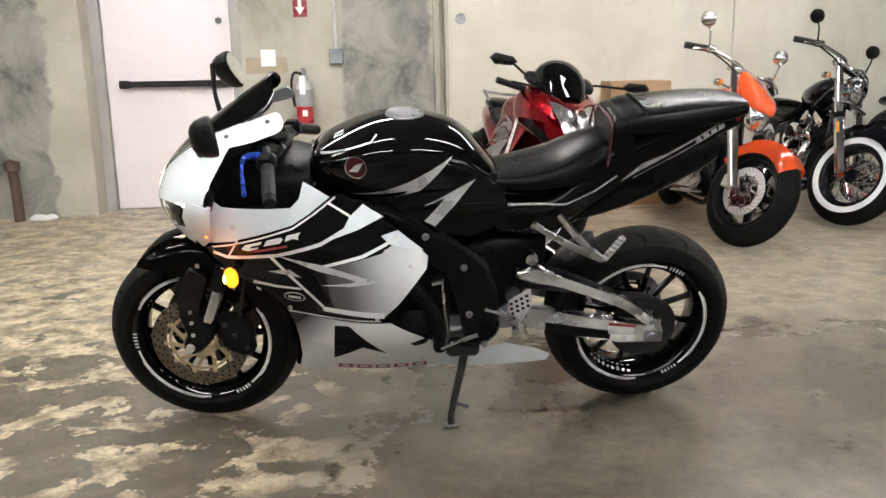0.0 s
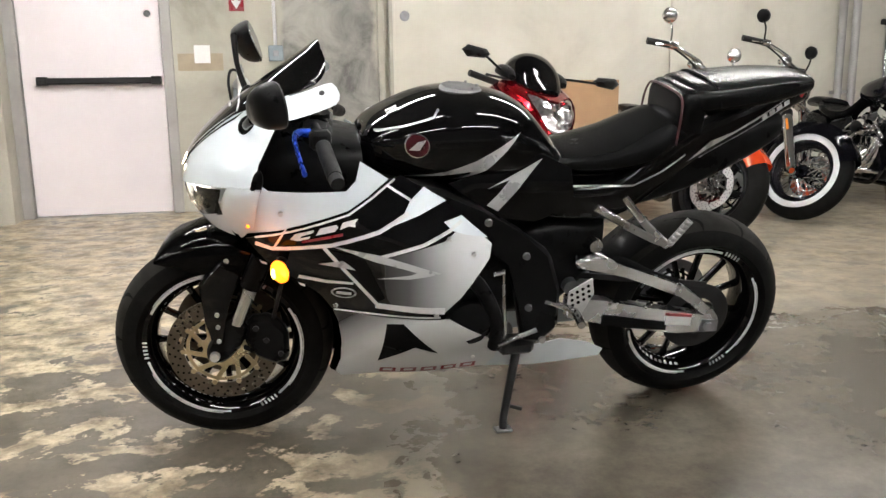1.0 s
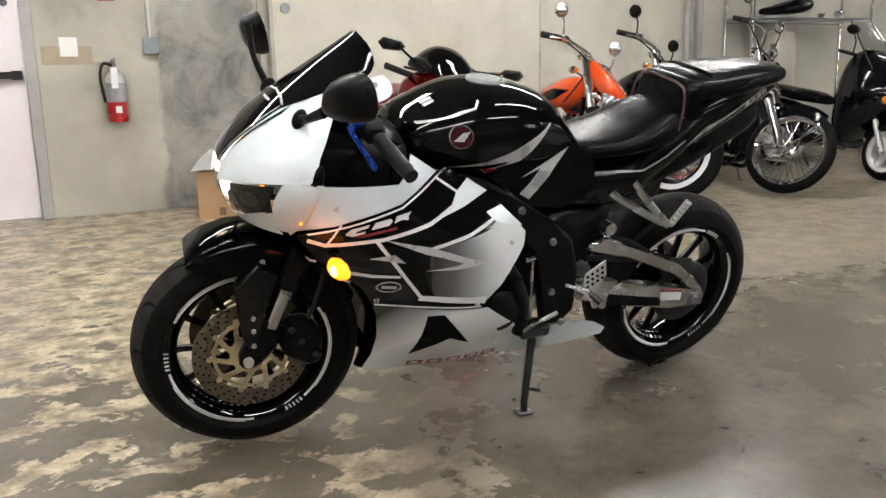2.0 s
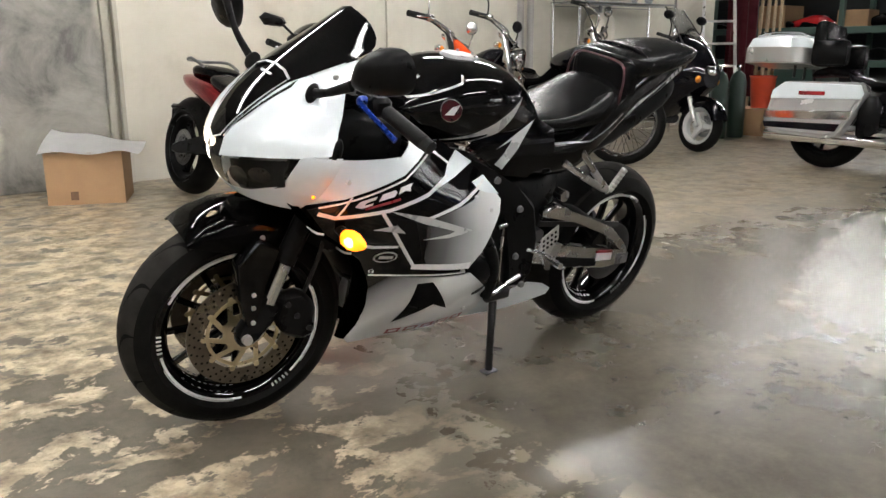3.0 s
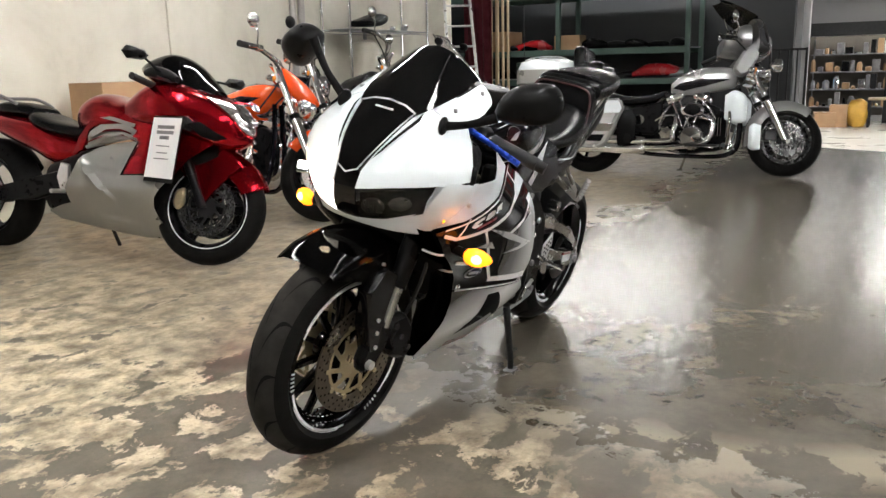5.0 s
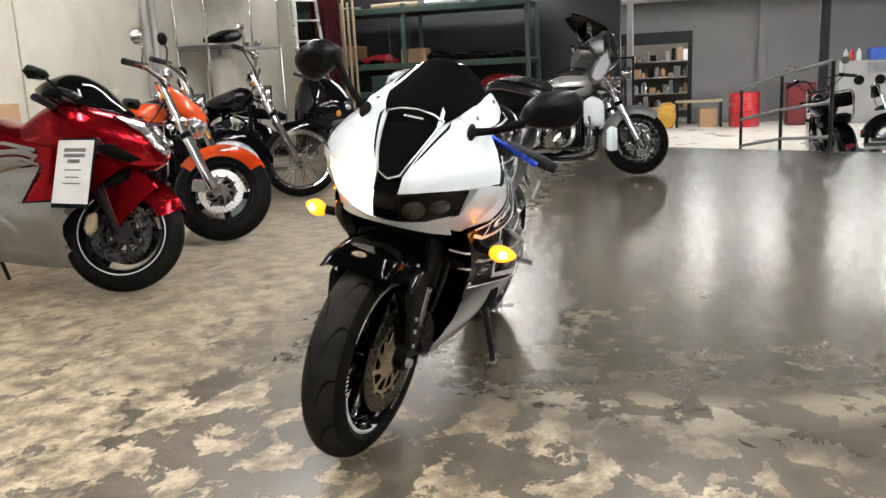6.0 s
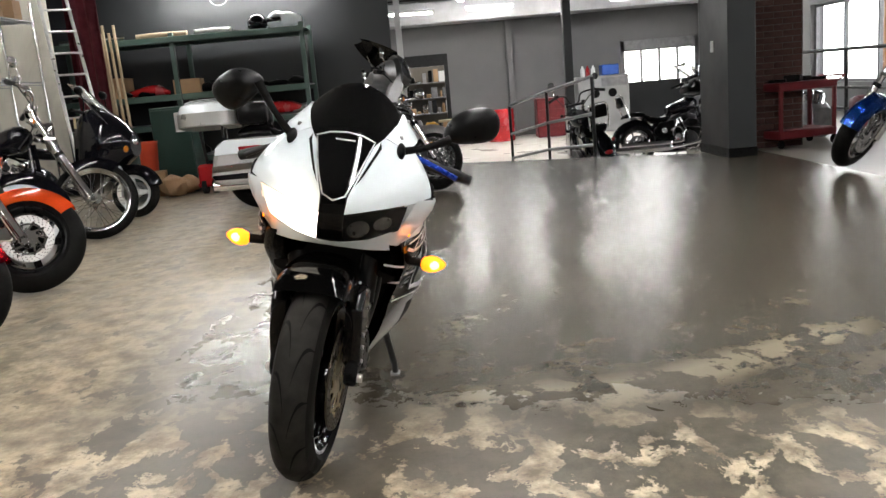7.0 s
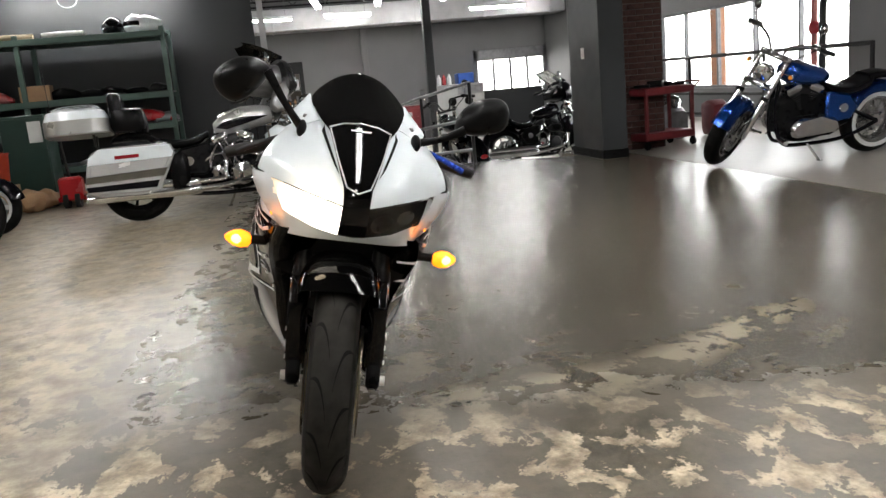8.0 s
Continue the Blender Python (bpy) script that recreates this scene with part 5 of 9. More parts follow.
        add_tube(bm, [(1.05, s * .33, .842), (1.044, s * .352, .835)], .016, 12, curve=False)
        fpart("grip", bm, GRIPRUBBER, hb)
        bm = bm_new()
        add_box(bm, (1.06, s * .155 if s > 0 else -.20, .865), (1.11, s * .20 if s > 0 else -.155, .91), .01)
        fpart("switch_box", bm, BLACKPLASTIC, hb)
        bm = bm_new()
        add_tube(bm, [(1.11, s * .15, .895), (1.14, s * .18, .90), (1.135, s * .24, .88), (1.115, s * .315, .845)], [.012, .010, .007, .008], 10, flat=.7)
        fpart("lever", bm, BLUEANOD if s > 0 else BLACKMETAL, hb, "blue anodised lever" if s > 0 else "")
    bm = bm_new()
    add_box(bm, (1.06, -.13, .875), (1.14, .13, .90), .012)
    add_cyl(bm, (1.095, 0, .84), (1.095, 0, .91), .03)
    fpart("top_yoke", bm, SATINBLACK)
    bm = bm_new()
    rows = []
    X = [1.508, 1.495, 1.465, 1.41, 1.36, 1.31, 1.26, 1.225, 1.205]
    top = np.interp(X, [1.205, 1.225, 1.27, 1.33, 1.40, 1.46, 1.495, 1.508], [.575, .592, .617, .632, .628, .606, .578, .560])
    bot = np.interp(X, [1.205, 1.225, 1.28, 1.34, 1.40, 1.46, 1.508], [.545, .535, .520, .516, .524, .540, .548])
    wide = np.interp(X, [1.205, 1.225, 1.28, 1.40, 1.465, 1.508], [.070, .082, .098, .104, .102, .094])
    for x, zt, zb, w in zip(X, top, bot, wide):
        rows.append([V((x, w * math.copysign(abs(math.sin(q)) ** .75, q), zb + (zt - zb) * math.cos(q) ** .62 if abs(q) < 1.57 else zb)) for q in [radians(-90 + 12 * k) for k in range(1, 15)]])
        rows[-1] = [V((x, -w, zb))] + rows[-1] + [V((x, w, zb))]
    skin(bm, rows, closed_u=False, cap=False)
    bmesh.ops.solidify(bm, geom=bm.faces[:], thickness=.004)
    fd = fpart("front_fender", bm, GLOSSBLACK, bike, "gloss black front fender")
    for s in (1, -1):
        bm = bm_new()
        add_cyl(bm, (1.33, s * .094, .555), (1.33, s * .102, .555), .007, n=8)
        fpart("fender_bolt", bm, ALLOY, fd)

    # mirrors, indicators, stand
    for s in (1, -1):
        bm = bm_new()
        mc = V((1.222, .338, 1.012)) if s > 0 else V((1.268, -.312, 1.026))
        M = Matrix.Translation(mc) @ Matrix.Rotation(radians(12 if s > 0 else 46), 4, "X") @ Matrix.Rotation(radians(s * 14), 4, "Z") @ Matrix.Rotation(radians(10), 4, "Y")
        root, tip = V((1.266, s * .150, .925)), M @ V((.014, -s * .070, -.022))
        add_tube(bm, [tuple(root), tuple(root.lerp(tip, .5) + V((.008, 0, -.006))), tuple(tip)], [.012, .009, .013], 10, flat=.7)
        add_ball(bm, root, .024, 14, (.75, .5, 1.0), Matrix.Rotation(radians(s * 20), 4, "Z") @ Matrix.Rotation(radians(-30), 4, "Y"))
        part("mirror_stalk", bm, BLACKPLASTIC, bike)
        outline = spline([(s * u * (1 if s > 0 else .88), v, 0) for u, v in ((-.082, -.022), (-.066, .018), (-.030, .044), (.020, .053), (.062, .046), (.080, .018), (.076, -.020), (.050, -.042), (-.010, -.046), (-.055, -.040))], 4, True)
        bm = bm_new()
        rings = []
        for q, sc_ in ((-.026, .95), (-.022, 1.0), (-.008, .98), (.010, .88), (.026, .68), (.036, .40), (.039, .12)):
            rings.append([M @ V((q - .012 * (1 - sc_), p.x * sc_ - s * .02 * (1 - sc_), p.y * sc_)) for p in outline])
        skin(bm, rings)
        mh = part("mirror", bm, BLACKPLASTIC, bike, "black wedge-shaped mirror housing")
        bm = bm_new()
        skin(bm, [[M @ V((q, p.x * .88, p.y * .86)) for p in outline] for q in (-.0262, -.0285)])
        part("mirror_glass", bm, MIRRORGLASS, mh)
        bm = bm_new()
        add_tube(bm, [(1.20, s * .20, .612), (1.21, s * .262, .612)], .013, 10, curve=False)
        part("indicator_stem", bm, BLACKPLASTIC, bike)
        bm = bm_new()
        Mi = Matrix.Rotation(radians(s * 18), 4, "Z")
        rings = []
        for q, r in ((-.034, .008), (-.026, .02), (-.006, .026), (.014, .023), (.034, .011), (.040, .003)):
            rings.append([V((1.212, s * .268, .612)) + Mi @ V((r * math.cos(e) * .72, s * (q + .012), r * math.sin(e) * .95)) for e in [k * math.pi / 8 for k in range(16)]])
        skin(bm, rings)
        ind = part("indicator", bm, AMBER, bike, "lit amber indicator")
        bm = bm_new()
        add_ball(bm, V((1.212, s * .268, .612)) + Mi @ V((.012, s * .010, 0)), .017, 12, (.55, 1.1, .8))
        part("bulb", bm, AMBERCORE, ind)
        for at, watt in (((1.255, s * .275, .645), .16),):
            lamp_ = bpy.data.lights.new("indicator_glow", "POINT")
            lamp_.energy, lamp_.color, lamp_.shadow_soft_size = watt, (1.0, .22, .03), .03
            lo = new("indicator_glow", lamp_)
            lo.parent = bike
            lo.location = at
    inv = LEANED.inverted()
    foot = inv @ V((0.235, 2.335, 0.006))
    bm = bm_new()
    add_tube(bm, [(.572, .10, .275), (.575, .13, .24), tuple(foot + V((0, -.006, .03))), tuple(foot)], [.016, .013, .011, .011], 10, curve=False)
    ks = part("side_stand", bm, BLACKMETAL, bike, "black side stand, down")
    bm = bm_new()
    add_box(bm, (-.024, -.018, 0.0), (.024, .018, .008), .003, inv @ Matrix.Translation((0.235, 2.335, 0.0005)))
    part("stand_foot", bm, STEEL, ks)
    bm = bm_new()
    add_tube(bm, [tuple(foot.lerp(V((.575, .13, .24)), .32)), tuple(foot.lerp(V((.575, .13, .24)), .32) + V((-.04, .01, -.01)))], .006, 8, curve=False)
    part("stand_spur", bm, BLACKMETAL, ks)
    bm = bm_new()
    add_box(bm, (.53, .10, .255), (.63, .16, .30), .012)
    part("stand_bracket", bm, BLACKMETAL, ks)
    return bike


sport_bike()

# ---- parked cruisers ----
BLUEPAINT = surf("blue_metallic", (0.005, 0.075, 0.36), (0.004, 0.05, 0.28), 4, 0.2, 0.75, bump=0.0, coat=0.8, rvar=0.05)
ORANGEPAINT = surf("orange_paint", (0.78, 0.09, 0.012), (0.70, 0.07, 0.01), 4, 0.18, 0.0, bump=0.0, coat=0.8, rvar=0.05)
REDMETAL = surf("candy_red_paint", (0.33, 0.002, 0.010), (0.25, 0.002, 0.007), 4, 0.19, 0.9, bump=0.0, fine=9, coat=0.25, rvar=0.04)
SILVERPAINT = surf("silver_paint", (0.31, 0.31, 0.30), (0.28, 0.28, 0.272), 4, 0.3, 0.6, bump=0.0, coat=0.5, rvar=0.05)
BRIGHTSILVER = surf("bright_silver_paint", (0.62, 0.62, 0.625), (0.56, 0.56, 0.565), 4, 0.24, 0.55, bump=0.0, coat=0.5, rvar=0.04)
DARKSTEEL = surf("dark_disc_steel", (.10, .10, .10), (.05, .05, .05), 30, .28, .95, bump=.1)
TOURGREY = surf("silver_metallic", (0.24, 0.24, 0.245), (0.21, 0.21, 0.215), 4, 0.32, 0.6, bump=0.0, coat=0.6, rvar=0.05)
BLACKPAINT = surf("deep_black_paint", (0.004, 0.004, 0.006), (0.006, 0.006, 0.009), 4, 0.1, bump=0.0, coat=0.1, rvar=0.04, spec=0.3)
SMOKE = clear("smoked_screen", (0.80, 0.82, 0.84), 0.01, 1.08)


def stood(front, rear, lean, z=0.0):
    """The pose of a bike whose tyres stand at two places, leaning to its left."""
    a = math.atan2(front[1] - rear[1], front[0] - rear[0])
    return Matrix.Translation((rear[0], rear[1], 0.06 + z)) @ Matrix.Rotation(a, 4, "Z") @ Matrix.Rotation(radians(-lean), 4, "X") @ Matrix.Translation((0, 0, -0.06))


def fender(bm, c, R, hw, a0, a1, n=18, drop=0.06):
    rows = []
    for j in range(n + 1):
        a = radians(a0 + (a1 - a0) * j / n)
        ring = []
        for q in (-1, -.97, -.8, -.45, 0, .45, .8, .97, 1):
            r = R - drop * max(0, abs(q) - .6) / .4 * (1 if abs(q) < .99 else 1.5) - .006 * q * q
            ring.append(V((c[0] + r * math.cos(a), q * hw, c[2] + r * math.sin(a))))
        rows.append(ring)
    skin(bm, rows, closed_u=False, cap=False)
    bmesh.ops.solidify(bm, geom=bm.faces[:], thickness=.004)


def mirror_set(bike, at, w, s, material=BLACKPLASTIC, round_=False, tall=.13):
    bm = bm_new()
    x, y, z = at
    add_tube(bm, [(x, y, z), (x + .02, y + s * .015, z + tall * .6), (x, y + s * .03, z + tall)], .006, 8)
    st = part("mirror_stalk", bm, material, bike)
    c = V((x - .005, y + s * .03, z + tall + .03))
    bm = bm_new()
    rings = []
    for q, k in ((-.014, .9), (-.012, 1.0), (.004, .95), (.02, .6), (.026, .2)):
        rings.append([c + V((q, w * k * math.cos(e) * (1 if round_ else 1.25), w * k * math.sin(e) * (1 if round_ else .75))) for e in [i * math.pi / 10 for i in range(20)]])
    skin(bm, rings)
    mh = part("mirror", bm, material, bike)
    bm = bm_new()
    skin(bm, [[c + V((q, w * .88 * math.cos(e) * (1 if round_ else 1.25), w * .88 * math.sin(e) * (1 if round_ else .75))) for e in [i * math.pi / 10 for i in range(20)]] for q in (-.0145, -.016)])
    part("mirror_glass", bm, MIRRORGLASS, mh)


def cruiser(label, front, rear, lean=8, z=0.0, paint=BLACKPAINT, Rf=.32, Wf=.13, Rr=.32, Wr=.17, rbf=.205, rbr=.205, wf="wire", wr="wire", nf=40, rimf=CHROME, rimr=CHROME, white=False, rake=30, ftop=.98,
            bars=(.30, 1.10, .36, .20), fend=(20, 140), fendR=None, tank=True, bags=False, batwing=False, fork=CHROME, engine=CHROME, steer=0, discs=(.075,), disc_mat=CHROME, lamp=True, cowl=None, mirror_mat=CHROME, reflector=False,
            seat_z=.66, pipes=True, tank_z=.80, sissy=False, tank_stripe=None, mirror_round=True, mirror_tall=.13, wing=None, whitef=True, tank_start=.36, tank_up=1.0):
    bike = thing("motorcycle", label, "motorcycle", "parked motorcycles", stood(front, rear, lean, z))
    L = math.dist(front, rear)
    tn = math.tan(radians(rake))
    head = V((L - (ftop - Rf) * tn, 0, ftop))
    axis = V((-tn, 0, 1)).normalized()
    turn = Matrix.Translation(head) @ Matrix.Rotation(radians(steer), 4, axis) @ Matrix.Translation(-head)

    def fp(name, bm, mat, parent=None, lb="", sm=40):
        bmesh.ops.transform(bm, matrix=turn, verts=bm.verts[:])
        return part(name, bm, mat, parent or bike, lb, sm)

    wheel(bike, "front_wheel", (L, 0, Rf), Rf, Wf, rbf, wf, nf, rimf, turn, discs, white and whitef, disc_r=.145, carrier=DARKSTEEL if bags else engine, disc_mat=disc_mat, tread=False)
    wheel(bike, "rear_wheel", (0, 0, Rr), Rr, Wr, rbr, wr, nf if wr == "wire" else 7, rimr, None, (-.085,), white, disc_r=.13, carrier=engine, disc_mat=disc_mat, tread=False)
    for s in (1, -1):
        y = s * (.075 + Wf * .35)
        low = V((L - .03, y, Rf - .01))
        mid = low.lerp(V((head.x - .03, y, ftop)), .50)
        top = V((head.x - .03, y, ftop))
        bm = bm_new()
        add_cyl(bm, low, mid, .035, .033, 16)
        add_cyl(bm, low + V((.02, 0, -.02)), low + V((.02, s * .02, -.02)), .02, n=12)
        fk = fp("fork_slider", bm, fork)
        bm = bm_new()
        add_cyl(bm, mid, top + V((0, 0, .03)), .0265, n=16)
        fp("fork_tube", bm, CHROME, fk)
        bm = bm_new()
        add_lathe(bm, [(.028, -.02), (.038, -.018), (.038, .018), (.028, .02)], 16, Matrix.Translation(mid) @ (top - mid).to_track_quat("Z", "Y").to_matrix().to_4x4(), "z")
        fp("dust_seal", bm, BLACKPLASTIC, fk)
        if reflector:
            bm = bm_new()
            c = low.lerp(mid, .78)
            add_box(bm, (-.008, -.004, -.04), (.008, .004, .04), .002, Matrix.Translation(c + V((.01, s * .032, 0))) @ Matrix.Rotation(radians(-rake), 4, "Y"))
            fp("reflector", bm, AMBEROFF, fk)
        if discs and abs(discs[0]) > 0 and (len(discs) > 1 or s * discs[0] > 0):
            bm = bm_new()
            add_box(bm, (L - .19, s * .065 - .02, Rf - .02), (L - .08, s * .065 + .028, Rf + .075), .012)
            fp("brake_caliper", bm, engine if not bags else BLACKMETAL)
    for q in (0.0, .28):
        bm = bm_new()
        c = head - axis * q
        add_box(bm, (c.x - .065, -.14, c.z - .018), (c.x + .03, .14, c.z + .014), .01)
        fp("fork_yoke", bm, engine)
    dx, zb, wb, pull = bars
    hx = head.x - .02
    bm = bm_new()
    add_tube(bm, [(hx - pull, -wb, zb - .03), (hx - pull * .55, -wb * .72, zb), (hx + .02, -.12, zb - .03 + dx * .02), (hx, -.05, ftop + .02), (hx, .05, ftop + .02), (hx + .02, .12, zb - .03 + dx * .02), (hx - pull * .55, wb * .72, zb), (hx - pull, wb, zb - .03)], .0125, 10, 6)
    hb = fp("handlebar", bm, CHROME if engine is CHROME else BLACKMETAL)
    for s in (1, -1):
        p1, p0 = V((hx - pull, s * wb, zb - .03)), V((hx - pull * .62, s * wb * .75, zb - .004))
        bm = bm_new()
        add_cyl(bm, p0, p1 + (p1 - p0) * .2, .0205, n=14)
        fp("grip", bm, GRIPRUBBER, hb)
        bm = bm_new()
        add_cyl(bm, p0 + (p0 - p1) * .45, p0, .024, .026, 12)
        fp("switch_box", bm, CHROME if engine is CHROME else BLACKPLASTIC, hb)
        bm = bm_new()
        add_tube(bm, [p0 + V((.03, 0, .005)), p0.lerp(p1, .5) + V((.06, 0, -.005)), p1 + V((.05, 0, -.01))], [.009, .006, .007], 8)
        fp("lever", bm, CHROME, hb)
        mirror_set(bike, turn @ (p0 + V((.01, 0, .015))), .048, s, mirror_mat, mirror_round, mirror_tall)
        bm = bm_new()
        add_tube(bm, [(head.x + .0, s * .10, ftop - .12), (head.x + .0, s * .2, ftop - .12)], .007, 8, curve=False)
        add_ball(bm, (head.x, s * .21, ftop - .12), .03, 12, (1.2, .8, .8))
        ib = fp("indicator", bm, CHROME if engine is CHROME else BLACKPLASTIC)
        bm = bm_new()
        add_ball(bm, (head.x + .022, s * .21, ftop - .12), .024, 12, (.7, .8, .8))
        fp("indicator_lens", bm, AMBEROFF, ib)
        bm = bm_new()
        add_tube(bm, [p0, V((head.x + .03, s * .12, ftop - .05)), V((head.x - .10, s * .06, ftop - .30))], .006, 6)
        fp("control_cable", bm, GRIPRUBBER, hb)
    if lamp:
        c = V((head.x + .10, 0, ftop - .14))
        bm = bm_new()
        add_lathe(bm, [(.0, -.11), (.05, -.10), (.085, -.04), (.092, .02), (.09, .04), (.0, .03)], 28, Matrix.Translation(c), "x", False)
        hl = fp("headlight", bm, CHROME if engine is CHROME else BLACKPAINT)
        bm = bm_new()
        add_lathe(bm, [(.0, .055), (.05, .05), (.082, .036), (.08, .03), (.0, .03)], 28, Matrix.Translation(c), "x", False)
        fp("lens", bm, MIRRORGLASS, hl)
    if cowl:
        bm = bm_new()
        add_loft(bm, [(head.x - .03, ftop + .015, .05, .02, .05), (head.x + .03, ftop - .02, .085, .03, .09), (head.x + .13, ftop - .08, .095, .035, .11), (head.x + .23, ftop - .145, .09, .03, .08), (head.x + .275, ftop - .18, .05, .015, .03)], 3.2, 24, 4)
        hc = fp("headlight_cowl", bm, cowl)
        bm = bm_new()
        add_ball(bm, (head.x + .21, 0, ftop - .235), .088, 18, (.75, .95, 1.05))
        fp("headlight", bm, LAMPGLITTER, hc, "chrome multi-reflector headlight")
    if fendR != 0:
        bm = bm_new()
        fender(bm, (L, 0, Rf), fendR or Rf + .03, Wf * .62, *fend)
        fp("front_fender", bm, paint)
    bm = bm_new()
    fender(bm, (0, 0, Rr), Rr + .045, Wr * .62, 20, 172)
    rf = part("rear_fender", bm, paint, bike)
    bm = bm_new()
    add_ball(bm, (-Rr - .02, 0, Rr + .12), .045, 14, (.6, 1.2, .7))
    part("tail_lamp", bm, REDLENS, rf)
    # body
    q0, qw = tank_start, (.60 - tank_start) / .24
    ts = [(L * q0, tank_z - .01, .07, .03 * tank_up, .06), (L * (q0 + .06 * qw), tank_z, .12, .07 * tank_up, .09), (L * (q0 + .16 * qw), tank_z + .01, .155, .10 * tank_up, .10), (L * .60, tank_z + .03, .15, .11 * tank_up, .10), (head.x - .10, tank_z + .05, .10, .085 * tank_up, .08), (head.x - .06, tank_z + .06, .05, .04 * tank_up, .05)]
    bm = bm_new()
    add_loft(bm, ts, 2.3, 28, 5)
    tk = part("fuel_tank", bm, paint, bike)
    bm = bm_new()
    add_loft(bm, [(L * .46, tank_z + .075, .03, .012, .02), (L * .52, tank_z + .105, .05, .02, .02), (L * .58, tank_z + .13, .045, .02, .03), (L * .62, tank_z + .13, .02, .01, .02)], 2.2, 16, 4)
    part("tank_console", bm, CHROME, tk)
    if tank_stripe:
        fn = loft_side(ts, 2.3)
        bm = bm_new()
        add_sheet(bm, [(L * .44, tank_z - .03), (L * .50, tank_z - .055), (L * .60, tank_z - .02), (head.x - .11, tank_z + .04), (L * .58, tank_z + .045), (L * .48, tank_z + .01)], lambda x, q: V((x, fn(x, q) + .003, q)), .02)
        tp = part("tank_panel", bm, tank_stripe, tk)
        share("tank_panel", tp, tk, FLIP)
    bm = bm_new()
    add_loft(bm, [(L * .40, tank_z - .06, .09, .02, .04), (L * .33, seat_z + .01, .14, .03, .05), (L * .22, seat_z, .165, .03, .06), (L * .12, seat_z + .03, .16, .045, .05), (L * .08, seat_z + .08, .13, .035, .04)], 2.8, 24, 5)
    st = part("rider_seat", bm, VINYL, bike)
    bm = bm_new()
    add_loft(bm, [(L * .10, seat_z + .09, .11, .03, .04), (0.0, seat_z + .10, .12, .035, .04), (-.12, seat_z + .085, .10, .03, .03), (-.17, seat_z + .07, .06, .015, .02)], 2.8, 24, 4)
    part("pillion_seat", bm, VINYL, bike)
    # engine
    ex = L * .52
    bm = bm_new()
    add_loft(bm, [(ex - .27, .33, .10, .07, .08), (ex - .18, .33, .14, .11, .12), (ex, .32, .15, .12, .14), (ex + .14, .32, .12, .11, .12), (ex + .2, .32, .07, .06, .07)], 3.2, 24, 4)
    part("crankcase", bm, SATINBLACK, bike)
    bm = bm_new()
    add_loft(bm, [(L * .20, .42, .08, .10, .12), (L * .34, .42, .10, .18, .18), (ex, .46, .085, .19, .22), (ex + .16, .46, .085, .17, .20), (ex + .27, .46, .07, .13, .17)], 3.4, 18, 3)
    part("engine_core", bm, SATINBLACK, bike)
    for a in (-23, 23):
        M = Matrix.Translation((ex + .005, 0, .40)) @ Matrix.Rotation(radians(a), 4, "Y")
        bm = bm_new()
        prof = []
        for k in range(13):
            zz = .02 + k * .018
            prof += [(.062, zz), (.085, zz + .003), (.085, zz + .009), (.062, zz + .012)]
        add_lathe(bm, [(.0, .0)] + prof + [(.0, .257)], 22, M, "z", False)
        cy = part("cylinder", bm, engine if engine is not CHROME else BLACKMETAL, bike, "finned cylinder")
        bm = bm_new()
        add_box(bm, (-.08, -.095, .255), (.08, .095, .33), .025, M, 2)
        part("rocker_cover", bm, engine, cy)
        for s in (1, -1):
            bm = bm_new()
            add_cyl(bm, M @ V((.03 * s, -.10, -.02)), M @ V((.03 * s, -.085, .26)), .010, n=10)
            part("pushrod_tube", bm, CHROME, cy)
    bm = bm_new()
    add_lathe(bm, [(.0, -.245), (.06, -.24), (.085, -.22), (.09, -.18), (.085, -.12), (.0, -.12)], 26, Matrix.Translation((ex + .06, 0, .56)) @ Matrix.Diagonal((1.15, 1, .72, 1)), "y", False)
    ac = part("air_cleaner", bm, engine, bike)
    bm = bm_new()
    add_lathe(bm, [(.0, -.252), (.05, -.25), (.062, -.244), (.0, -.24)], 24, Matrix.Translation((ex + .06, 0, .56)) @ Matrix.Diagonal((1.15, 1, .72, 1)), "y", False)
    part("cover_insert", bm, SATINBLACK, ac)
    bm = bm_new()
    add_lathe(bm, [(.0, -.20), (.085, -.195), (.11, -.17), (.115, -.12), (.0, -.12)], 26, Matrix.Translation((ex + .05, 0, .33)), "y", False)
    part("timing_cover", bm, engine, bike)
    bm = bm_new()
    plate(bm, [(ex + .17, .38), (ex + .19, .31), (ex + .14, .24), (ex - .25, .25), (ex - .32, .31), (ex - .28, .40), (ex - .1, .43), (ex + .08, .43)], .14, .205, .03)
    part("primary_cover", bm, engine, bike)
    bm = bm_new()
    for s in (1, -1):
        add_tube(bm, [(head.x - .05, s * .03, ftop - .22), (head.x - .02, s * .05, .45), (head.x - .08, s * .08, .20), (ex, s * .10, .165), (L * .25, s * .13, .20), (0.03, s * (Wr * .5 + .035), Rr)], .018, 8, 5)
        add_tube(bm, [(head.x - .08, s * .03, ftop - .12), (L * .45, s * .05, .70), (L * .30, s * .09, .52), (0.03, s * (Wr * .5 + .035), Rr)], .017, 8, 5)
    part("frame", bm, BLACKPAINT, bike)
    for s in (1, -1):
        bm = bm_new()
        plate(bm, [(L * .40, .64), (L * .24, .60), (L * .17, .48), (L * .22, .36), (L * .36, .34), (L * .40, .42)], s * .105, s * .15, .02)
        sc_ = part("side_cover", bm, paint if s > 0 else SATINBLACK, bike)
        bm = bm_new()
        add_cyl(bm, (L * .28, s * .15, .48), (L * .28, s * .158, .48), .045, .04, 20)
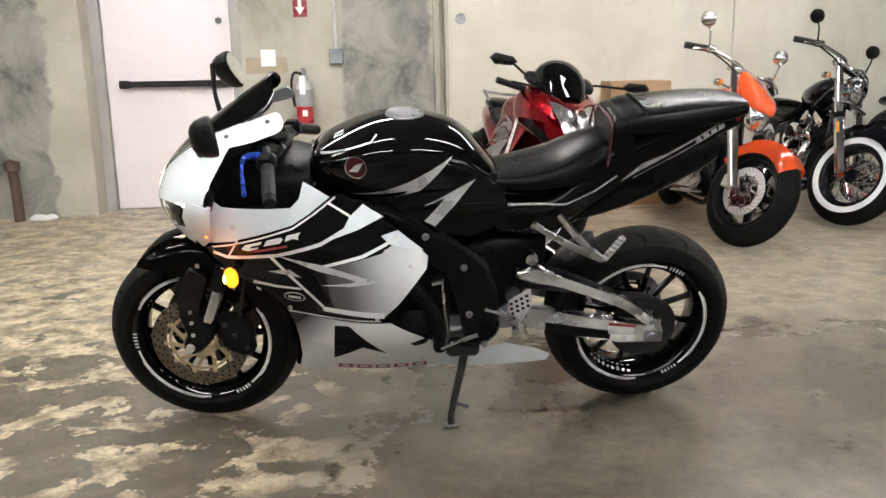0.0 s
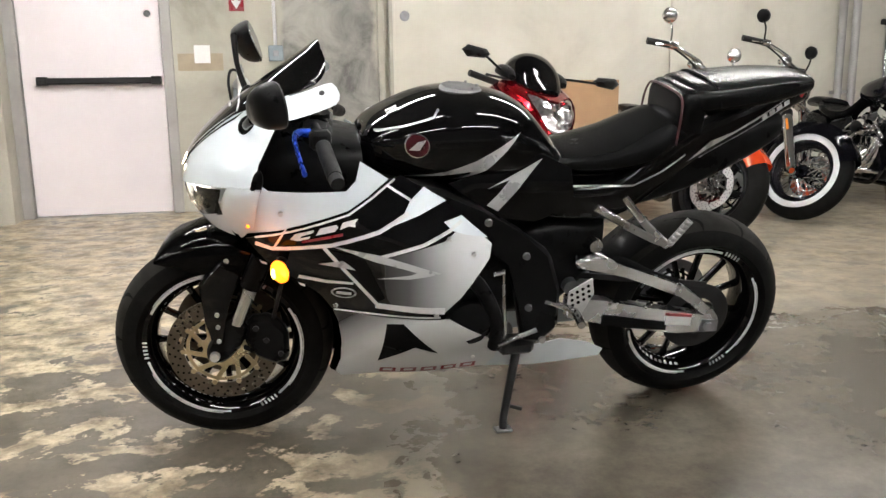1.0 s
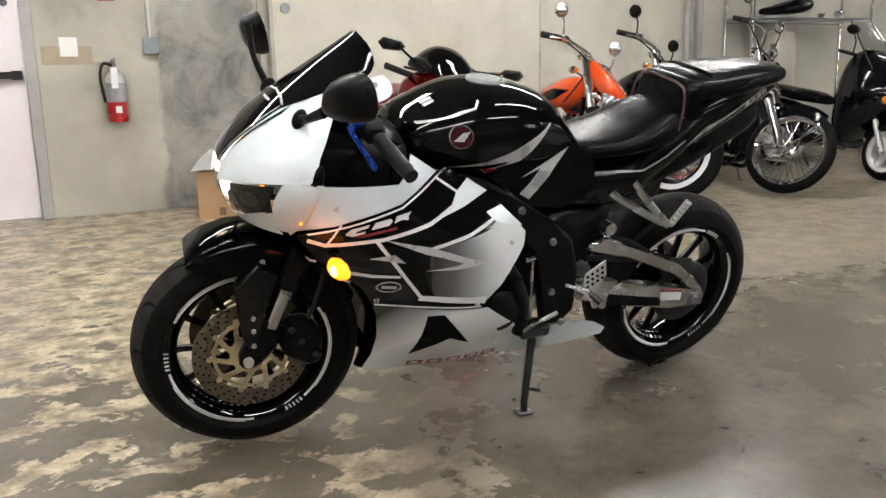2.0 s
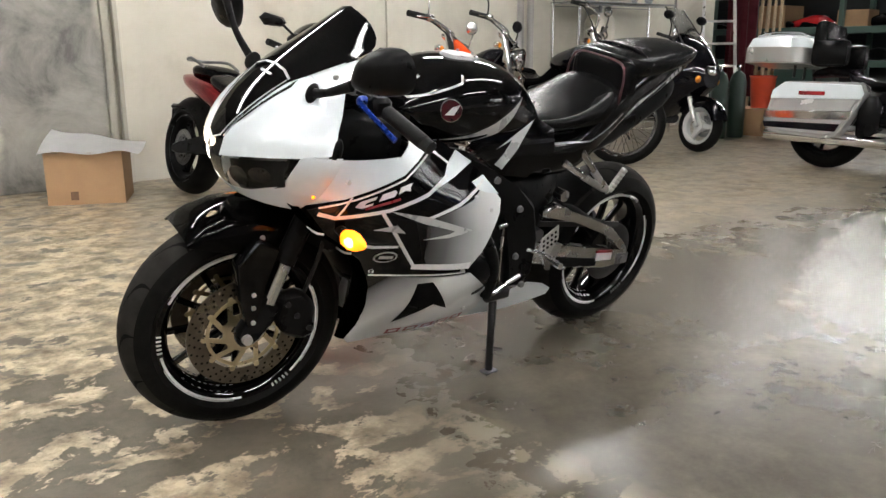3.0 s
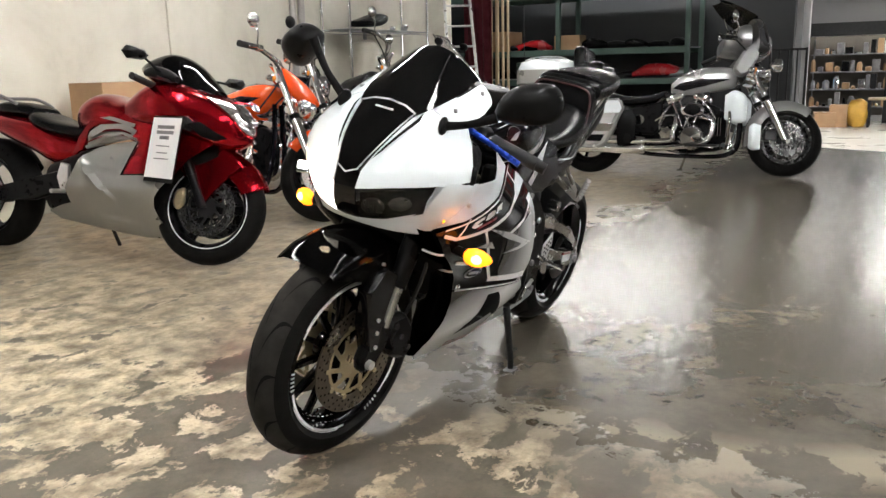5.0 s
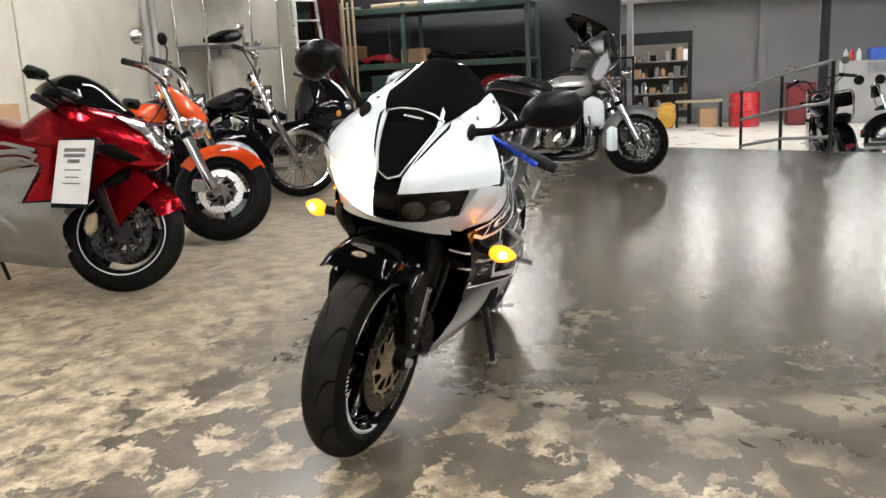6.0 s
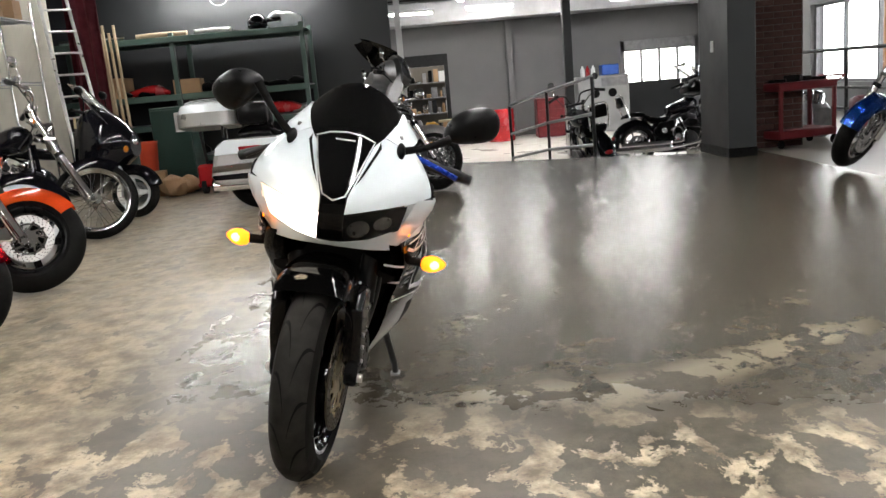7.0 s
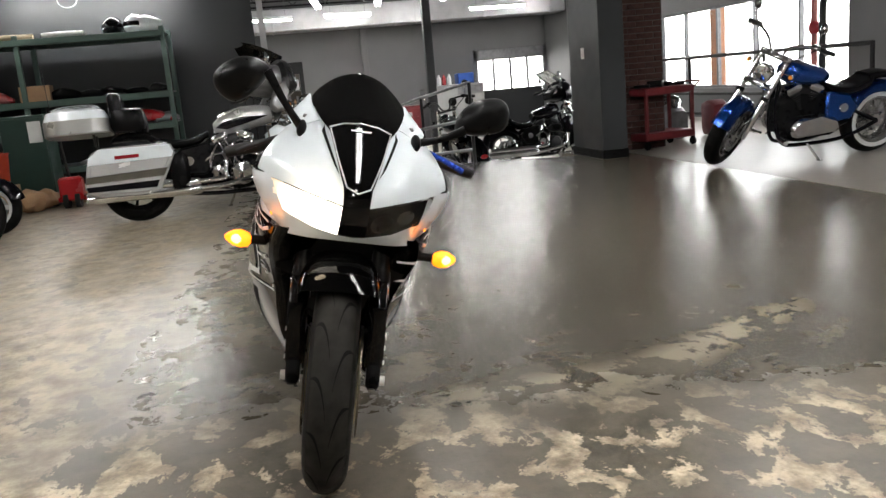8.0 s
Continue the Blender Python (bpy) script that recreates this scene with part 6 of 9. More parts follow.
        part("cover_badge", bm, CHROME, sc_)
    bm = bm_new()
    add_loft(bm, [(L * .36, .56, .05, .06, .08), (L * .44, .62, .07, .06, .10), (L * .56, .66, .06, .05, .10), (L * .62, .68, .04, .03, .05)], 3, 14, 3)
    part("intake_manifold", bm, BLACKMETAL, bike)
    for k in (1, -1):
        bm = bm_new()
        add_tube(bm, [(ex + k * .16, -.12, .30), (ex + k * .22, -.145, .41), (ex + k * .18, -.12, .53)], .013, 8)
        part("oil_line", bm, CHROME, bike)
    bm = bm_new()
    add_lathe(bm, [(.0, -.19), (.05, -.188), (.065, -.17), (.065, -.10), (.0, -.10)], 22, Matrix.Translation((ex - .16, 0, .36)), "y", False)
    part("gear_case", bm, CHROME, bike)
    if pipes:
        for k, (zz, yy) in enumerate(((.235, -.215), (.30, -.20))):
            bm = bm_new()
            x0 = ex + (.13 if k == 0 else -.10)
            add_tube(bm, [(x0, -.10, .52), (x0 + (.10 if k == 0 else .02), -.17, .46), (x0 + (.05 if k == 0 else 0), yy, zz + .06), (ex - .12, yy, zz), (L * .30, yy, zz - .01)], .024, 12, 6)
            xp = part("exhaust_pipe", bm, CHROME, bike)
            bm = bm_new()
            add_tube(bm, [(L * .32, yy, zz - .01), (L * .28, yy, zz - .01), (-.15, yy, zz), (-.42 + k * .1, yy, zz + .005)], [.03, .048, .048, .044], 16, 4)
            part("muffler", bm, CHROME, xp)
    for s in (1, -1):
        bm = bm_new()
        add_tube(bm, [(ex + .28, s * .14, .25), (ex + .32, s * .30, .25)], .012, 8, curve=False)
        add_tube(bm, [(ex + .30, s * .22, .255), (ex + .34, s * .36, .26)], .02, 10, curve=False)
        part("foot_peg", bm, CHROME, bike)
    bm = bm_new()
    add_tube(bm, [(ex - .02, .14, .18), (ex - .08, .25, .045)], .011, 8, curve=False)
    add_box(bm, (ex - .11, .235, .035), (ex - .06, .275, .048), .004)
    part("side_stand", bm, engine, bike)
    # small engine fittings on the right side: bolts, rods and hoses
    for k in range(14):
        a = k * 2 * math.pi / 14
        for cx, cz, rr, yy in ((ex + .05, .33, .098, -.192), (ex - .16, .36, .055, -.186)):
            if rr > .06 or k % 2:
                bm = bm_new()
                add_cyl(bm, (cx + rr * math.cos(a), yy + .012, cz + rr * math.sin(a)), (cx + rr * math.cos(a), yy - .006, cz + rr * math.sin(a)), .0075, .006, 8)
                part("cover_bolt", bm, CHROME, bike)
    for x0, z0, x1, z1, r in ((ex - .30, .30, ex + .24, .24, .009), (ex - .28, .46, ex - .10, .52, .011), (ex + .10, .50, ex + .25, .44, .012), (ex - .33, .24, ex - .05, .20, .012), (ex + .14, .62, ex + .24, .50, .009), (ex - .14, .60, ex - .24, .42, .010)):
        bm = bm_new()
        add_tube(bm, [(x0, -.13, z0), ((x0 + x1) / 2, -.165, (z0 + z1) / 2 + .02), (x1, -.13, z1)], r, 8)
        part("engine_rod", bm, CHROME, bike)
    if bags:
        # dark lower engine mass, footboards and oil cooler of the tourer
        bm = bm_new()
        add_loft(bm, [(ex - .02, .33, .12, .14, .13), (ex + .12, .34, .13, .17, .14), (ex + .24, .36, .11, .20, .15), (ex + .33, .38, .07, .19, .14)], 3.2, 20, 3)
        part("frame_shroud", bm, SATINBLACK, bike)
        for k in range(5):
            bm = bm_new()
            add_box(bm, (ex + .20 + k * .022, -.145, .34), (ex + .207 + k * .022, -.10, .50), .002)
            part("cooler_fin", bm, CHROME, bike)
        for s in (1, -1):
            bm = bm_new()
            add_box(bm, (ex + .02, s * .27 - .06, .245), (ex + .30, s * .27 + .06, .268), .009)
            fb = part("footboard", bm, BLACKMETAL, bike)
            bm = bm_new()
            add_tube(bm, [(ex + .10, s * .14, .25), (ex + .10, s * .22, .245)], .012, 8, curve=False)
            part("footboard_bracket", bm, CHROME, fb)
            bm = bm_new()
            add_tube(bm, [(head.x - .10, s * .05, .70), (head.x - .09, s * .22, .60), (head.x - .08, s * .33, .46), (head.x - .10, s * .24, .30), (head.x - .13, s * .07, .24)], .015, 10, 6)
            part("highway_bar", bm, CHROME, bike)
        for s in (1, -1):
            bm = bm_new()
            y0, y1 = s * .17, s * .34
            rings = []
            for q, sc_ in ((0, .96), (.15, 1.0), (.85, 1.0), (1.0, .93)):
                y = y0 + (y1 - y0) * q
                pts = [(.32, .66), (.36, .57), (.20, .25), (.10, .22), (-.32, .24), (-.42, .30), (-.36, .60), (-.26, .66)]
                cx, cz = -.02, .45
                rings.append([V((cx + (x - cx) * sc_, y, cz + (zz - cz) * sc_)) for x, zz in pts])
            skin(bm, rings)
            es = [e for e in bm.edges]
            bmesh.ops.bevel(bm, geom=es, offset=.02, segments=2, affect="EDGES")
            bg = part("saddlebag", bm, BRIGHTSILVER, bike, "two-tone silver hard saddlebag")
            bm = bm_new()
            plate(bm, [(.315, .635), (.345, .57), (.325, .53), (-.362, .515), (-.352, .58), (-.26, .648)], s * .335, s * .346, .004)
            part("bag_lid", bm, WHITEPAINT, bg, "white bag lid")
            bm = bm_new()
            plate(bm, [(.28, .44), (.245, .37), (-.40, .36), (-.392, .42)], s * .338, s * .347, .004)
            part("chrome_band", bm, CHROME, bg)
            bm = bm_new()
            plate(bm, [(.20, .34), (.17, .28), (-.385, .29), (-.40, .335)], s * .338, s * .345, .003)
            part("lower_panel", bm, BLACKPAINT, bg)
            bm = bm_new()
            add_box(bm, (-.14, s * .345 - .008, .55), (.06, s * .345 + .006, .58), .004)
            part("reflector", bm, REDLENS, bg)
            bm = bm_new()
            add_loft(bm, [(.30, .38, .02, .10, .12), (.34, .40, .03, .15, .16), (.42, .42, .03, .14, .15), (.46, .42, .015, .08, .1)], 3, 14, 3)
            bmesh.ops.translate(bm, verts=bm.verts[:], vec=(0, s * .27, 0))
            part("tool_pouch", bm, VINYL, bike)
        bm = bm_new()
        rings = []
        for zz, sc_ in ((.80, .90), (.83, 1.0), (.93, 1.0), (1.0, .90), (1.03, .70)):
            rings.append([V((-.42 + .27 * sc_ * math.copysign(abs(math.cos(e)) ** .45, math.cos(e)), .28 * sc_ * math.copysign(abs(math.sin(e)) ** .45, math.sin(e)), zz)) for e in [i * math.pi / 16 for i in range(32)]])
        skin(bm, rings)
        bx = part("tour_box", bm, WHITEPAINT, bike, "white hard luggage box")
        bm = bm_new()
        rings = []
        for zz in (.805, .925):
            rings.append([V((-.42 + .274 * math.copysign(abs(math.cos(e)) ** .45, math.cos(e)), .284 * math.copysign(abs(math.sin(e)) ** .45, math.sin(e)), zz)) for e in [i * math.pi / 16 for i in range(32)]])
        skin(bm, rings)
        part("box_base", bm, SILVERPAINT, bx)
        bm = bm_new()
        for y in (-.15, -.05, .05, .15):
            add_tube(bm, [(-.62, y, 1.03), (-.5, y, 1.055), (-.3, y, 1.055), (-.22, y, 1.035)], .007, 6)
        add_tube(bm, [(-.55, -.2, 1.05), (-.55, .2, 1.05)], .007, 6, curve=False)
        part("luggage_rack", bm, CHROME, bx)
        bm = bm_new()
        add_box(bm, (-.695, -.09, .86), (-.69, .09, .90), .003)
        part("box_lamp", bm, REDLENS, bx)
        bm = bm_new()
        add_box(bm, (-.15, -.22, .80), (-.03, .22, 1.14), .05, None, 2)
        for s in (1, -1):
            add_box(bm, (-.14, s * .20 - .055, .78), (.15, s * .20 + .055, .99), .05, None, 2)
        part("backrest", bm, VINYL, bx, "black padded backrest")
        bm = bm_new()
        add_tube(bm, [(-.30, -.1, .70), (-.30, -.1, .81)], .012, 6, curve=False)
        part("box_bracket", bm, BLACKMETAL, bx)
        bm = bm_new()
        add_tube(bm, [(-.30, .1, .70), (-.30, .1, .81)], .012, 6, curve=False)
        part("box_bracket", bm, BLACKMETAL, bx)
        bm = bm_new()
        add_tube(bm, [(-.10, .0, 1.0), (-.12, -.2, 1.1)], .004, 5, curve=False)
        part("antenna_bracket", bm, BLACKMETAL, bx)
        bm = bm_new()
        add_tube(bm, [(-.60, -.22, .95), (-.63, -.22, 1.55)], .0035, 5, curve=False)
        part("antenna", bm, BLACKMETAL, bx)
    if batwing:
        hx = head.x
        zc = ftop + (.07 if wing else .15)
        dp = 1.0 if wing else .6

        def wing_ring(x, w, zt, zb2, lean_=0.0):
            out = []
            for i in range(32):
                e = i * math.pi / 16
                sn = math.sin(e)
                z = zc + (zt if sn > 0 else zb2) * math.copysign(abs(sn) ** .8, sn)
                out.append(V((x - lean_ * (z - zc), w * math.copysign(abs(math.cos(e)) ** .65, math.cos(e)) * (1 + .12 * max(0, -sn)), z)))
            return out

        bm = bm_new()
        skin(bm, [wing_ring(hx + x_ * dp + (0 if wing else .05), w_, t_, b_, l_) for x_, w_, t_, b_, l_ in ((-.03, .26, .165, .12, 0), (-.045, .285, .185, .135, .12), (.03, .28, .19, .14, .15), (.10, .25, .175, .13, .2), (.15, .17, .12, .10, .2), (.168, .08, .06, .06, .1))])
        fw = fp("batwing_fairing", bm, wing or surf("dark_silver_metallic", (.075, .075, .08), (.06, .06, .064), 4, .25, .5, bump=0.0, coat=.6), bike, "black handlebar fairing" if wing else "silver handlebar fairing")
        bm = bm_new()
        add_loft(bm, [(hx - .22, zc - .03, .15, .05, .05), (hx - .17, zc - .02, .20, .09, .07), (hx - .08, zc, .23, .13, .10), (hx - .02, zc, .24, .14, .11)], 3, 24, 3)
        da = fp("dash_panel", bm, STEEL if not wing else BLACKPLASTIC, fw)
        for y, z, r in ((-.07, .06, .04), (.07, .06, .04), (-.16, .02, .05), (.16, .02, .05), (0, -.02, .03)):
            bm = bm_new()
            add_lathe(bm, [(.0, -.004), (r * .85, -.004), (r * .9, -.012), (r, -.010), (r, .02)], 20, Matrix.Translation((hx - .18 + .6 * abs(y) * abs(y), y, zc + z)) @ Matrix.Rotation(radians(25), 4, "Y"), "x", False)
            fp("gauge", bm, CHROME, da)
            bm = bm_new()
            add_cyl(bm, (hx - .187 + .6 * y * y, y, zc + z - .004), (hx - .18 + .6 * y * y, y, zc + z), r * .82, n=18)
            fp("gauge_face", bm, BLACKPLASTIC, da)
        bm = bm_new()
        rows = []
        for j in range(7):
            u = j / 6
            rows.append([V((hx + .06 - .30 * u - .7 * y * y, y * (1 - .25 * u - (0 if wing else .45 * u ** 3)), zc + .165 + .20 * u)) for y in (-.27, -.18, -.09, 0, .09, .18, .27)])
        skin(bm, rows, closed_u=False, cap=False)
        bmesh.ops.solidify(bm, geom=bm.faces[:], thickness=.004)
        ws = fp("windshield", bm, SMOKE if wing else GLOSSBLACK, fw)
        if wing:
            ws.visible_shadow = False
        else:
            # the grey inner cheeks that run down to the tank
            for s in (1, -1):
                bm = bm_new()
                plate(bm, [(hx - .15, ftop - .12), (hx - .10, ftop + .0), (hx - .03, ftop + .10), (hx + .04, ftop + .16), (hx + .06, ftop + .02), (hx + .03, ftop - .06), (hx - .03, ftop - .16), (hx - .10, ftop - .18)], s * .12, s * .21, .02)
                fp("inner_cheek", bm, TOURGREY, fw, "silver inner side of the fairing")
            bm = bm_new()
            add_tube(bm, [(hx - .16, 0, zc + .10), (hx - .20, 0, zc + .22)], .004, 6, curve=False)
            fp("screen_stay", bm, CHROME, fw)
        bm = bm_new()
        add_lathe(bm, [(.0, .04), (.06, .035), (.085, .02), (.09, -.06), (.0, -.06)], 28, Matrix.Translation((hx + .165 * dp + (0 if wing else .06), 0, zc - .01)), "x", False)
        fp("headlight", bm, LAMPGLITTER, fw)
        bm = bm_new()
        add_loft(bm, [(hx - .02, ftop - .10, .12, .07, .10), (hx + .07, ftop - .10, .13, .08, .12), (hx + .14, ftop - .12, .10, .05, .08)], 2.6, 20, 3)
        fp("fork_nacelle", bm, CHROME, fw)
        for s in (1, -1):
            bm = bm_new()
            add_lathe(bm, [(.0, .03), (.04, .028), (.055, .015), (.055, -.03), (.03, -.06), (.0, -.06)], 22, Matrix.Translation((hx + .22, s * .17, ftop - .07)), "x", False)
            add_tube(bm, [(hx + .10, s * .08, ftop - .10), (hx + .19, s * .17, ftop - .10)], .012, 8, curve=False)
            fp("spot_lamp", bm, CHROME, fw)
            bm = bm_new()
            add_loft(bm, [(hx - .13, .58, .03, .10, .10), (hx - .06, .585, .06, .135, .135), (hx + .02, .57, .05, .12, .12), (hx + .05, .56, .02, .08, .08)], 3.2, 20, 4)
            bmesh.ops.translate(bm, verts=bm.verts[:], vec=(0, s * .25, 0))
            lw = part("leg_fairing", bm, wing or WHITEPAINT, bike, "" if wing else "white leg fairing")
            bm = bm_new()
            add_loft(bm, [(hx + .07, .33, .02, .09, .09), (hx + .11, .335, .04, .115, .115), (hx + .165, .33, .02, .10, .1)], 3.2, 16, 3)
            bmesh.ops.translate(bm, verts=bm.verts[:], vec=(0, s * .24, 0))
            part("leg_fairing_tip", bm, wing or WHITEPAINT, lw)
            bm = bm_new()
            add_lathe(bm, [(.0, .01), (.04, .008), (.045, 0), (.0, -.005)], 20, Matrix.Translation((hx - .135, s * .25, .58)) @ Matrix.Rotation(radians(180), 4, "Z"), "x", False)
            part("speaker", bm, BLACKPLASTIC, lw)
    if sissy:
        bm = bm_new()
        add_tube(bm, [(-.10, -.12, .72), (-.20, -.12, 1.02), (-.21, 0, 1.06), (-.20, .12, 1.02), (-.10, .12, .72)], .010, 8, 6)
        bk = part("backrest_bar", bm, CHROME, bike)
        bm = bm_new()
        add_box(bm, (-.21, -.11, .88), (-.16, .11, 1.04), .02, None, 2)
        part("backrest_pad", bm, VINYL, bk)
    return bike


cruiser("orange power cruiser with chrome fork and round mirrors", (2.22, 4.60), (2.38, 6.22), 8, paint=ORANGEPAINT, Rf=.315, Wf=.13, wf="cast", nf=5, rimf=SATINBLACK, rimr=SATINBLACK, wr="cast", white=False, rake=32, ftop=1.0,
        bars=(.3, 1.05, .40, .14), fend=(40, 150), fendR=.33, cowl=ORANGEPAINT, lamp=False, discs=(.072, -.072), disc_mat=ALLOY, steer=30, tank_z=.78, seat_z=.64, tank_stripe=BLACKPAINT)
cruiser("black cruiser with whitewall tyres and chrome fork", (3.16, 5.10), (3.33, 6.52), 8, paint=BLACKPAINT, Rf=.325, Wf=.13, white=True, rake=30, ftop=1.02, bars=(.3, 1.08, .40, .16), fend=(25, 150), reflector=True, mirror_mat=BLACKPLASTIC, steer=34, tank_z=.82, tank_stripe=None, rimf=BLACKPAINT)
cruiser("black chopper with a tall wire front wheel", (4.09, 4.94), (4.26, 6.45), 8, paint=BLACKPAINT, Rf=.335, Wf=.09, rbf=.27, wf="wire", nf=40, rake=33, ftop=1.05, bars=(.3, 1.22, .36, .12), fend=(60, 125), discs=(), tank_z=.84, steer=30, fendR=.36)
cruiser("silver and white touring bike with chrome exhaust and hard luggage", (5.39, 2.13), (5.24, 3.79), 7, paint=BRIGHTSILVER, Rf=.31, Wf=.13, wf="cast", nf=9, rimf=DARKSTEEL, wr="cast", rimr=SATINBLACK, rake=27, ftop=.98, bars=(.3, 1.10, .38, .25),
        fend=(52, 192), bags=True, batwing=True, lamp=False, tank_z=.785, seat_z=.66, discs=(.075, -.075), disc_mat=DARKSTEEL, steer=20, tank_stripe=BLACKPAINT, tank_start=.43, tank_up=1.15)
cruiser("blue cruiser with chrome fork and whitewall rear tyre", (4.36, -1.49), (4.32, -2.95), 9, paint=BLUEPAINT, Rf=.32, Wf=.14, white=True, rake=32, ftop=.98, bars=(.3, 1.14, .40, .18), fend=(30, 150), whitef=False, steer=40, tank_z=.78, seat_z=.64)
for fr, re, bat in (((9.55, -0.02), (8.15, -0.12), False), ((9.92, -2.36), (9.68, -0.90), True)):
    cruiser("black touring bike with a handlebar fairing on the lower floor" if bat else "black cruiser with a padded backrest on the lower floor", fr, re, 8, wing=BLACKPAINT, z=LOW, paint=BLACKPAINT, wf="cast", wr="cast", nf=9, ftop=1.02, bars=(.3, 1.18, .38, .2), sissy=True, batwing=bat, lamp=not bat, fend=(20, 150), engine=BLACKMETAL)

# ---- the red and silver sport bike, the black scooter ----
def red_bike():
    M = stood((0.98, 4.43), (0.86, 6.03), 9)
    L = 1.61
    bike = thing("motorcycle", "red and silver sport bike with black screen and paper notice", "motorcycle", "parked motorcycles", M)
    head, axis = V((L - .26, 0, .88)), V((-.42, 0, .91)).normalized()
    turn = Matrix.Translation(head) @ Matrix.Rotation(radians(20), 4, axis) @ Matrix.Translation(-head)

    def fp(name, bm, mat, parent=bike, lb="", sm=40):
        bmesh.ops.transform(bm, matrix=turn, verts=bm.verts[:])
        return part(name, bm, mat, parent, lb, sm)

    wheel(bike, "front_wheel", (L, 0, .30), .30, .12, .2165, n=3, rim=SATINBLACK, m=turn, discs=(.07, -.07), tape=None, carrier=BLACKMETAL, disc_mat=DARKSTEEL, tread=False)
    bm = bm_new()
    for s in (1, -1):
        arc_band(bm, .2115, .217, 0, 6.2832, s * (.12 * .40 + .004), 48)
    bmesh.ops.translate(bm, verts=bm.verts[:], vec=(L, 0, .30))
    fp("rim_stripe", bm, WHITETAPE, sm=0)
    wheel(bike, "rear_wheel", (0, 0, .315), .315, .19, .2165, n=3, rim=SATINBLACK, discs=(-.085,), disc_r=.12, carrier=STEEL, disc_mat=STEEL, tread=False)

    def wid(x, z):
        w = .245 - 1.1 * max(0, .40 - z) ** 1.45 - .30 * max(0, z - .55) - .5 * max(0, x - 1.35) ** 1.4 - .12 * max(0, .95 - x)
        def lim(q):
            return max(0.0, min(1.0, q))
        # the hollow behind the tank, with a hard lower edge and a slanted front edge
        low = z - (.487 - .167 * (x - .96))
        front = (1.205 + .633 * (z - .45)) - x
        w -= .030 * lim(low * 28) * lim(front * 25) * lim((x - .90) * 18) * lim((.66 - z) * 25)
        # the blade that sweeps down and forward from it
        s_ = z - (.525 - .85 * (x - .93))
        if s_ < 0:
            w += .034 * math.exp(s_ / .075) * lim((x - .90) * 14) * lim((1.17 - x) * 9)
        else:
            w -= .016 * math.exp(-s_ / .05) * lim((x - .93) * 12) * lim((1.17 - x) * 9)
        toe = z - (.232 - .10 * (x - .97))
        w += .026 * (math.exp(toe / .05) if toe < 0 else math.exp(-toe / .012)) * lim((x - .93) * 6) * lim((1.28 - x) * 9)
        return w

    def panel(name, poly, mat, off=0.0, lb="", step=.016):
        bm = bm_new()
        add_sheet(bm, poly, lambda x, z: V((x, wid(x, z) + off, z)), step, .004)
        o = part(name, bm, mat, bike, lb, 70)
        share(name, o, bike, FLIP)
        return o

    panel("lower_fairing", [(.92, .56), (1.0, .603), (1.15, .632), (1.26, .64), (1.295, .635), (1.285, .575), (1.215, .462), (1.35, .468), (1.50, .445), (1.455, .40), (1.415, .35), (1.398, .30), (1.400, .24), (1.425, .18), (1.465, .13), (1.25, .13), (1.11, .145), (.82, .18), (.62, .20), (.55, .245), (.70, .285), (.79, .30), (.78, .38), (.84, .46)], SILVERPAINT, 0, "silver lower fairing")
    panel("middle_fairing", [(1.29, .64), (1.24, .645), (1.28, .70), (1.20, .745), (1.0, .735), (.93, .70), (.91, .59), (.84, .56), (.86, .66), (.92, .75), (1.20, .80), (1.40, .80), (1.60, .72), (1.70, .64), (1.60, .56), (1.51, .45), (1.35, .474), (1.31, .465), (1.225, .465)], REDMETAL, -.004, "red middle fairing")
    panel("side_swoosh", [(.935, .69), (1.0, .728), (1.18, .735), (1.27, .695), (1.24, .65), (1.05, .625), (.925, .595)], SILVERPAINT, -.010, "grey inset panel")
    bm = bm_new()
    add_tube(bm, [(x, wid(x, z) + .001, z) for x, z in ((1.295, .635), (1.285, .575), (1.215, .463), (1.35, .469), (1.50, .446))], .0045, 6, curve=False)
    o = part("panel_gap", bm, HOLESHADE, bike)
    share("panel_gap", o, bike, FLIP)
    bm = bm_new()
    add_tube(bm, [(x, wid(x, z) + .001, z) for x, z in ((.93, .655), (1.03, .69), (1.15, .70), (1.24, .68))], .005, 6)
    add_tube(bm, [(x, wid(x, z) + .001, z) for x, z in ((.93, .63), (1.05, .665), (1.16, .675), (1.25, .655))], .003, 6)
    o = part("side_stripe", bm, REDMETAL, bike)
    for pts, wd in (([(.93, .605), (1.07, .662), (1.19, .682), (1.29, .648)], .014), ([(.95, .655), (1.07, .715), (1.17, .715), (1.275, .69)], .020), ([(1.0, .775), (1.10, .757), (1.26, .722)], .018)):
        panel("silver_arc", ribbon(pts, wd), SILVERPAINT, .006)
    bm = bm_new()
    add_cyl(bm, (1.12, wid(1.12, .55) - .002, .55), (1.12, wid(1.12, .55) + .005, .55), .009, n=10)
    q = part("fairing_bolt", bm, STEEL, bike)
    share("fairing_bolt", q, bike, FLIP)
    share("side_stripe", o, bike, FLIP)

    cowl = [(1.16, .82, .17, .05, .12), (1.30, .84, .215, .115, .15), (1.42, .84, .225, .135, .17), (1.55, .82, .205, .12, .165), (1.66, .79, .165, .105, .165), (1.76, .755, .120, .09, .14), (1.82, .73, .078, .065, .10), (1.855, .70, .030, .03, .05)]
    bm = bm_new()
    add_loft(bm, cowl, 2.7, 36, 6)
    nz = part("upper_cowl", bm, REDMETAL, bike, "red upper cowl")
    cside = loft_side(cowl, 2.7)

    def nose_at(y, z, off):
        best = 1.5
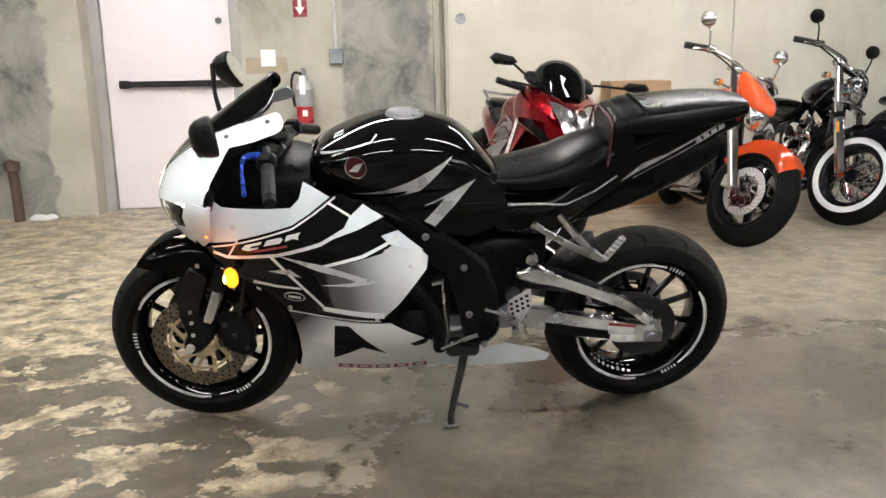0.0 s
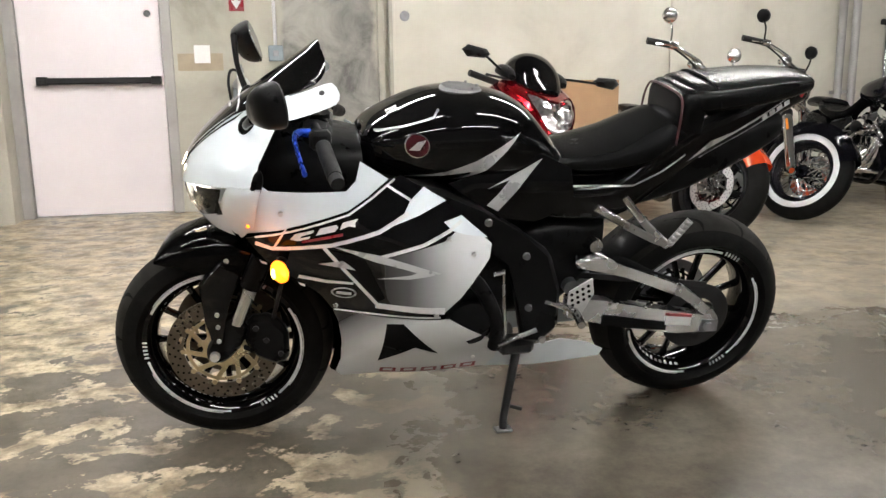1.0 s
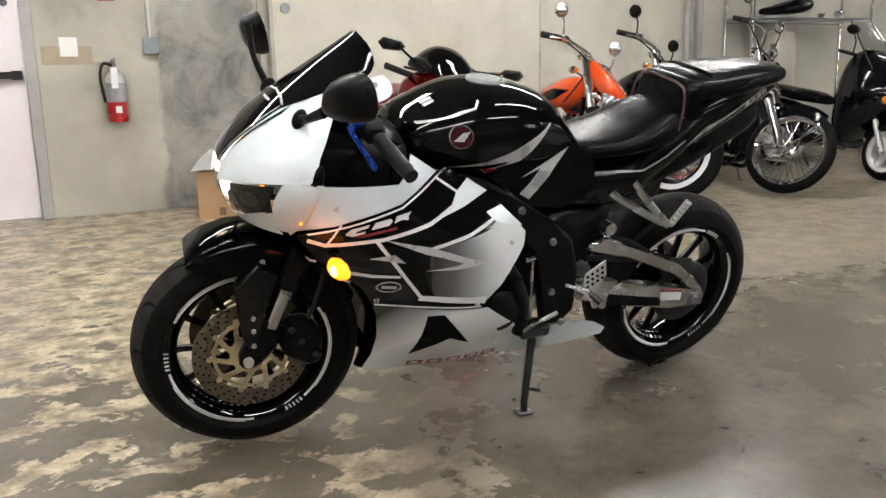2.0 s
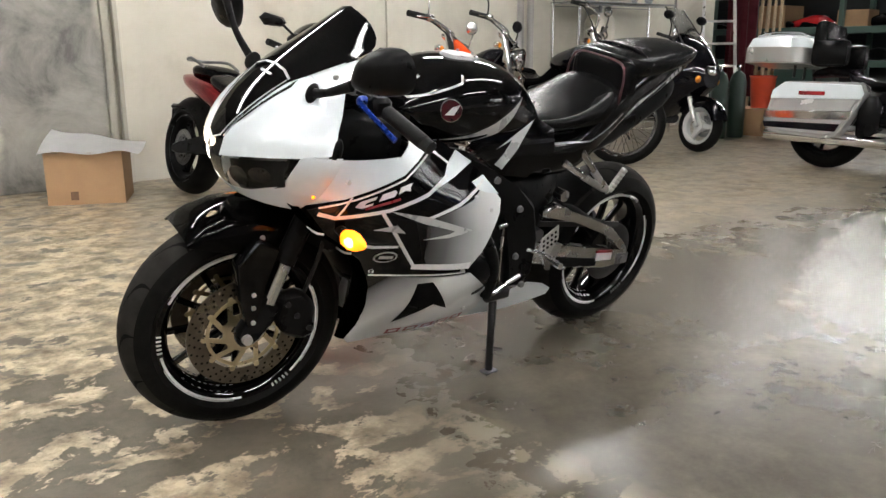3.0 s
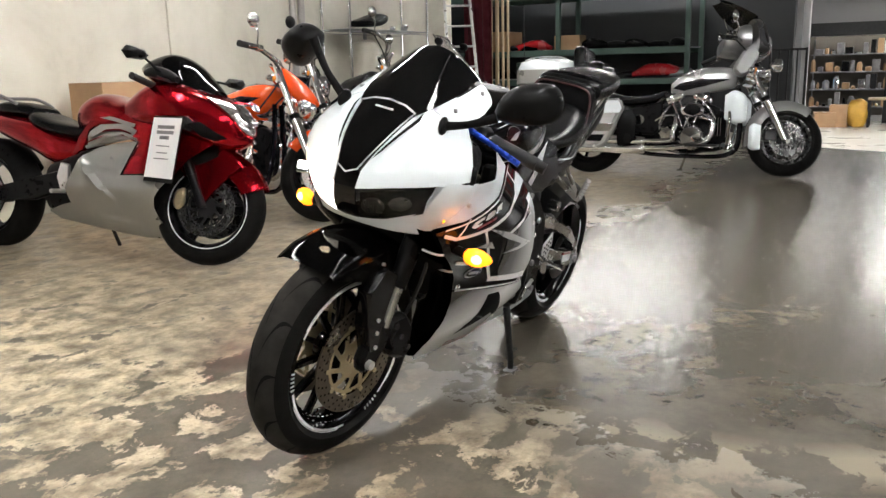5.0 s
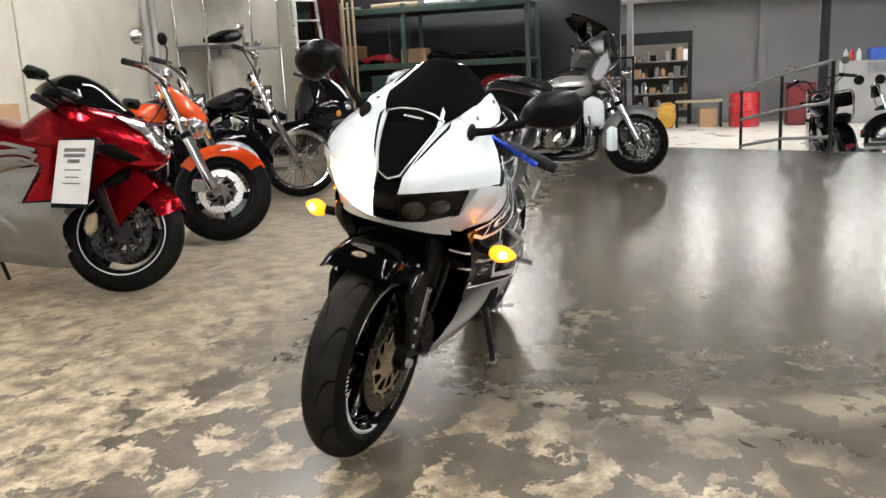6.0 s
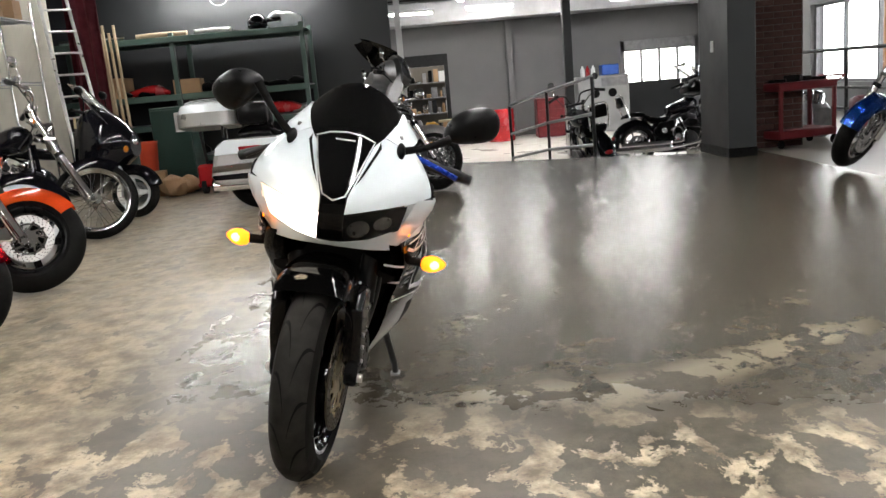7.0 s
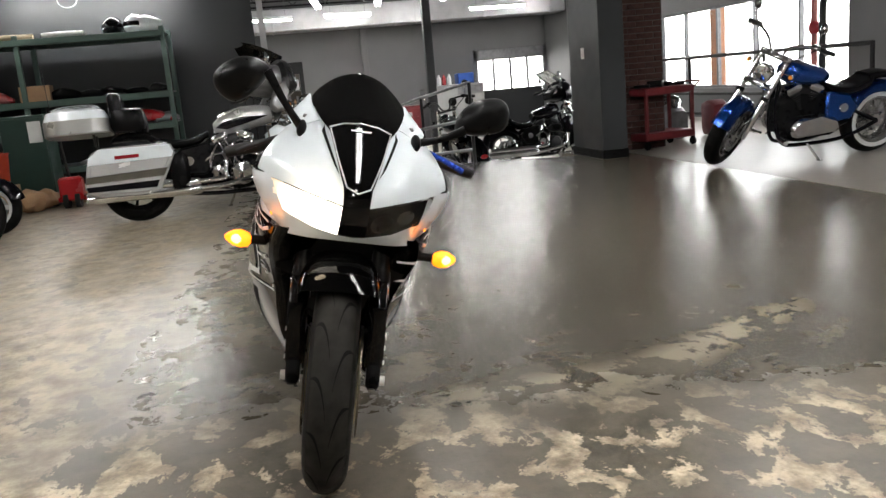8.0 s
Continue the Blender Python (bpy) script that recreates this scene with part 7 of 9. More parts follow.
        for x in np.linspace(1.4, 1.86, 60):
            if cside(x, z) >= abs(y):
                best = x
        return V((best + off, y, z + off * .4))

    bm = bm_new()
    add_sheet(bm, sym([(0, .838), (.035, .848), (.085, .872), (.122, .876), (.116, .83), (.090, .77), (.060, .715), (.030, .69), (0, .682)]), lambda y, z: nose_at(y, z, .010), .02, .006, lambda y, z: V((1, 0, 0)))
    hl = part("headlight", bm, LAMPGLITTER, nz, "clear stacked headlight", 20)
    for z, r in ((.825, .036), (.745, .026)):
        bm = bm_new()
        add_lathe(bm, [(r, .012), (r * .85, .016), (r * .7, .004), (.0, -.004)], 22, Matrix.Translation(nose_at(0, z, .008)) @ Matrix.Rotation(radians(-42), 4, "Y"), "x", False)
        part("projector", bm, CHROME, hl)
    bm = bm_new()
    add_tube(bm, [nose_at(y, z, .012) for y, z in ((.0, .844), (.035, .854), (.085, .879), (.128, .882), (.122, .83), (.096, .768), (.065, .71), (.033, .68), (0, .672))], .005, 6)
    mirrored(bm)
    part("lamp_surround", bm, REDMETAL, hl)

    def cowl_panel(name, poly, mat, off, lb=""):
        bm = bm_new()
        add_sheet(bm, poly, lambda x, z: V((x, cside(x, z) + off, z)), .02, .004)
        o = part(name, bm, mat, nz, lb)
        share(name, o, nz, FLIP)

    cowl_panel("indicator", [(1.535, .765), (1.61, .775), (1.645, .72), (1.60, .695), (1.555, .715)], LAMPGLITTER, .004, "clear indicator lens")
    cowl_panel("air_intake", [(1.60, .735), (1.665, .745), (1.73, .70), (1.785, .665), (1.72, .652), (1.655, .672)], HOLESHADE, .005, "black ram-air intake")
    bm = bm_new()
    add_loft(bm, [(1.16, 1.04, .05, .02, .03), (1.25, 1.02, .11, .075, .06), (1.37, .985, .14, .13, .08), (1.48, .955, .135, .115, .08), (1.58, .92, .105, .065, .05), (1.66, .892, .055, .025, .03)], 2.2, 28, 6)
    part("windscreen", bm, GLOSSBLACK, bike, "black tinted windscreen")
    bm = bm_new()
    add_loft(bm, [(.72, .74, .07, .05, .06), (.78, .77, .135, .095, .08), (.91, .78, .18, .13, .10), (1.06, .77, .185, .105, .10), (1.20, .77, .16, .085, .1), (1.28, .76, .09, .05, .06)], 2.5, 28, 5)
    part("fuel_tank", bm, REDMETAL, bike, "red fuel tank")
    bm = bm_new()
    add_loft(bm, [(.82, .70, .07, .02, .03), (.72, .70, .12, .03, .05), (.56, .72, .145, .04, .05), (.42, .76, .14, .045, .05), (.34, .78, .10, .04, .04)], 2.8, 24, 5)
    part("rider_seat", bm, VINYL, bike)
    bm = bm_new()
    add_loft(bm, [(.38, .80, .10, .03, .03), (.30, .82, .125, .04, .04), (.12, .83, .11, .04, .04), (.02, .82, .06, .02, .03)], 2.8, 24, 4)
    part("pillion_seat", bm, VINYL, bike)
    bm = bm_new()
    add_loft(bm, [(.74, .60, .10, .06, .08), (.56, .62, .14, .09, .12), (.38, .67, .145, .10, .10), (.16, .72, .12, .08, .08), (-.06, .765, .08, .045, .05), (-.18, .79, .03, .015, .02)], 2.6, 28, 5)
    tl = part("tail_cowl", bm, REDMETAL, bike, "red tail cowl")
    bm = bm_new()
    add_tube(bm, [(.28, .125, .85), (.13, .13, .90), (-.04, .07, .90), (-.06, 0, .90), (-.04, -.07, .90), (.13, -.13, .90), (.28, -.125, .85)], .010, 8, 6)
    part("grab_rail", bm, STEEL, bike)
    for s in (1, -1):
        bm = bm_new()
        plate(bm, [(.66, .48), (.40, .42), (.05, .35), (-.06, .33), (-.06, .28), (.05, .275), (.45, .30), (.66, .36)], s * .11, s * .145, .01)
        part("swingarm", bm, SATINBLACK, bike, "black extended swingarm")
        bm = bm_new()
        plate(bm, [(.75, .51), (.69, .52), (.66, .44), (.69, .36), (.75, .38)], s * .15, s * .175, .006)
        part("footrest_hanger", bm, ALLOY, bike)
        bm = bm_new()
        add_tube(bm, [(.72, s * .17, .36), (.72, s * .26, .36)], .012, 8, curve=False)
        part("foot_peg", bm, ALLOY, bike)
        bm = bm_new()
        add_cyl(bm, (head.x, s * .10, .88), (L - .08, s * .10, .46), .027, n=16)
        fk = fp("fork_leg", bm, SATINBLACK)
        bm = bm_new()
        add_cyl(bm, (L - .08, s * .10, .46), (L - .01, s * .10, .29), .024, n=16)
        fp("fork_slider", bm, SATINBLACK, fk)
        bm = bm_new()
        plate(bm, [(L - .11, .40), (L - .16, .38), (L - .175, .31), (L - .145, .27), (L - .105, .31)], s * .075, s * .108, .012)
        fp("brake_caliper", bm, GOLD, bike, "gold brake caliper")
        bm = bm_new()
        add_tube(bm, [(head.x - .02, s * .10, .90), (head.x - .07, s * .36, .905)], .018, 12, curve=False)
        fp("grip", bm, GRIPRUBBER)
        bm = bm_new()
        add_tube(bm, [(head.x + .06, s * .15, .93), (head.x + .05, s * .34, .91)], .007, 8, curve=False)
        fp("lever", bm, BLACKMETAL)
        mc = V((1.38, .47, 1.02)) if s > 0 else V((1.40, -.33, 1.07))
        bm = bm_new()
        add_tube(bm, [(1.44, s * .13, .98), (1.42, s * .19, 1.0), mc - V((0, s * .05, .01))], .007, 8)
        part("mirror_stalk", bm, BLACKPLASTIC, bike)
        bm = bm_new()
        add_loft(bm, [(1.30, 1.0, .03, .02, .02), (1.36, 1.0, .045, .035, .03), (1.45, .98, .04, .03, .03), (1.50, .965, .02, .012, .02)], 2.4, 14, 3)
        bmesh.ops.translate(bm, verts=bm.verts[:], vec=(0, s * .15, 0))
        part("mirror_base", bm, BLACKPLASTIC, bike)
        bm = bm_new()
        hexa = [(-.085, .004), (-.055, .034), (.05, .026), (.08, 0), (.05, -.024), (-.05, -.03)]
        rings = [[mc + V((q, s * y * k * -1, z * k)) for y, z in hexa] for q, k in ((-.02, .95), (-.012, 1.0), (.01, .9), (.03, .45))]
        skin(bm, rings)
        part("mirror", bm, BLACKPLASTIC, bike)
    bm = bm_new()
    fender(bm, (L, 0, .30), .325, .08, 22, 130, 16, .08)
    fp("front_fender", bm, REDMETAL, bike, "red front fender")
    for s in (1, -1):
        bm = bm_new()
        plate(bm, [(L + .04, .63), (L - .10, .61), (L - .19, .55), (L - .17, .49), (L - .08, .45), (L - .035, .35), (L + .005, .32), (L + .04, .40), (L + .10, .47), (L + .19, .52), (L + .13, .59)], s * .078, s * .094, .008)
        fp("fender_side", bm, REDMETAL)
    bm = bm_new()
    add_loft(bm, [(.50, .38, .11, .14, .14), (.7, .38, .15, .2, .2), (1.0, .38, .17, .26, .22), (1.3, .40, .16, .26, .22), (1.42, .42, .12, .2, .2)], 3.2, 20, 3)
    part("engine_case", bm, SATINBLACK, bike)
    # black body fills the opening under the nose for its shade
    bm = bm_new()
    add_loft(bm, [(1.36, .54, .13, .07, .10), (1.48, .55, .11, .06, .09), (1.60, .58, .09, .05, .06), (1.68, .60, .05, .03, .03)], 2.6, 20, 3)
    part("air_duct", bm, HOLESHADE, bike)
    bm = bm_new()
    fender(bm, (0, 0, .315), .34, .10, 35, 120, 12, .05)
    part("rear_hugger", bm, BLACKPLASTIC, bike)
    bm = bm_new()
    add_tube(bm, [(.75, .12, .20), (.72, .24, .03)], .011, 8, curve=False)
    part("side_stand", bm, BLACKMETAL, bike)
    bm = bm_new()
    add_box(bm, (-.20, -.10, .56), (.02, .10, .60), .015)
    add_box(bm, (-.20, -.09, .44), (-.17, .09, .57), .012)
    part("rear_fender", bm, BLACKPLASTIC, bike)
    bm = bm_new()
    add_ball(bm, (-.195, 0, .52), .05, 14, (.6, 1.5, .6))
    part("tail_lamp", bm, REDLENS, bike)
    # notice in a black sleeve
    no = thing("paper_notice", "white printed paper notice in a black sleeve", "sign", m=M)
    bm = bm_new()
    add_box(bm, (-.125, -.004, -.17), (.125, .0, .17), .002)
    N = Matrix.Translation((1.52, -.262, .60)) @ Matrix.Rotation(radians(-9), 4, "X") @ Matrix.Rotation(radians(-12), 4, "Z") @ Matrix.Rotation(radians(4), 4, "Y")
    bmesh.ops.transform(bm, matrix=N, verts=bm.verts[:])
    part("sleeve", bm, BLACKPLASTIC, no)
    bm = bm_new()
    add_box(bm, (-.118, -.007, -.148), (.118, -.0045, .16), 0)
    bmesh.ops.transform(bm, matrix=N, verts=bm.verts[:])
    sh = part("sheet", bm, PAPER, no)
    bm = bm_new()
    for z0, w, h in ((.112, .14, .018), (.085, .14, .018), (.058, .08, .018), (.015, .11, .006), (-.02, .09, .006), (-.05, .12, .006)):
        add_box(bm, (-w / 2, -.0085, z0 - h / 2), (w / 2, -.0072, z0 + h / 2))
    bmesh.ops.transform(bm, matrix=N, verts=bm.verts[:])
    part("print_bars", bm, STEEL, sh)
    return bike


def scooter():
    bike = thing("scooter", "black scooter with white cast wheels and raked screen", "scooter", "parked motorcycles", stood((5.36, 5.06), (5.48, 6.30), 7))
    L = 1.25
    rimm = surf("white_wheel_paint", (.6, .6, .6), (.52, .52, .52), 10, .35)
    wheel(bike, "front_wheel", (L, 0, .24), .24, .11, .165, n=3, rim=rimm, discs=(.06,), disc_r=.1, carrier=STEEL, disc_mat=STEEL, tread=False)
    wheel(bike, "rear_wheel", (0, 0, .24), .24, .12, .165, n=3, rim=rimm, tread=False)
    for s in (1, -1):
        bm = bm_new()
        add_cyl(bm, (L, s * .07, .24), (L - .17, s * .07, .62), .022, n=12)
        part("fork_leg", bm, ALLOY, bike)
        bm = bm_new()
        add_tube(bm, [(L - .36, s * .05, 1.02), (L - .40, s * .30, 1.05)], .016, 10, curve=False)
        part("grip", bm, GRIPRUBBER, bike)
        mirror_set(bike, V((L - .34, s * .2, 1.04)), .055, s, BLACKPLASTIC, False, .16)
        bm = bm_new()
        add_ball(bm, (L + .005, s * .13, .66), .035, 12, (.8, .8, 1))
        part("indicator", bm, AMBEROFF, bike)
    bm = bm_new()
    fender(bm, (L, 0, .24), .275, .08, 15, 150, 16, .06)
    part("front_fender", bm, BLACKPAINT, bike)
    bm = bm_new()
    add_loft(bm, [(L - .48, .62, .18, .36, .40), (L - .36, .68, .26, .40, .36), (L - .20, .72, .27, .32, .30), (L - .06, .72, .20, .22, .20), (L + .05, .70, .11, .11, .11)], 2.4, 26, 5)
    ls = part("leg_shield", bm, BLACKPAINT, bike, "glossy black leg shield")
    bm = bm_new()
    add_ball(bm, (L + .015, 0, .74), .08, 16, (.6, 1.3, .7))
    part("headlight", bm, MIRRORGLASS, ls)
    bm = bm_new()
    rows = []
    for j in range(7):
        u = j / 6
        rows.append([V((L - .10 - .38 * u - .6 * y * y, y * (1 - .35 * u), .90 + .42 * u)) for y in (-.19, -.12, -.06, 0, .06, .12, .19)])
    skin(bm, rows, closed_u=False, cap=False)
    bmesh.ops.solidify(bm, geom=bm.faces[:], thickness=.004)
    ws = part("windshield", bm, SMOKE, bike)
    ws.visible_shadow = False
    bm = bm_new()
    for y in (-.19, .19):
        add_tube(bm, [V((L - .10 - .38 * u - .6 * y * y, y * (1 - .35 * u), .90 + .42 * u)) for u in (0, .5, 1)], .008, 6)
    part("screen_edge", bm, CHROME, bike)
    bm = bm_new()
    add_loft(bm, [(L - .40, .30, .16, .05, .06), (.45, .30, .18, .06, .07), (.35, .34, .19, .18, .12), (.1, .44, .18, .2, .16), (-.2, .54, .14, .12, .12), (-.36, .58, .08, .05, .06)], 2.8, 24, 4)
    part("body_panel", bm, BLACKPAINT, bike)
    bm = bm_new()
    add_loft(bm, [(.50, .66, .10, .03, .05), (.38, .68, .15, .05, .06), (.15, .70, .15, .06, .06), (-.1, .74, .13, .05, .05), (-.22, .73, .09, .03, .04)], 2.6, 24, 4)
    part("seat", bm, VINYL, bike)
    bm = bm_new()
    add_ball(bm, (-.37, 0, .60), .05, 12, (.5, 1.6, .8))
    part("tail_lamp", bm, REDLENS, bike)
    bm = bm_new()
    add_tube(bm, [(.2, .12, .15), (.15, .26, .04)], .011, 8, curve=False)
    part("side_stand", bm, BLACKMETAL, bike)
    bm = bm_new()
    add_box(bm, (L - .42, -.253, .88), (L - .418, -.207, .98), .001)
    part("key_tag", bm, surf("manila_tag", (.62, .52, .3), (.55, .45, .26), 20, .7), bike, "manila price tag")


red_bike()
scooter()

# ---- lamps ----
# tubes at tuned strengths: dim ones, and the one by the rack
TUBESOFT = glow("dim_fluorescent_tube", (1.0, 0.98, 0.95), 45.0)
TUBERACK = glow("rack_fluorescent_tube", (1.0, 0.98, 0.95), 120.0)


def hanging_light(x0, y0, x1, y1, z, zc=3.4, tube=TUBE):
    li = thing("fluorescent_light", "white twin tube fluorescent light hung from the ceiling", "ceiling light", "fluorescent lights")
    a, b = V((x0, y0, z)), V((x1, y1, z))
    d = (b - a).normalized()
    n = V((-d.y, d.x, 0))
    M = Matrix.Translation((a + b) / 2) @ Matrix.Rotation(math.atan2(d.y, d.x), 4, "Z")
    L = (b - a).length / 2
    bm = bm_new()
    add_box(bm, (-L - .03, -.07, .02), (L + .03, .07, .07), .01, M)
    part("housing", bm, PAPER, li)
    for s in (-1, 1):
        bm = bm_new()
        add_cyl(bm, a + n * .035 * s, b + n * .035 * s, .017, n=10)
        part("tube", bm, tube, li)
        bm = bm_new()
        p = (a + b) / 2 + d * L * .8 * s
        add_cyl(bm, p + V((0, 0, .07)), V((p.x, p.y, zc + .002)), .004, n=6)
        part("hanger", bm, STEEL, li)


for y in (-1.1, 1.7, 4.7):
    for x in (-4.6, -1.2, 2.2) if y < 4 else (-0.9, 2.8):
        hanging_light(x - 1.2, y, x + 1.2, y, 2.95)
# added lamp, out of view, to brighten the wall and floor here
hanging_light(7.2, 5.9, 9.2, 5.9, 2.95, tube=TUBESOFT)
hanging_light(9.45, 3.72, 9.45, 5.92, 2.58, tube=TUBERACK)
# the lamp at y 4.6 is unseen, added to light the lower hall
for x, y in ((13.0, 1.55), (13.2, 0.30), (13.0, -1.05), (13.2, -4.0), (12.9, 4.6)):
    hanging_light(x, y, x + 2.0, y - .25, 2.62)
hanging_light(12.5, -1.25, 12.5, -2.25, 2.2)
for x, y, z in ((13.0, 2.4, 2.3), (14.5, 0.75, 2.4)):
    hanging_light(x, y + .45, x + .3, y - .45, z, tube=TUBESOFT)
li = thing("cord_loop", "white cord loop hanging from the light", "cord")
bm = bm_new()
add_tube(bm, [(9.42, 4.95 + .12 * math.cos(a), 2.44 + .09 * math.sin(a)) for a in [k * math.pi / 4 for k in range(8)]], .006, 6, 4, loop=True)
add_tube(bm, [(9.43, 4.95, 2.53), (9.45, 4.95, 2.60)], .005, 6, curve=False)
part("cord", bm, PAPER, li)

# ---- fire door ----
dr = thing("door_1", "pinkish white steel fire door, closed, with black push bar", "door", kind="structure")
bm = bm_new()
add_box(bm, (-1.975, YW + .02, .012), (-1.005, YW + .065, 2.06), .003)
lf = part("door_leaf", bm, DOORPAINT, dr)
bm = bm_new()
add_box(bm, (-2.06, YW - .02, 0), (-1.98, YW + .12, 2.12), .004)
part("door_jamb", bm, FRAMEPAINT, dr)
bm = bm_new()
add_box(bm, (-1.0, YW - .02, 0), (-.925, YW + .12, 2.12), .004)
part("door_jamb", bm, FRAMEPAINT, dr)
bm = bm_new()
add_box(bm, (-2.06, YW - .02, 2.065), (-.925, YW + .12, 2.14), .004)
part("door_head", bm, FRAMEPAINT, dr)
bm = bm_new()
add_box(bm, (-1.865, YW - .05, .972), (-1.03, YW - .012, 1.018), .008)
part("push_bar", bm, BLACKMETAL, lf, "black push bar")
bm = bm_new()
for x in (-1.87, -1.09):
    add_box(bm, (x, YW - .055, .965), (x + .07, YW + .02, 1.025), .006)
part("bar_bracket", bm, BLACKMETAL, lf)
bm = bm_new()
add_cyl(bm, (-1.085, YW + .022, 1.47), (-1.085, YW - .005, 1.47), .028, .024, 18)
part("lock_cylinder", bm, CHROME, lf)

# ---- along the concrete wall ----
ex = thing("fire_extinguisher", "red fire extinguisher with a grey label and white tag", "fire extinguisher")
cx, cy = -.445, YW - .085
bm = bm_new()
add_lathe(bm, [(.0, .66), (.058, .662), (.066, .675), (.066, .80), (.0, .80)], 24, Matrix.Translation((cx, cy, 0)), "z", False)
part("body", bm, REDPAINT, ex)
bm = bm_new()
add_lathe(bm, [(.0, .80), (.066, .80), (.066, .93), (.0, .93)], 24, Matrix.Translation((cx, cy, 0)), "z", False)
part("label_band", bm, surf("grey_label", (.34, .35, .37), (.26, .27, .29), 40, .35, .2), ex, "grey printed label band")
bm = bm_new()
add_box(bm, (cx - .03, cy - .0735, .895), (cx + .014, cy - .069, 1.035), .001)
part("inspection_tag", bm, PAPER, ex, "white paper inspection tag")
bm = bm_new()
add_lathe(bm, [(.0, .93), (.066, .93), (.062, .965), (.045, .995), (.022, 1.01), (.02, 1.04), (.0, 1.04)], 24, Matrix.Translation((cx, cy, 0)), "z", False)
part("shoulder", bm, ALLOY, ex)
bm = bm_new()
add_box(bm, (cx - .012, cy - .05, 1.045), (cx + .012, cy + .03, 1.058), .003)
add_box(bm, (cx - .012, cy - .07, 1.07), (cx + .012, cy + .03, 1.08), .003, Matrix.Translation((0, 0, .02)))
add_cyl(bm, (cx, cy, 1.02), (cx, cy, 1.095), .012)
part("handle", bm, STEEL, ex)
bm = bm_new()
add_tube(bm, [(cx - .01, cy - .01, 1.05), (cx - .07, cy - .02, 1.06), (cx - .095, cy - .02, .98), (cx - .085, cy - .02, .86), (cx - .075, cy - .01, .80)], .010, 8)
part("hose", bm, GRIPRUBBER, ex)
bm = bm_new()
add_box(bm, (cx - .02, cy + .06, .98), (cx + .02, YW + .002, 1.08), .002)
part("bracket", bm, STEEL, ex)
bm = bm_new()
add_box(bm, (cx - .016, cy - .0685, .725), (cx + .024, cy - .0655, .772), 0)
part("small_label", bm, PAPER, ex)
sg = thing("arrow_sign", "red sign with a white downward arrow on the wall", "sign")
bm = bm_new()
add_box(bm, (-.505, YW - .006, 1.49), (-.395, YW + .001, 1.90), .001)
pl_ = part("plate", bm, REDTAPE, sg)
bm = bm_new()
plate(bm, [(-.464, 1.66), (-.464, 1.565), (-.487, 1.565), (-.45, 1.505), (-.413, 1.565), (-.436, 1.565), (-.436, 1.66)], YW - .0085, YW - .0065, 0)
part("arrow", bm, WHITETAPE, pl_)
eb = thing("electric_box", "grey steel electric box with a conduit", "electric box")
bm = bm_new()
add_box(bm, (-.235, YW - .06, 1.125), (-.125, YW + .001, 1.24), .006)
part("box", bm, surf("blue_grey_steel", (.24, .28, .30), (.2, .24, .26), 8, .45, .4), eb)
bm = bm_new()
add_cyl(bm, (-.18, YW - .028, 1.24), (-.18, YW - .028, 3.4), .0125, n=12)
part("conduit", bm, GALV, eb)
bm = bm_new()
add_box(bm, (-.20, YW - .066, 1.16), (-.16, YW - .06, 1.205), .003)
part("switch", bm, STEEL, eb)
pp = thing("wall_paper", "white paper sheet taped to the wall", "paper")
bm = bm_new()
add_box(bm, (-.775, YW - .004, 1.115), (-.66, YW - .0005, 1.245), 0)
part("sheet", bm, PAPER, pp)
bm = bm_new()
add_box(bm, (-.895, YW - .002, 1.06), (-.57, YW + .0, 1.185), 0)
part("tape", bm, surf("tan_tape", (.36, .30, .21), (.30, .25, .18), 14, .7), pp)
wp = thing("cover_plate", "small round grey cover plate on the wall", "cover plate")
bm = bm_new()
add_cyl(bm, (.82, YW + .001, 1.46), (.82, YW - .008, 1.46), .04, .037, 20)
part("plate", bm, STEEL, wp)
ps_ = thing("pipe_stub", "rusty black pipe stub standing by the wall", "pipe")
bm = bm_new()
add_tube(bm, [(-2.60, 6.44, 0), (-2.60, 6.44, .2), (-2.61, 6.44, .40)], .038, 12)
add_lathe(bm, [(.04, .38), (.055, .385), (.055, .45), (.04, .455)], 16, Matrix.Translation((-2.61, 6.44, 0)), "z")
add_tube(bm, [(-2.62, 6.46, .40), (-2.66, 6.52, .42), (-2.68, 6.585, .42)], .04, 12)
part("pipe", bm, surf("rusty_iron", (.05, .035, .028), (.09, .05, .03), 20, .8), ps_)
rg = thing("rag", "crumpled pale rag on the floor by the wall", "rag")
bm = bm_new()
add_ball(bm, (-2.42, 6.45, .02), .09, 18, (1.2, .7, .28))
for v in bm.verts:
    v.co += noise.noise_vector(v.co * 14) * .018
    v.co.z = max(v.co.z, .001)
part("cloth", bm, PAPER, rg)


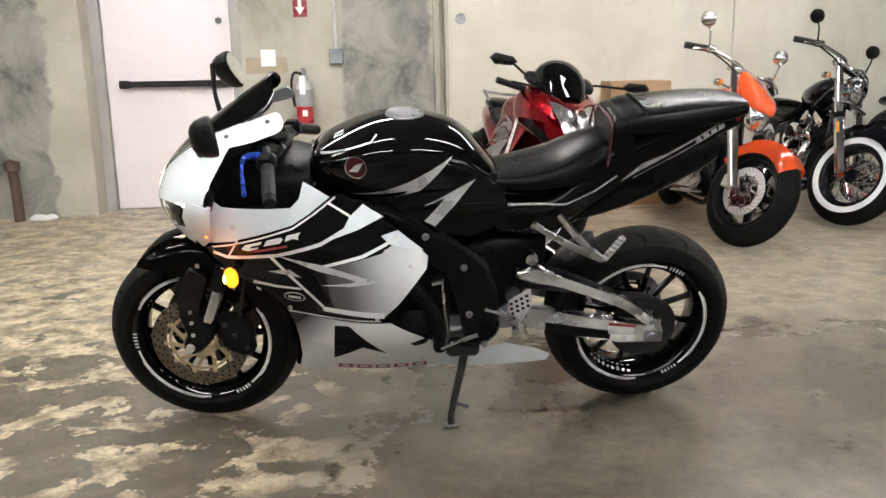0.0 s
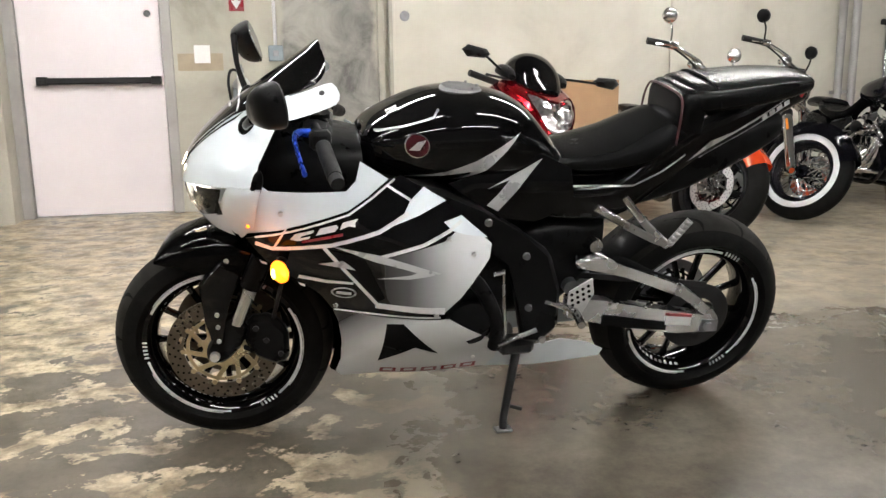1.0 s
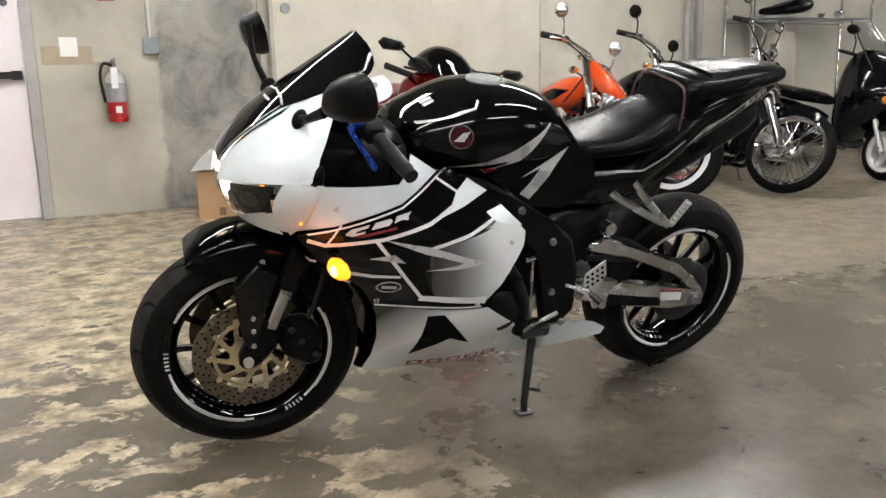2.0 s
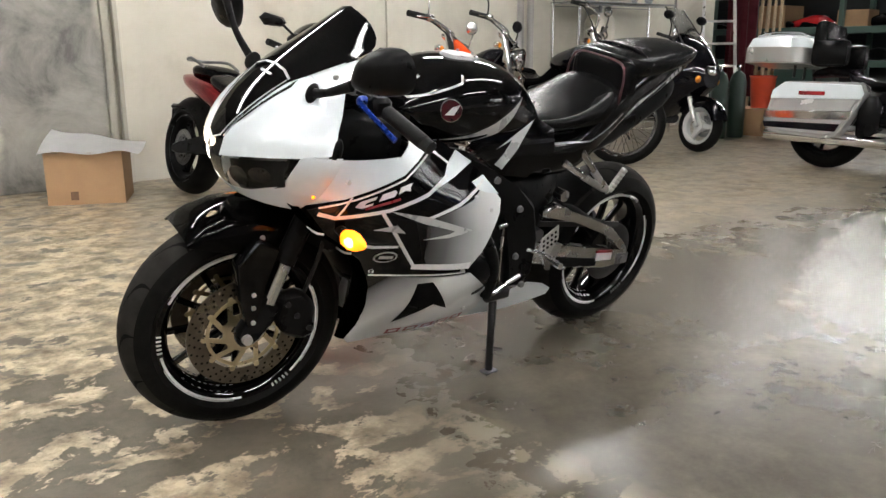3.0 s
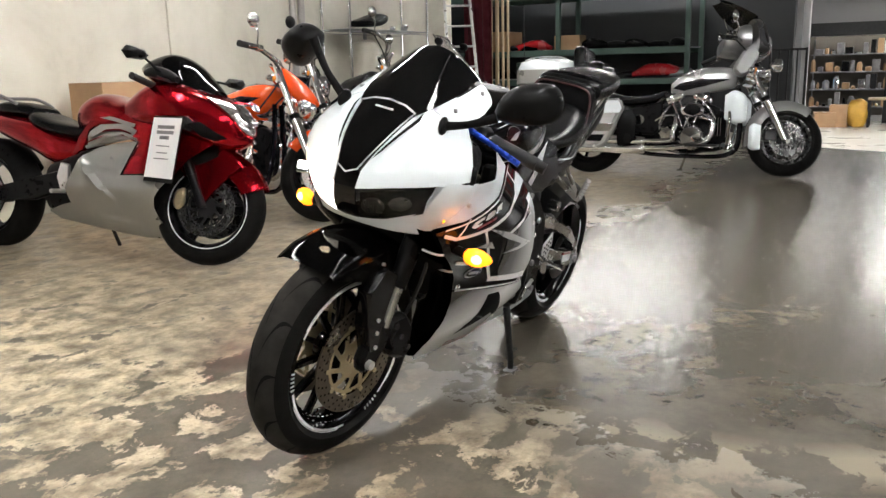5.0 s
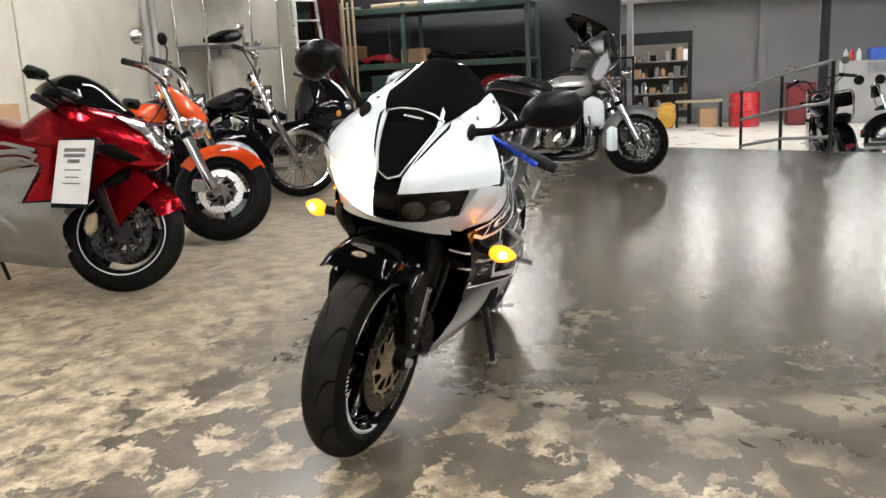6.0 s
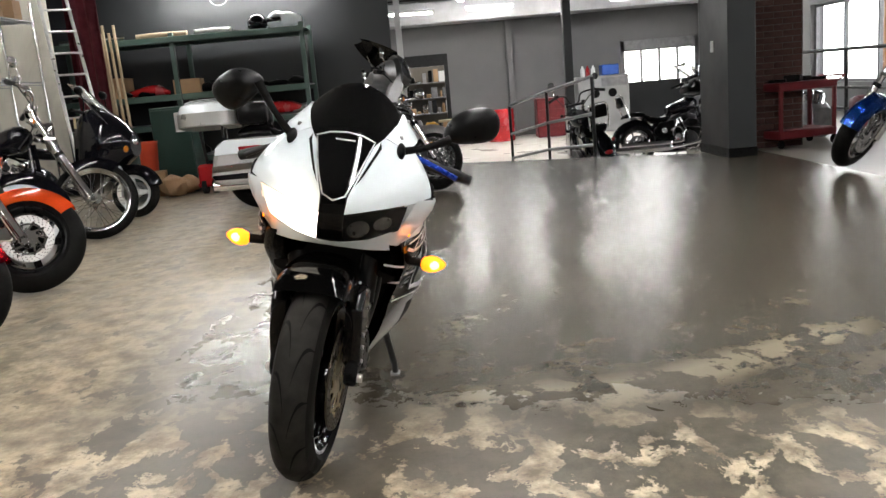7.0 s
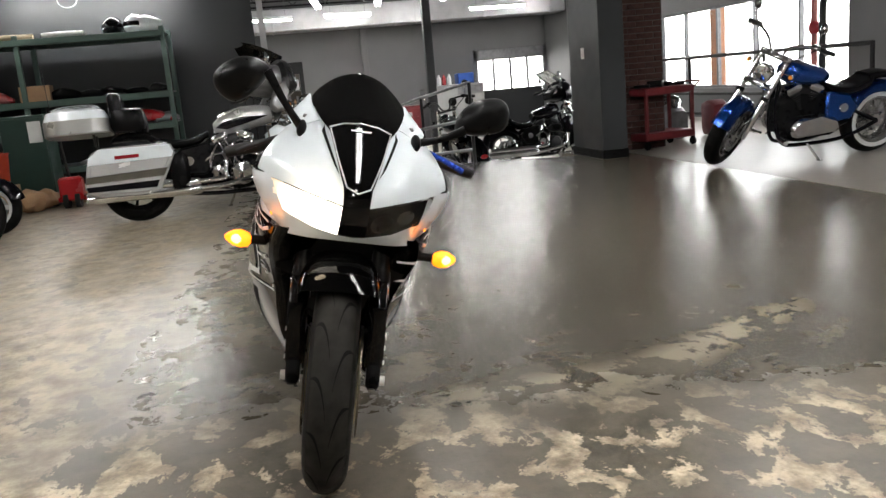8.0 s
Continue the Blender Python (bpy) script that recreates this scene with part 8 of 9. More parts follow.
def carton(x0, y0, z0, w, d, h, turn=0.0, lid=False, label="plain brown cardboard carton, taped shut", flaps=False):
    M = Matrix.Translation((x0, y0, z0)) @ Matrix.Rotation(radians(turn), 4, "Z")
    c = thing("cardboard_box", label, "box", "cardboard boxes", M)
    bm = bm_new()
    t = .006
    for lo, hi in (((-w / 2, -d / 2, 0), (w / 2, -d / 2 + t, h)), ((-w / 2, d / 2 - t, 0), (w / 2, d / 2, h)), ((-w / 2, -d / 2 + t, 0), (-w / 2 + t, d / 2 - t, h)), ((w / 2 - t, -d / 2 + t, 0), (w / 2, d / 2 - t, h)), ((-w / 2 + t, -d / 2 + t, 0), (w / 2 - t, d / 2 - t, t))):
        add_box(bm, lo, hi)
    part("carton_body", bm, CARD, c)
    if not flaps:
        for s in (-1, 1):
            bm = bm_new()
            add_box(bm, (-w / 2, min(0, s * d / 2) + .001, h), (w / 2, max(0, s * d / 2) - .001, h + .005))
            part("flap", bm, CARD, c)
        bm = bm_new()
        add_box(bm, (-w / 2, -.025, h + .0052), (w / 2, .025, h + .0064))
        part("tape", bm, surf("parcel_tape", (.42, .30, .18), (.38, .27, .16), 20, .3), c)
    else:
        bm = bm_new()
        add_box(bm, (-w * .2, -d / 2 - .002, .03), (-w * .1, -d / 2 - .0005, .085), 0)
        part("print_mark", bm, surf("brown_print", (.16, .09, .05), (.14, .08, .05), 20, .8), c)
    return c


bxo = carton(.27, 6.28, 0, .47, .40, .33, -26, flaps=True, label="open brown cardboard box with white packing sheet")
bm = bm_new()
rows = []
for i in range(13):
    u = i / 12
    rows.append([V((-.26 + .60 * u, -.24 + .5 * v, .335 + .09 * (1 - u) ** 2 * v + .012 * math.sin(9 * u + 4 * v) + (.03 * v) - .03 * max(0, u - .8) * 4)) for v in [j / 6 for j in range(7)]])
skin(bm, rows, closed_u=False, cap=False)
bmesh.ops.solidify(bm, geom=bm.faces[:], thickness=.006)
part("packing_sheet", bm, PAPER, bxo, "white packing sheet")
carton(2.05, 6.5, 0, .55, .5, .62, 2)
carton(2.15, 6.45, .6275, .46, .42, .32, -6)
carton(2.62, 6.55, 0, .4, .4, .5, 8)

# ---- corner shelving ----
sh = thing("wire_shelving", "chrome shelving unit with parts on it by the wall", "shelf")
for x in (5.15, 6.75):
    for y in (6.38, 6.74):
        bm = bm_new()
        add_cyl(bm, (x, y, 0), (x, y, 2.25), .016, n=10)
        part("post", bm, CHROME, sh)
for z in (.2, 1.40, 2.05):
    bm = bm_new()
    add_box(bm, (5.13, 6.36, z), (6.77, 6.76, z + .012), .003)
    for y in (6.37, 6.75):
        add_cyl(bm, (5.13, y, z - .025), (6.77, y, z - .025), .005, n=6)
    part("shelf_board", bm, STEEL, sh)
cyl = thing("water_tank", "tall pale cylinder tank standing by the wall", "tank")
bm = bm_new()
add_lathe(bm, [(.0, .212), (.15, .215), (.16, .24), (.16, 1.22), (.13, 1.28), (.05, 1.31), (.0, 1.31)], 28, Matrix.Translation((5.70, 6.57, 0)), "z", False)
part("body", bm, surf("cream_enamel", (.45, .42, .35), (.38, .35, .29), 4, .4), cyl)
bm = bm_new()
add_tube(bm, [(5.70, 6.57, 1.30), (5.70, 6.57, 1.39)], .02, 10, curve=False)
part("pipe_fitting", bm, STEEL, cyl)
st_ = thing("spare_saddle", "black vinyl motorcycle saddle lying on the shelf", "saddle")
bm = bm_new()
add_loft(bm, [(-.3, 0, .06, .03, .03), (-.15, .01, .12, .05, .04), (.1, .03, .13, .09, .05), (.25, .07, .10, .05, .06), (.32, .08, .05, .02, .03)], 2.6, 20, 4)
bmesh.ops.transform(bm, matrix=Matrix.Translation((5.75, 6.55, 1.475)), verts=bm.verts[:])
part("cushion", bm, VINYL, st_)
for k, (x, r) in enumerate(((6.45, .05), (6.2, .035))):
    lp = thing("headlamp", "loose chrome headlamp on the shelf", "lamp", "loose lamps")
    bm = bm_new()
    add_lathe(bm, [(.0, .0), (r * .6, .0), (r, r * .8), (r, r * 1.5), (.0, r * 1.7)], 20, Matrix.Translation((x, 6.52, 1.413)), "z", False)
    part("shell", bm, CHROME, lp)
for k, (x, w, h) in enumerate(((5.35, .25, .16), (6.05, .3, .12), (6.5, .22, .2))):
    carton(x, 6.56, 2.0635, w, .3, h, 3 * k)
for x in (4.72, 4.86):
    pi = thing("wall_pipe", "grey vertical pipe on the wall", "pipe", "wall pipes")
    bm = bm_new()
    add_cyl(bm, (x, YW - .045, 0), (x, YW - .045, 3.4), .035, n=14)
    for z in (.8, 2.0):
        add_box(bm, (x - .05, YW - .05, z), (x + .05, YW + .001, z + .03), .003)
    part("pipe", bm, FRAMEPAINT, pi)

# ladder, curtain, poles in the dark corner
ld = thing("ladder", "aluminium step ladder leaning in the corner", "ladder")
base, topp = V((7.55, 6.25, 0)), V((7.85, 6.60, 2.6))
for s in (-1, 1):
    bm = bm_new()
    off = V((.10, -.12, 0)) * s
    add_tube(bm, [base + off * 1.3, topp + off], .022, 8, curve=False, flat=.5)
    part("rail", bm, ALLOY, ld)
for k in range(9):
    u = .08 + k * .1
    bm = bm_new()
    c = base.lerp(topp, u)
    add_cyl(bm, c - V((.12, -.145, 0)), c + V((.12, -.145, 0)), .014, n=8)
    part("rung", bm, ALLOY, ld)
cu = thing("curtain", "dark red heavy curtain hanging in the corner", "curtain")
bm = bm_new()
rows = []
for j in range(9):
    z = .35 + 3.05 * j / 8
    rows.append([V((8.15 + .035 * math.sin(i * 1.4) + .01 * j * math.sin(i), 6.60 - .42 * i / 16, z)) for i in range(17)])
skin(bm, rows, closed_u=False, cap=False)
bmesh.ops.solidify(bm, geom=bm.faces[:], thickness=.006)
part("cloth", bm, surf("dark_red_cloth", (.12, .012, .022), (.08, .01, .016), 8, .85), cu)
for k in range(6):
    po = thing("wooden_pole", "pale wooden pole leaning against the rack", "pole", "leaning poles")
    bm = bm_new()
    x, y = 8.5 + .04 * (k % 3), 6.45 - .06 * k
    add_cyl(bm, (x - .12, y - .06, 0), (x + .28, y + .12, 2.05 + .1 * (k % 2)), .020, n=8)
    part("pole", bm, surf("pale_wood", (.46, .36, .23), (.38, .29, .18), 20, .6) if k == 0 else bpy.data.materials["pale_wood"], po)
for k, (x, y) in enumerate(((6.55, 5.62), (6.78, 5.55))):
    gb = thing("gas_bottle", "dark green gas bottle with brass valve", "gas bottle", "gas bottles")
    bm = bm_new()
    add_lathe(bm, [(.0, .0), (.085, .0), (.09, .02), (.09, .58), (.07, .66), (.03, .70), (.0, .70)], 22, Matrix.Translation((x, y, 0)), "z", False)
    part("bottle", bm, surf("bottle_green", (.012, .028, .021), (.016, .035, .026), 8, .4) if k == 0 else bpy.data.materials["bottle_green"], gb)
    bm = bm_new()
    add_cyl(bm, (x, y, .70), (x, y, .76), .018)
    add_cyl(bm, (x - .04, y, .755), (x + .04, y, .755), .014)
    part("valve", bm, CHROME, gb)
bk = thing("bucket", "orange red plastic bucket", "bucket")
bm = bm_new()
add_lathe(bm, [(.0, .0), (.12, .0), (.15, .33), (.158, .335), (.158, .35), (.142, .35), (.115, .012), (.0, .012)], 26, Matrix.Translation((7.3, 5.55, .29)), "z", False)
part("pail", bm, surf("orange_plastic", (.55, .06, .02), (.48, .05, .02), 10, .4), bk)
bm = bm_new()
add_tube(bm, [(7.3, 5.40, .62), (7.25, 5.45, .48), (7.2, 5.55, .45), (7.25, 5.65, .48), (7.3, 5.70, .62)], .004, 6)
part("bail", bm, STEEL, bk)
carton(7.28, 5.55, 0, .5, .42, .284, 12)
for k, (x, y, r) in enumerate(((6.95, 5.15, .16), (7.2, 5.05, .13), (7.35, 4.75, .12))):
    pb_ = thing("paper_bag", "crumpled brown packing paper on the floor", "packing paper", "packing paper")
    bm = bm_new()
    add_ball(bm, (x, y, r * .7), r, 20, (1.2, 1.0, .8))
    for v in bm.verts:
        v.co += noise.noise_vector(v.co * 9) * .05
        v.co.z = max(v.co.z, .002)
    part("paper", bm, CARD, pb_, "", 20)
gc = thing("steel_locker", "dark green steel locker with a paper label", "locker")
bm = bm_new()
add_box(bm, (7.3, 4.98, 0.0), (7.75, 5.45, 1.02), .01)
part("body", bm, surf("dark_green_paint", (.012, .035, .028), (.016, .045, .035), 4, .4), gc)
bm = bm_new()
add_box(bm, (7.292, 4.99, .03), (7.30, 5.44, .99), .004)
part("door", bm, bpy.data.materials["dark_green_paint"], gc)
bm = bm_new()
add_box(bm, (7.286, 5.02, .72), (7.2915, 5.16, .95), 0)
part("paper_label", bm, PAPER, gc)
pj = thing("pallet_jack", "red hand pallet jack", "pallet jack")
for y in (4.62, 4.86):
    bm = bm_new()
    add_box(bm, (7.05, y - .06, .06), (7.95, y + .06, .115), .012)
    part("fork", bm, REDPAINT, pj)
bm = bm_new()
add_box(bm, (6.88, 4.62, .08), (7.06, 4.86, .34), .03)
part("pump_housing", bm, REDPAINT, pj)
bm = bm_new()
for y in (4.68, 4.80):
    add_lathe(bm, [(.03, y - .025), (.085, y - .025), (.085, y + .025), (.03, y + .025)], 20, Matrix.Translation((6.93, 0, .086)), "y")
part("steer_wheel", bm, GRIPRUBBER, pj)
bm = bm_new()
add_tube(bm, [(6.95, 4.74, .30), (6.82, 4.74, .62), (6.78, 4.74, .80)], .018, 8)
part("tiller", bm, BLACKMETAL, pj)

# ---- green pallet rack with goods ----
rk = thing("storage_rack", "green steel storage rack filled with parts and boxes", "rack")
RX0, RX1, RY0, RY1 = 8.95, 9.75, 3.78, 7.3
for y in (RY0, 5.55, RY1):
    for x in (RX0, RX1):
        bm = bm_new()
        add_box(bm, (x - .03, y - .03, 0), (x + .03, y + .03, 2.0), .004)
        part("upright", bm, GREENRACK, rk)
for z in (.30, .76, 1.16, 1.93):
    for x in (RX0 - .02, RX1):
        bm = bm_new()
        add_box(bm, (x - .02, RY0, z - .06), (x + .02, RY1, z + .02), .004)
        part("beam", bm, GREENRACK, rk)
    bm = bm_new()
    add_box(bm, (RX0, RY0, z), (RX1 - .02, RY1, z + .018), .002)
    part("deck", bm, STEEL if z < 1.9 else GREENRACK, rk)


def helmet(x, y, z, mat, lab, turn=0.0, r=.13):
    h = thing("helmet", lab, "helmet", "helmets", Matrix.Translation((x, y, z)) @ Matrix.Rotation(radians(turn), 4, "Z"))
    bm = bm_new()
    res = bmesh.ops.create_uvsphere(bm, u_segments=22, v_segments=14, radius=r)
    bmesh.ops.delete(bm, geom=[f for f in bm.faces if f.calc_center_median().z < -r * .62], context="FACES")
    for v in bm.verts:
        v.co.x *= 1.15
        v.co.z = v.co.z + r * .72
        if v.co.x > r * .6 and v.co.z < r * .6:
            v.co.x += .02
    part("shell", bm, mat, h)
    bm = bm_new()
    rows = []
    for j in range(5):
        zz = r * (.55 + .5 * j / 4)
        rows.append([V((1.17 * r * math.cos(a) * math.sqrt(max(0, 1 - (zz / r - .72) ** 2)) * 1.03, 1.03 * r * math.sin(a) * math.sqrt(max(0, 1 - (zz / r - .72) ** 2)), zz)) for a in [radians(-65 + 13 * i) for i in range(11)]])
    skin(bm, rows, closed_u=False, cap=False)
    part("visor", bm, GLOSSBLACK, h)


helmet(9.2, 4.12, 1.95, WHITEPAINT, "white helmet with a dark visor on the rack", 160, .14)
helmet(9.2, 4.40, 1.95, BLACKPAINT, "black helmet on the rack", 150)
wv = thing("helmet_case", "white and black open face shell on the rack", "helmet", "helmets")
bm = bm_new()
add_loft(bm, [(-.2, .08, .10, .06, .08), (0, .1, .14, .12, .1), (.2, .09, .12, .07, .09)], 3, 20, 4)
bmesh.ops.transform(bm, matrix=Matrix.Translation((9.2, 3.98, 1.952)) @ Matrix.Rotation(radians(90), 4, "Z"), verts=bm.verts[:])
part("shell", bm, WHITEPAINT, wv)
for k, (y, l) in enumerate(((4.75, .5), (5.35, .7), (6.2, .9))):
    lt = thing("long_part", "long pale metal tube lying on the rack", "metal part", "long parts")
    bm = bm_new()
    add_tube(bm, [(9.05, y, 1.985), (9.08, y + l * .5, 1.995), (9.05, y + l, 1.985)], .035, 10)
    add_tube(bm, [(9.22, y + .05, 1.975), (9.2, y + l * .9, 1.975)], .025, 8, curve=False)
    part("tube", bm, (ALLOY, bpy.data.materials["pale_wood"], CHROME)[k], lt)
carton(9.15, 5.45, 1.179, .34, .36, .19, 5)
carton(9.3, 6.6, 1.179, .5, .5, .28, 2)
carton(9.3, 6.9, .319, .5, .5, .3, 2)
rr = random.Random(7)
for k in range(22):
    zlev = (1.179, 1.179, .779, .319)[k % 4]
    y = 3.98 + (k // 4) * .62 + rr.uniform(-.1, .1) + (k % 2) * .25
    if abs(y - 5.45) < .3 and zlev > 1:
        continue
    mt = (BLACKPLASTIC, SATINBLACK, STEEL, VINYL, GLOSSBLACK)[k % 5]
    it = thing("spare_part", "dark motorcycle body part stored on the rack", "spare part", "stored parts")
    bm = bm_new()
    w, h = rr.uniform(.14, .26), rr.uniform(.05, .10)
    add_loft(bm, [(-w, h * .6, h * .5, h * .2, h * .4), (-w * .5, h * .75, h, h * rr.uniform(.3, .9), h * .7), (w * .2, h * .8, h * 1.2, h * rr.uniform(.3, 1.0), h * .75), (w, h * .5, h * .5, h * .3, h * .45)], 2.6, 16, 3)
    bmesh.ops.transform(bm, matrix=Matrix.Translation((9.2 + rr.uniform(-.05, .1), y, zlev)) @ Matrix.Rotation(rr.uniform(1.0, 2.1), 4, "Z"), verts=bm.verts[:])
    part("panel", bm, mt, it)
rfp = thing("red_fairing", "red plastic fairing panel stored on the rack", "spare part")
bm = bm_new()
add_loft(bm, [(-.35, .05, .05, .02, .04), (-.15, .09, .12, .08, .07), (.15, .10, .14, .09, .08), (.38, .05, .05, .03, .04)], 2.4, 18, 4)
bmesh.ops.transform(bm, matrix=Matrix.Translation((9.2, 4.18, .779)) @ Matrix.Rotation(radians(88), 4, "Z"), verts=bm.verts[:])
part("panel", bm, REDPAINT, rfp)
rf2 = thing("red_fairing", "red plastic fairing panel stored on the rack", "spare part")
bm = bm_new()
add_loft(bm, [(-.3, .05, .05, .02, .04), (-.1, .08, .10, .08, .07), (.3, .05, .05, .03, .04)], 2.4, 18, 4)
bmesh.ops.transform(bm, matrix=Matrix.Translation((9.2, 6.05, 1.179)) @ Matrix.Rotation(radians(88), 4, "Z"), verts=bm.verts[:])
part("panel", bm, REDPAINT, rf2)
gt = thing("metal_gate", "black steel gate panel leaning by the dark wall", "gate")
bm = bm_new()
for y in (2.42, 2.86):
    add_box(bm, (9.60, y - .015, 0), (9.63, y + .015, 1.12), .002)
for z in (.06, 1.10):
    add_box(bm, (9.60, 2.42, z - .015), (9.63, 2.86, z + .015), .002)
part("gate_frame", bm, BLACKMETAL, gt)
for k in range(3):
    bm = bm_new()
    add_box(bm, (9.607, 2.52 + k * .11, .06), (9.623, 2.54 + k * .11, 1.10), .002)
    part("bar", bm, BLACKMETAL, gt)

# ---- pier, brick, tool cart ----
sw_ = thing("light_switch", "white light switch plate on the dark pier", "switch")
bm = bm_new()
add_box(bm, (6.38, -.962, 1.10), (6.46, -.950, 1.22), .003)
part("plate", bm, PAPER, sw_)
bm = bm_new()
add_box(bm, (6.41, -.949, 1.14), (6.43, -.944, 1.18), .002)
part("toggle", bm, WHITETAPE, sw_)
ct = thing("tool_cart", "red steel tool cart with tools on its top", "tool cart", m=Matrix.Translation((6.62, -1.95, 0)) @ Matrix.Rotation(radians(14), 4, "Z"))
for z in (.10, .62):
    bm = bm_new()
    add_box(bm, (-.22, -.37, z), (.22, .37, z + .09), .012)
    part("tray", bm, REDDARK, ct)
for x in (-.20, .20):
    for y in (-.34, .34):
        bm = bm_new()
        add_box(bm, (x - .018, y - .018, .10), (x + .018, y + .018, .70), .003)
        part("leg", bm, REDDARK, ct)
        bm = bm_new()
        add_lathe(bm, [(.012, y - .014), (.045, y - .014), (.045, y + .014), (.012, y + .014)], 16, Matrix.Translation((x, 0, .046)), "y")
        add_box(bm, (x - .015, y - .02, .05), (x + .015, y + .02, .102))
        part("caster", bm, BLACKPLASTIC, ct)
bm = bm_new()
add_tube(bm, [(-.2, -.37, .68), (-.2, -.47, .74), (.2, -.47, .74), (.2, -.37, .68)], .012, 8, curve=False)
part("push_handle", bm, REDDARK, ct)
for k in range(4):
    tb = thing("tool_box", "black tool case on the cart", "tool case", "cart tools")
    bm = bm_new()
    M = ct.matrix_world @ Matrix.Translation((-.06 + .05 * (k % 2), -.24 + .16 * k, .7105)) @ Matrix.Rotation(radians(15 * k), 4, "Z")
    add_box(bm, (-.09, -.05, 0), (.09, .05, .035 + .02 * (k % 3)), .008, M)
    part("case", bm, BLACKPLASTIC, tb)
pv = thing("small_engine", "chrome and black engine standing behind the cart", "engine")
M = Matrix.Translation((7.5, -2.55, 0))
bm = bm_new()
add_loft(bm, [(-.25, .25, .12, .1, .25), (0, .28, .17, .16, .28), (.22, .26, .12, .1, .24)], 3, 18, 3)
bmesh.ops.transform(bm, matrix=M, verts=bm.verts[:])
part("block", bm, STEEL, pv)
for s in (-1, 1):
    bm = bm_new()
    add_lathe(bm, [(.0, .0), (.07, .0), (.08, .04), (.06, .06), (.08, .08), (.06, .1), (.08, .12), (.06, .16), (.0, .18)], 18, M @ Matrix.Translation((.08 * s, 0, .38)) @ Matrix.Rotation(radians(25 * s), 4, "Y"), "z", False)
    part("cylinder", bm, CHROME, pv)
rm = thing("red_machine", "dark red machine with a tail lamp behind the cart", "machine")
bm = bm_new()
add_loft(bm, [(7.0, .34, .10, .06, .34), (7.15, .38, .12, .08, .38), (7.32, .36, .10, .06, .36)], 5, 16, 3)
bmesh.ops.translate(bm, verts=bm.verts[:], vec=(.1, -3.05, 0))
part("cover", bm, REDDARK, rm)

# ---- rails by the windows ----
gr = thing("guard_rail", "black pipe guard rail along the windows", "rail")
for z in (1.0, .42, .10):
    bm = bm_new()
    add_tube(bm, [(12.4, -4.3, z), (5.95, -4.3, z)], .030 if z > .9 else .024, 10, curve=False)
    part("rail", bm, BLACKMETAL, gr)
for x in (12.2, 10.2, 8.1, 5.95):
    bm = bm_new()
    add_cyl(bm, (x, -4.3, 0), (x, -4.3, 1.02), .028, n=10)
    part("post", bm, BLACKMETAL, gr)
sp = thing("sprinkler_valve", "red sprinkler valve on a black standpipe", "valve")
bm = bm_new()
add_cyl(bm, (7.0, -4.42, 0), (7.0, -4.42, 1.55), .045, n=14)
add_tube(bm, [(7.0, -4.42, 1.50), (6.95, -4.42, 1.62), (6.80, -4.42, 1.64)], .045, 12)
part("standpipe", bm, BLACKMETAL, sp)
for z in (.55, 1.25):
    bm = bm_new()
    add_ball(bm, (7.14, -4.40, z), .085, 16, (1, .8, 1.1))
    add_cyl(bm, (7.14, -4.40, z + .08), (7.14, -4.40, z + .22), .03)
    add_cyl(bm, (7.0, -4.42, z), (7.14, -4.40, z), .035)
    part("valve_body", bm, REDPAINT, sp)
bm = bm_new()
add_cyl(bm, (7.14, -4.40, 0), (7.14, -4.40, 3.4), .04, n=14)
part("riser", bm, surf("pale_red_pipe", (.5, .16, .14), (.45, .13, .12), 8, .5), sp)
wn = thing("window_1", "long shop window with grey aluminium frame", "window", kind="structure")
for x in (6.75, 7.85, 8.95, 10.0, 11.05, 12.06):
    bm = bm_new()
    add_box(bm, (x, YS - .16, .48), (x + .045, YS - .09, 1.78), .004)
    part("mullion", bm, STEEL, wn)
for z in (.48, 1.74):
    bm = bm_new()
    add_box(bm, (6.75, YS - .165, z), (12.1, YS - .085, z + .045), .004)
    part("window_frame", bm, STEEL, wn)
for x in (6.795, 7.895, 8.995, 10.045, 11.095):
    bm = bm_new()
    add_box(bm, (x, YS - .128, .525), (x + 1.0, YS - .122, 1.74))
    g_ = part("pane", bm, GLASS, wn, smooth=0)
    g_.visible_shadow = False
# outside: bright hazy daylight
DAY = glow("hazy_daylight", (1.0, 0.99, 0.97), 11.0)
slab("backdrop", (-2, -14.2, -.3), (32, -14, 7), DAY, label="white hazy daylight over the street", category="backdrop")
slab("backdrop_entrance", (24, -12, -1), (24.2, 0.2, 6), DAY, label="white hazy daylight beyond the entrance", category="backdrop")
slab("pavement", (-4, -14, -.56), (24, YS - .25, LOW - .01), surf("pale_pavement", (.5, .49, .46), (.42, .41, .39), 1.0, .8, kind="World"), label="pale sunlit pavement outside", category="pavement")
bpier = thing("brick_pier", "orange brick pier outside the window", "pier")
bm = bm_new()
for k in range(40):
    add_box(bm, (13.0 + .004 * (k % 2), -6.62, LOW + k * .076), (13.28 - .004 * (k % 2), -6.42, LOW + k * .076 + .064), .003)
add_box(bm, (13.015, -6.605, LOW), (13.265, -6.435, 2.58))
part("courses", bm, surf("orange_brick", (.55, .27, .15), (.48, .22, .12), 20, .85), bpier)

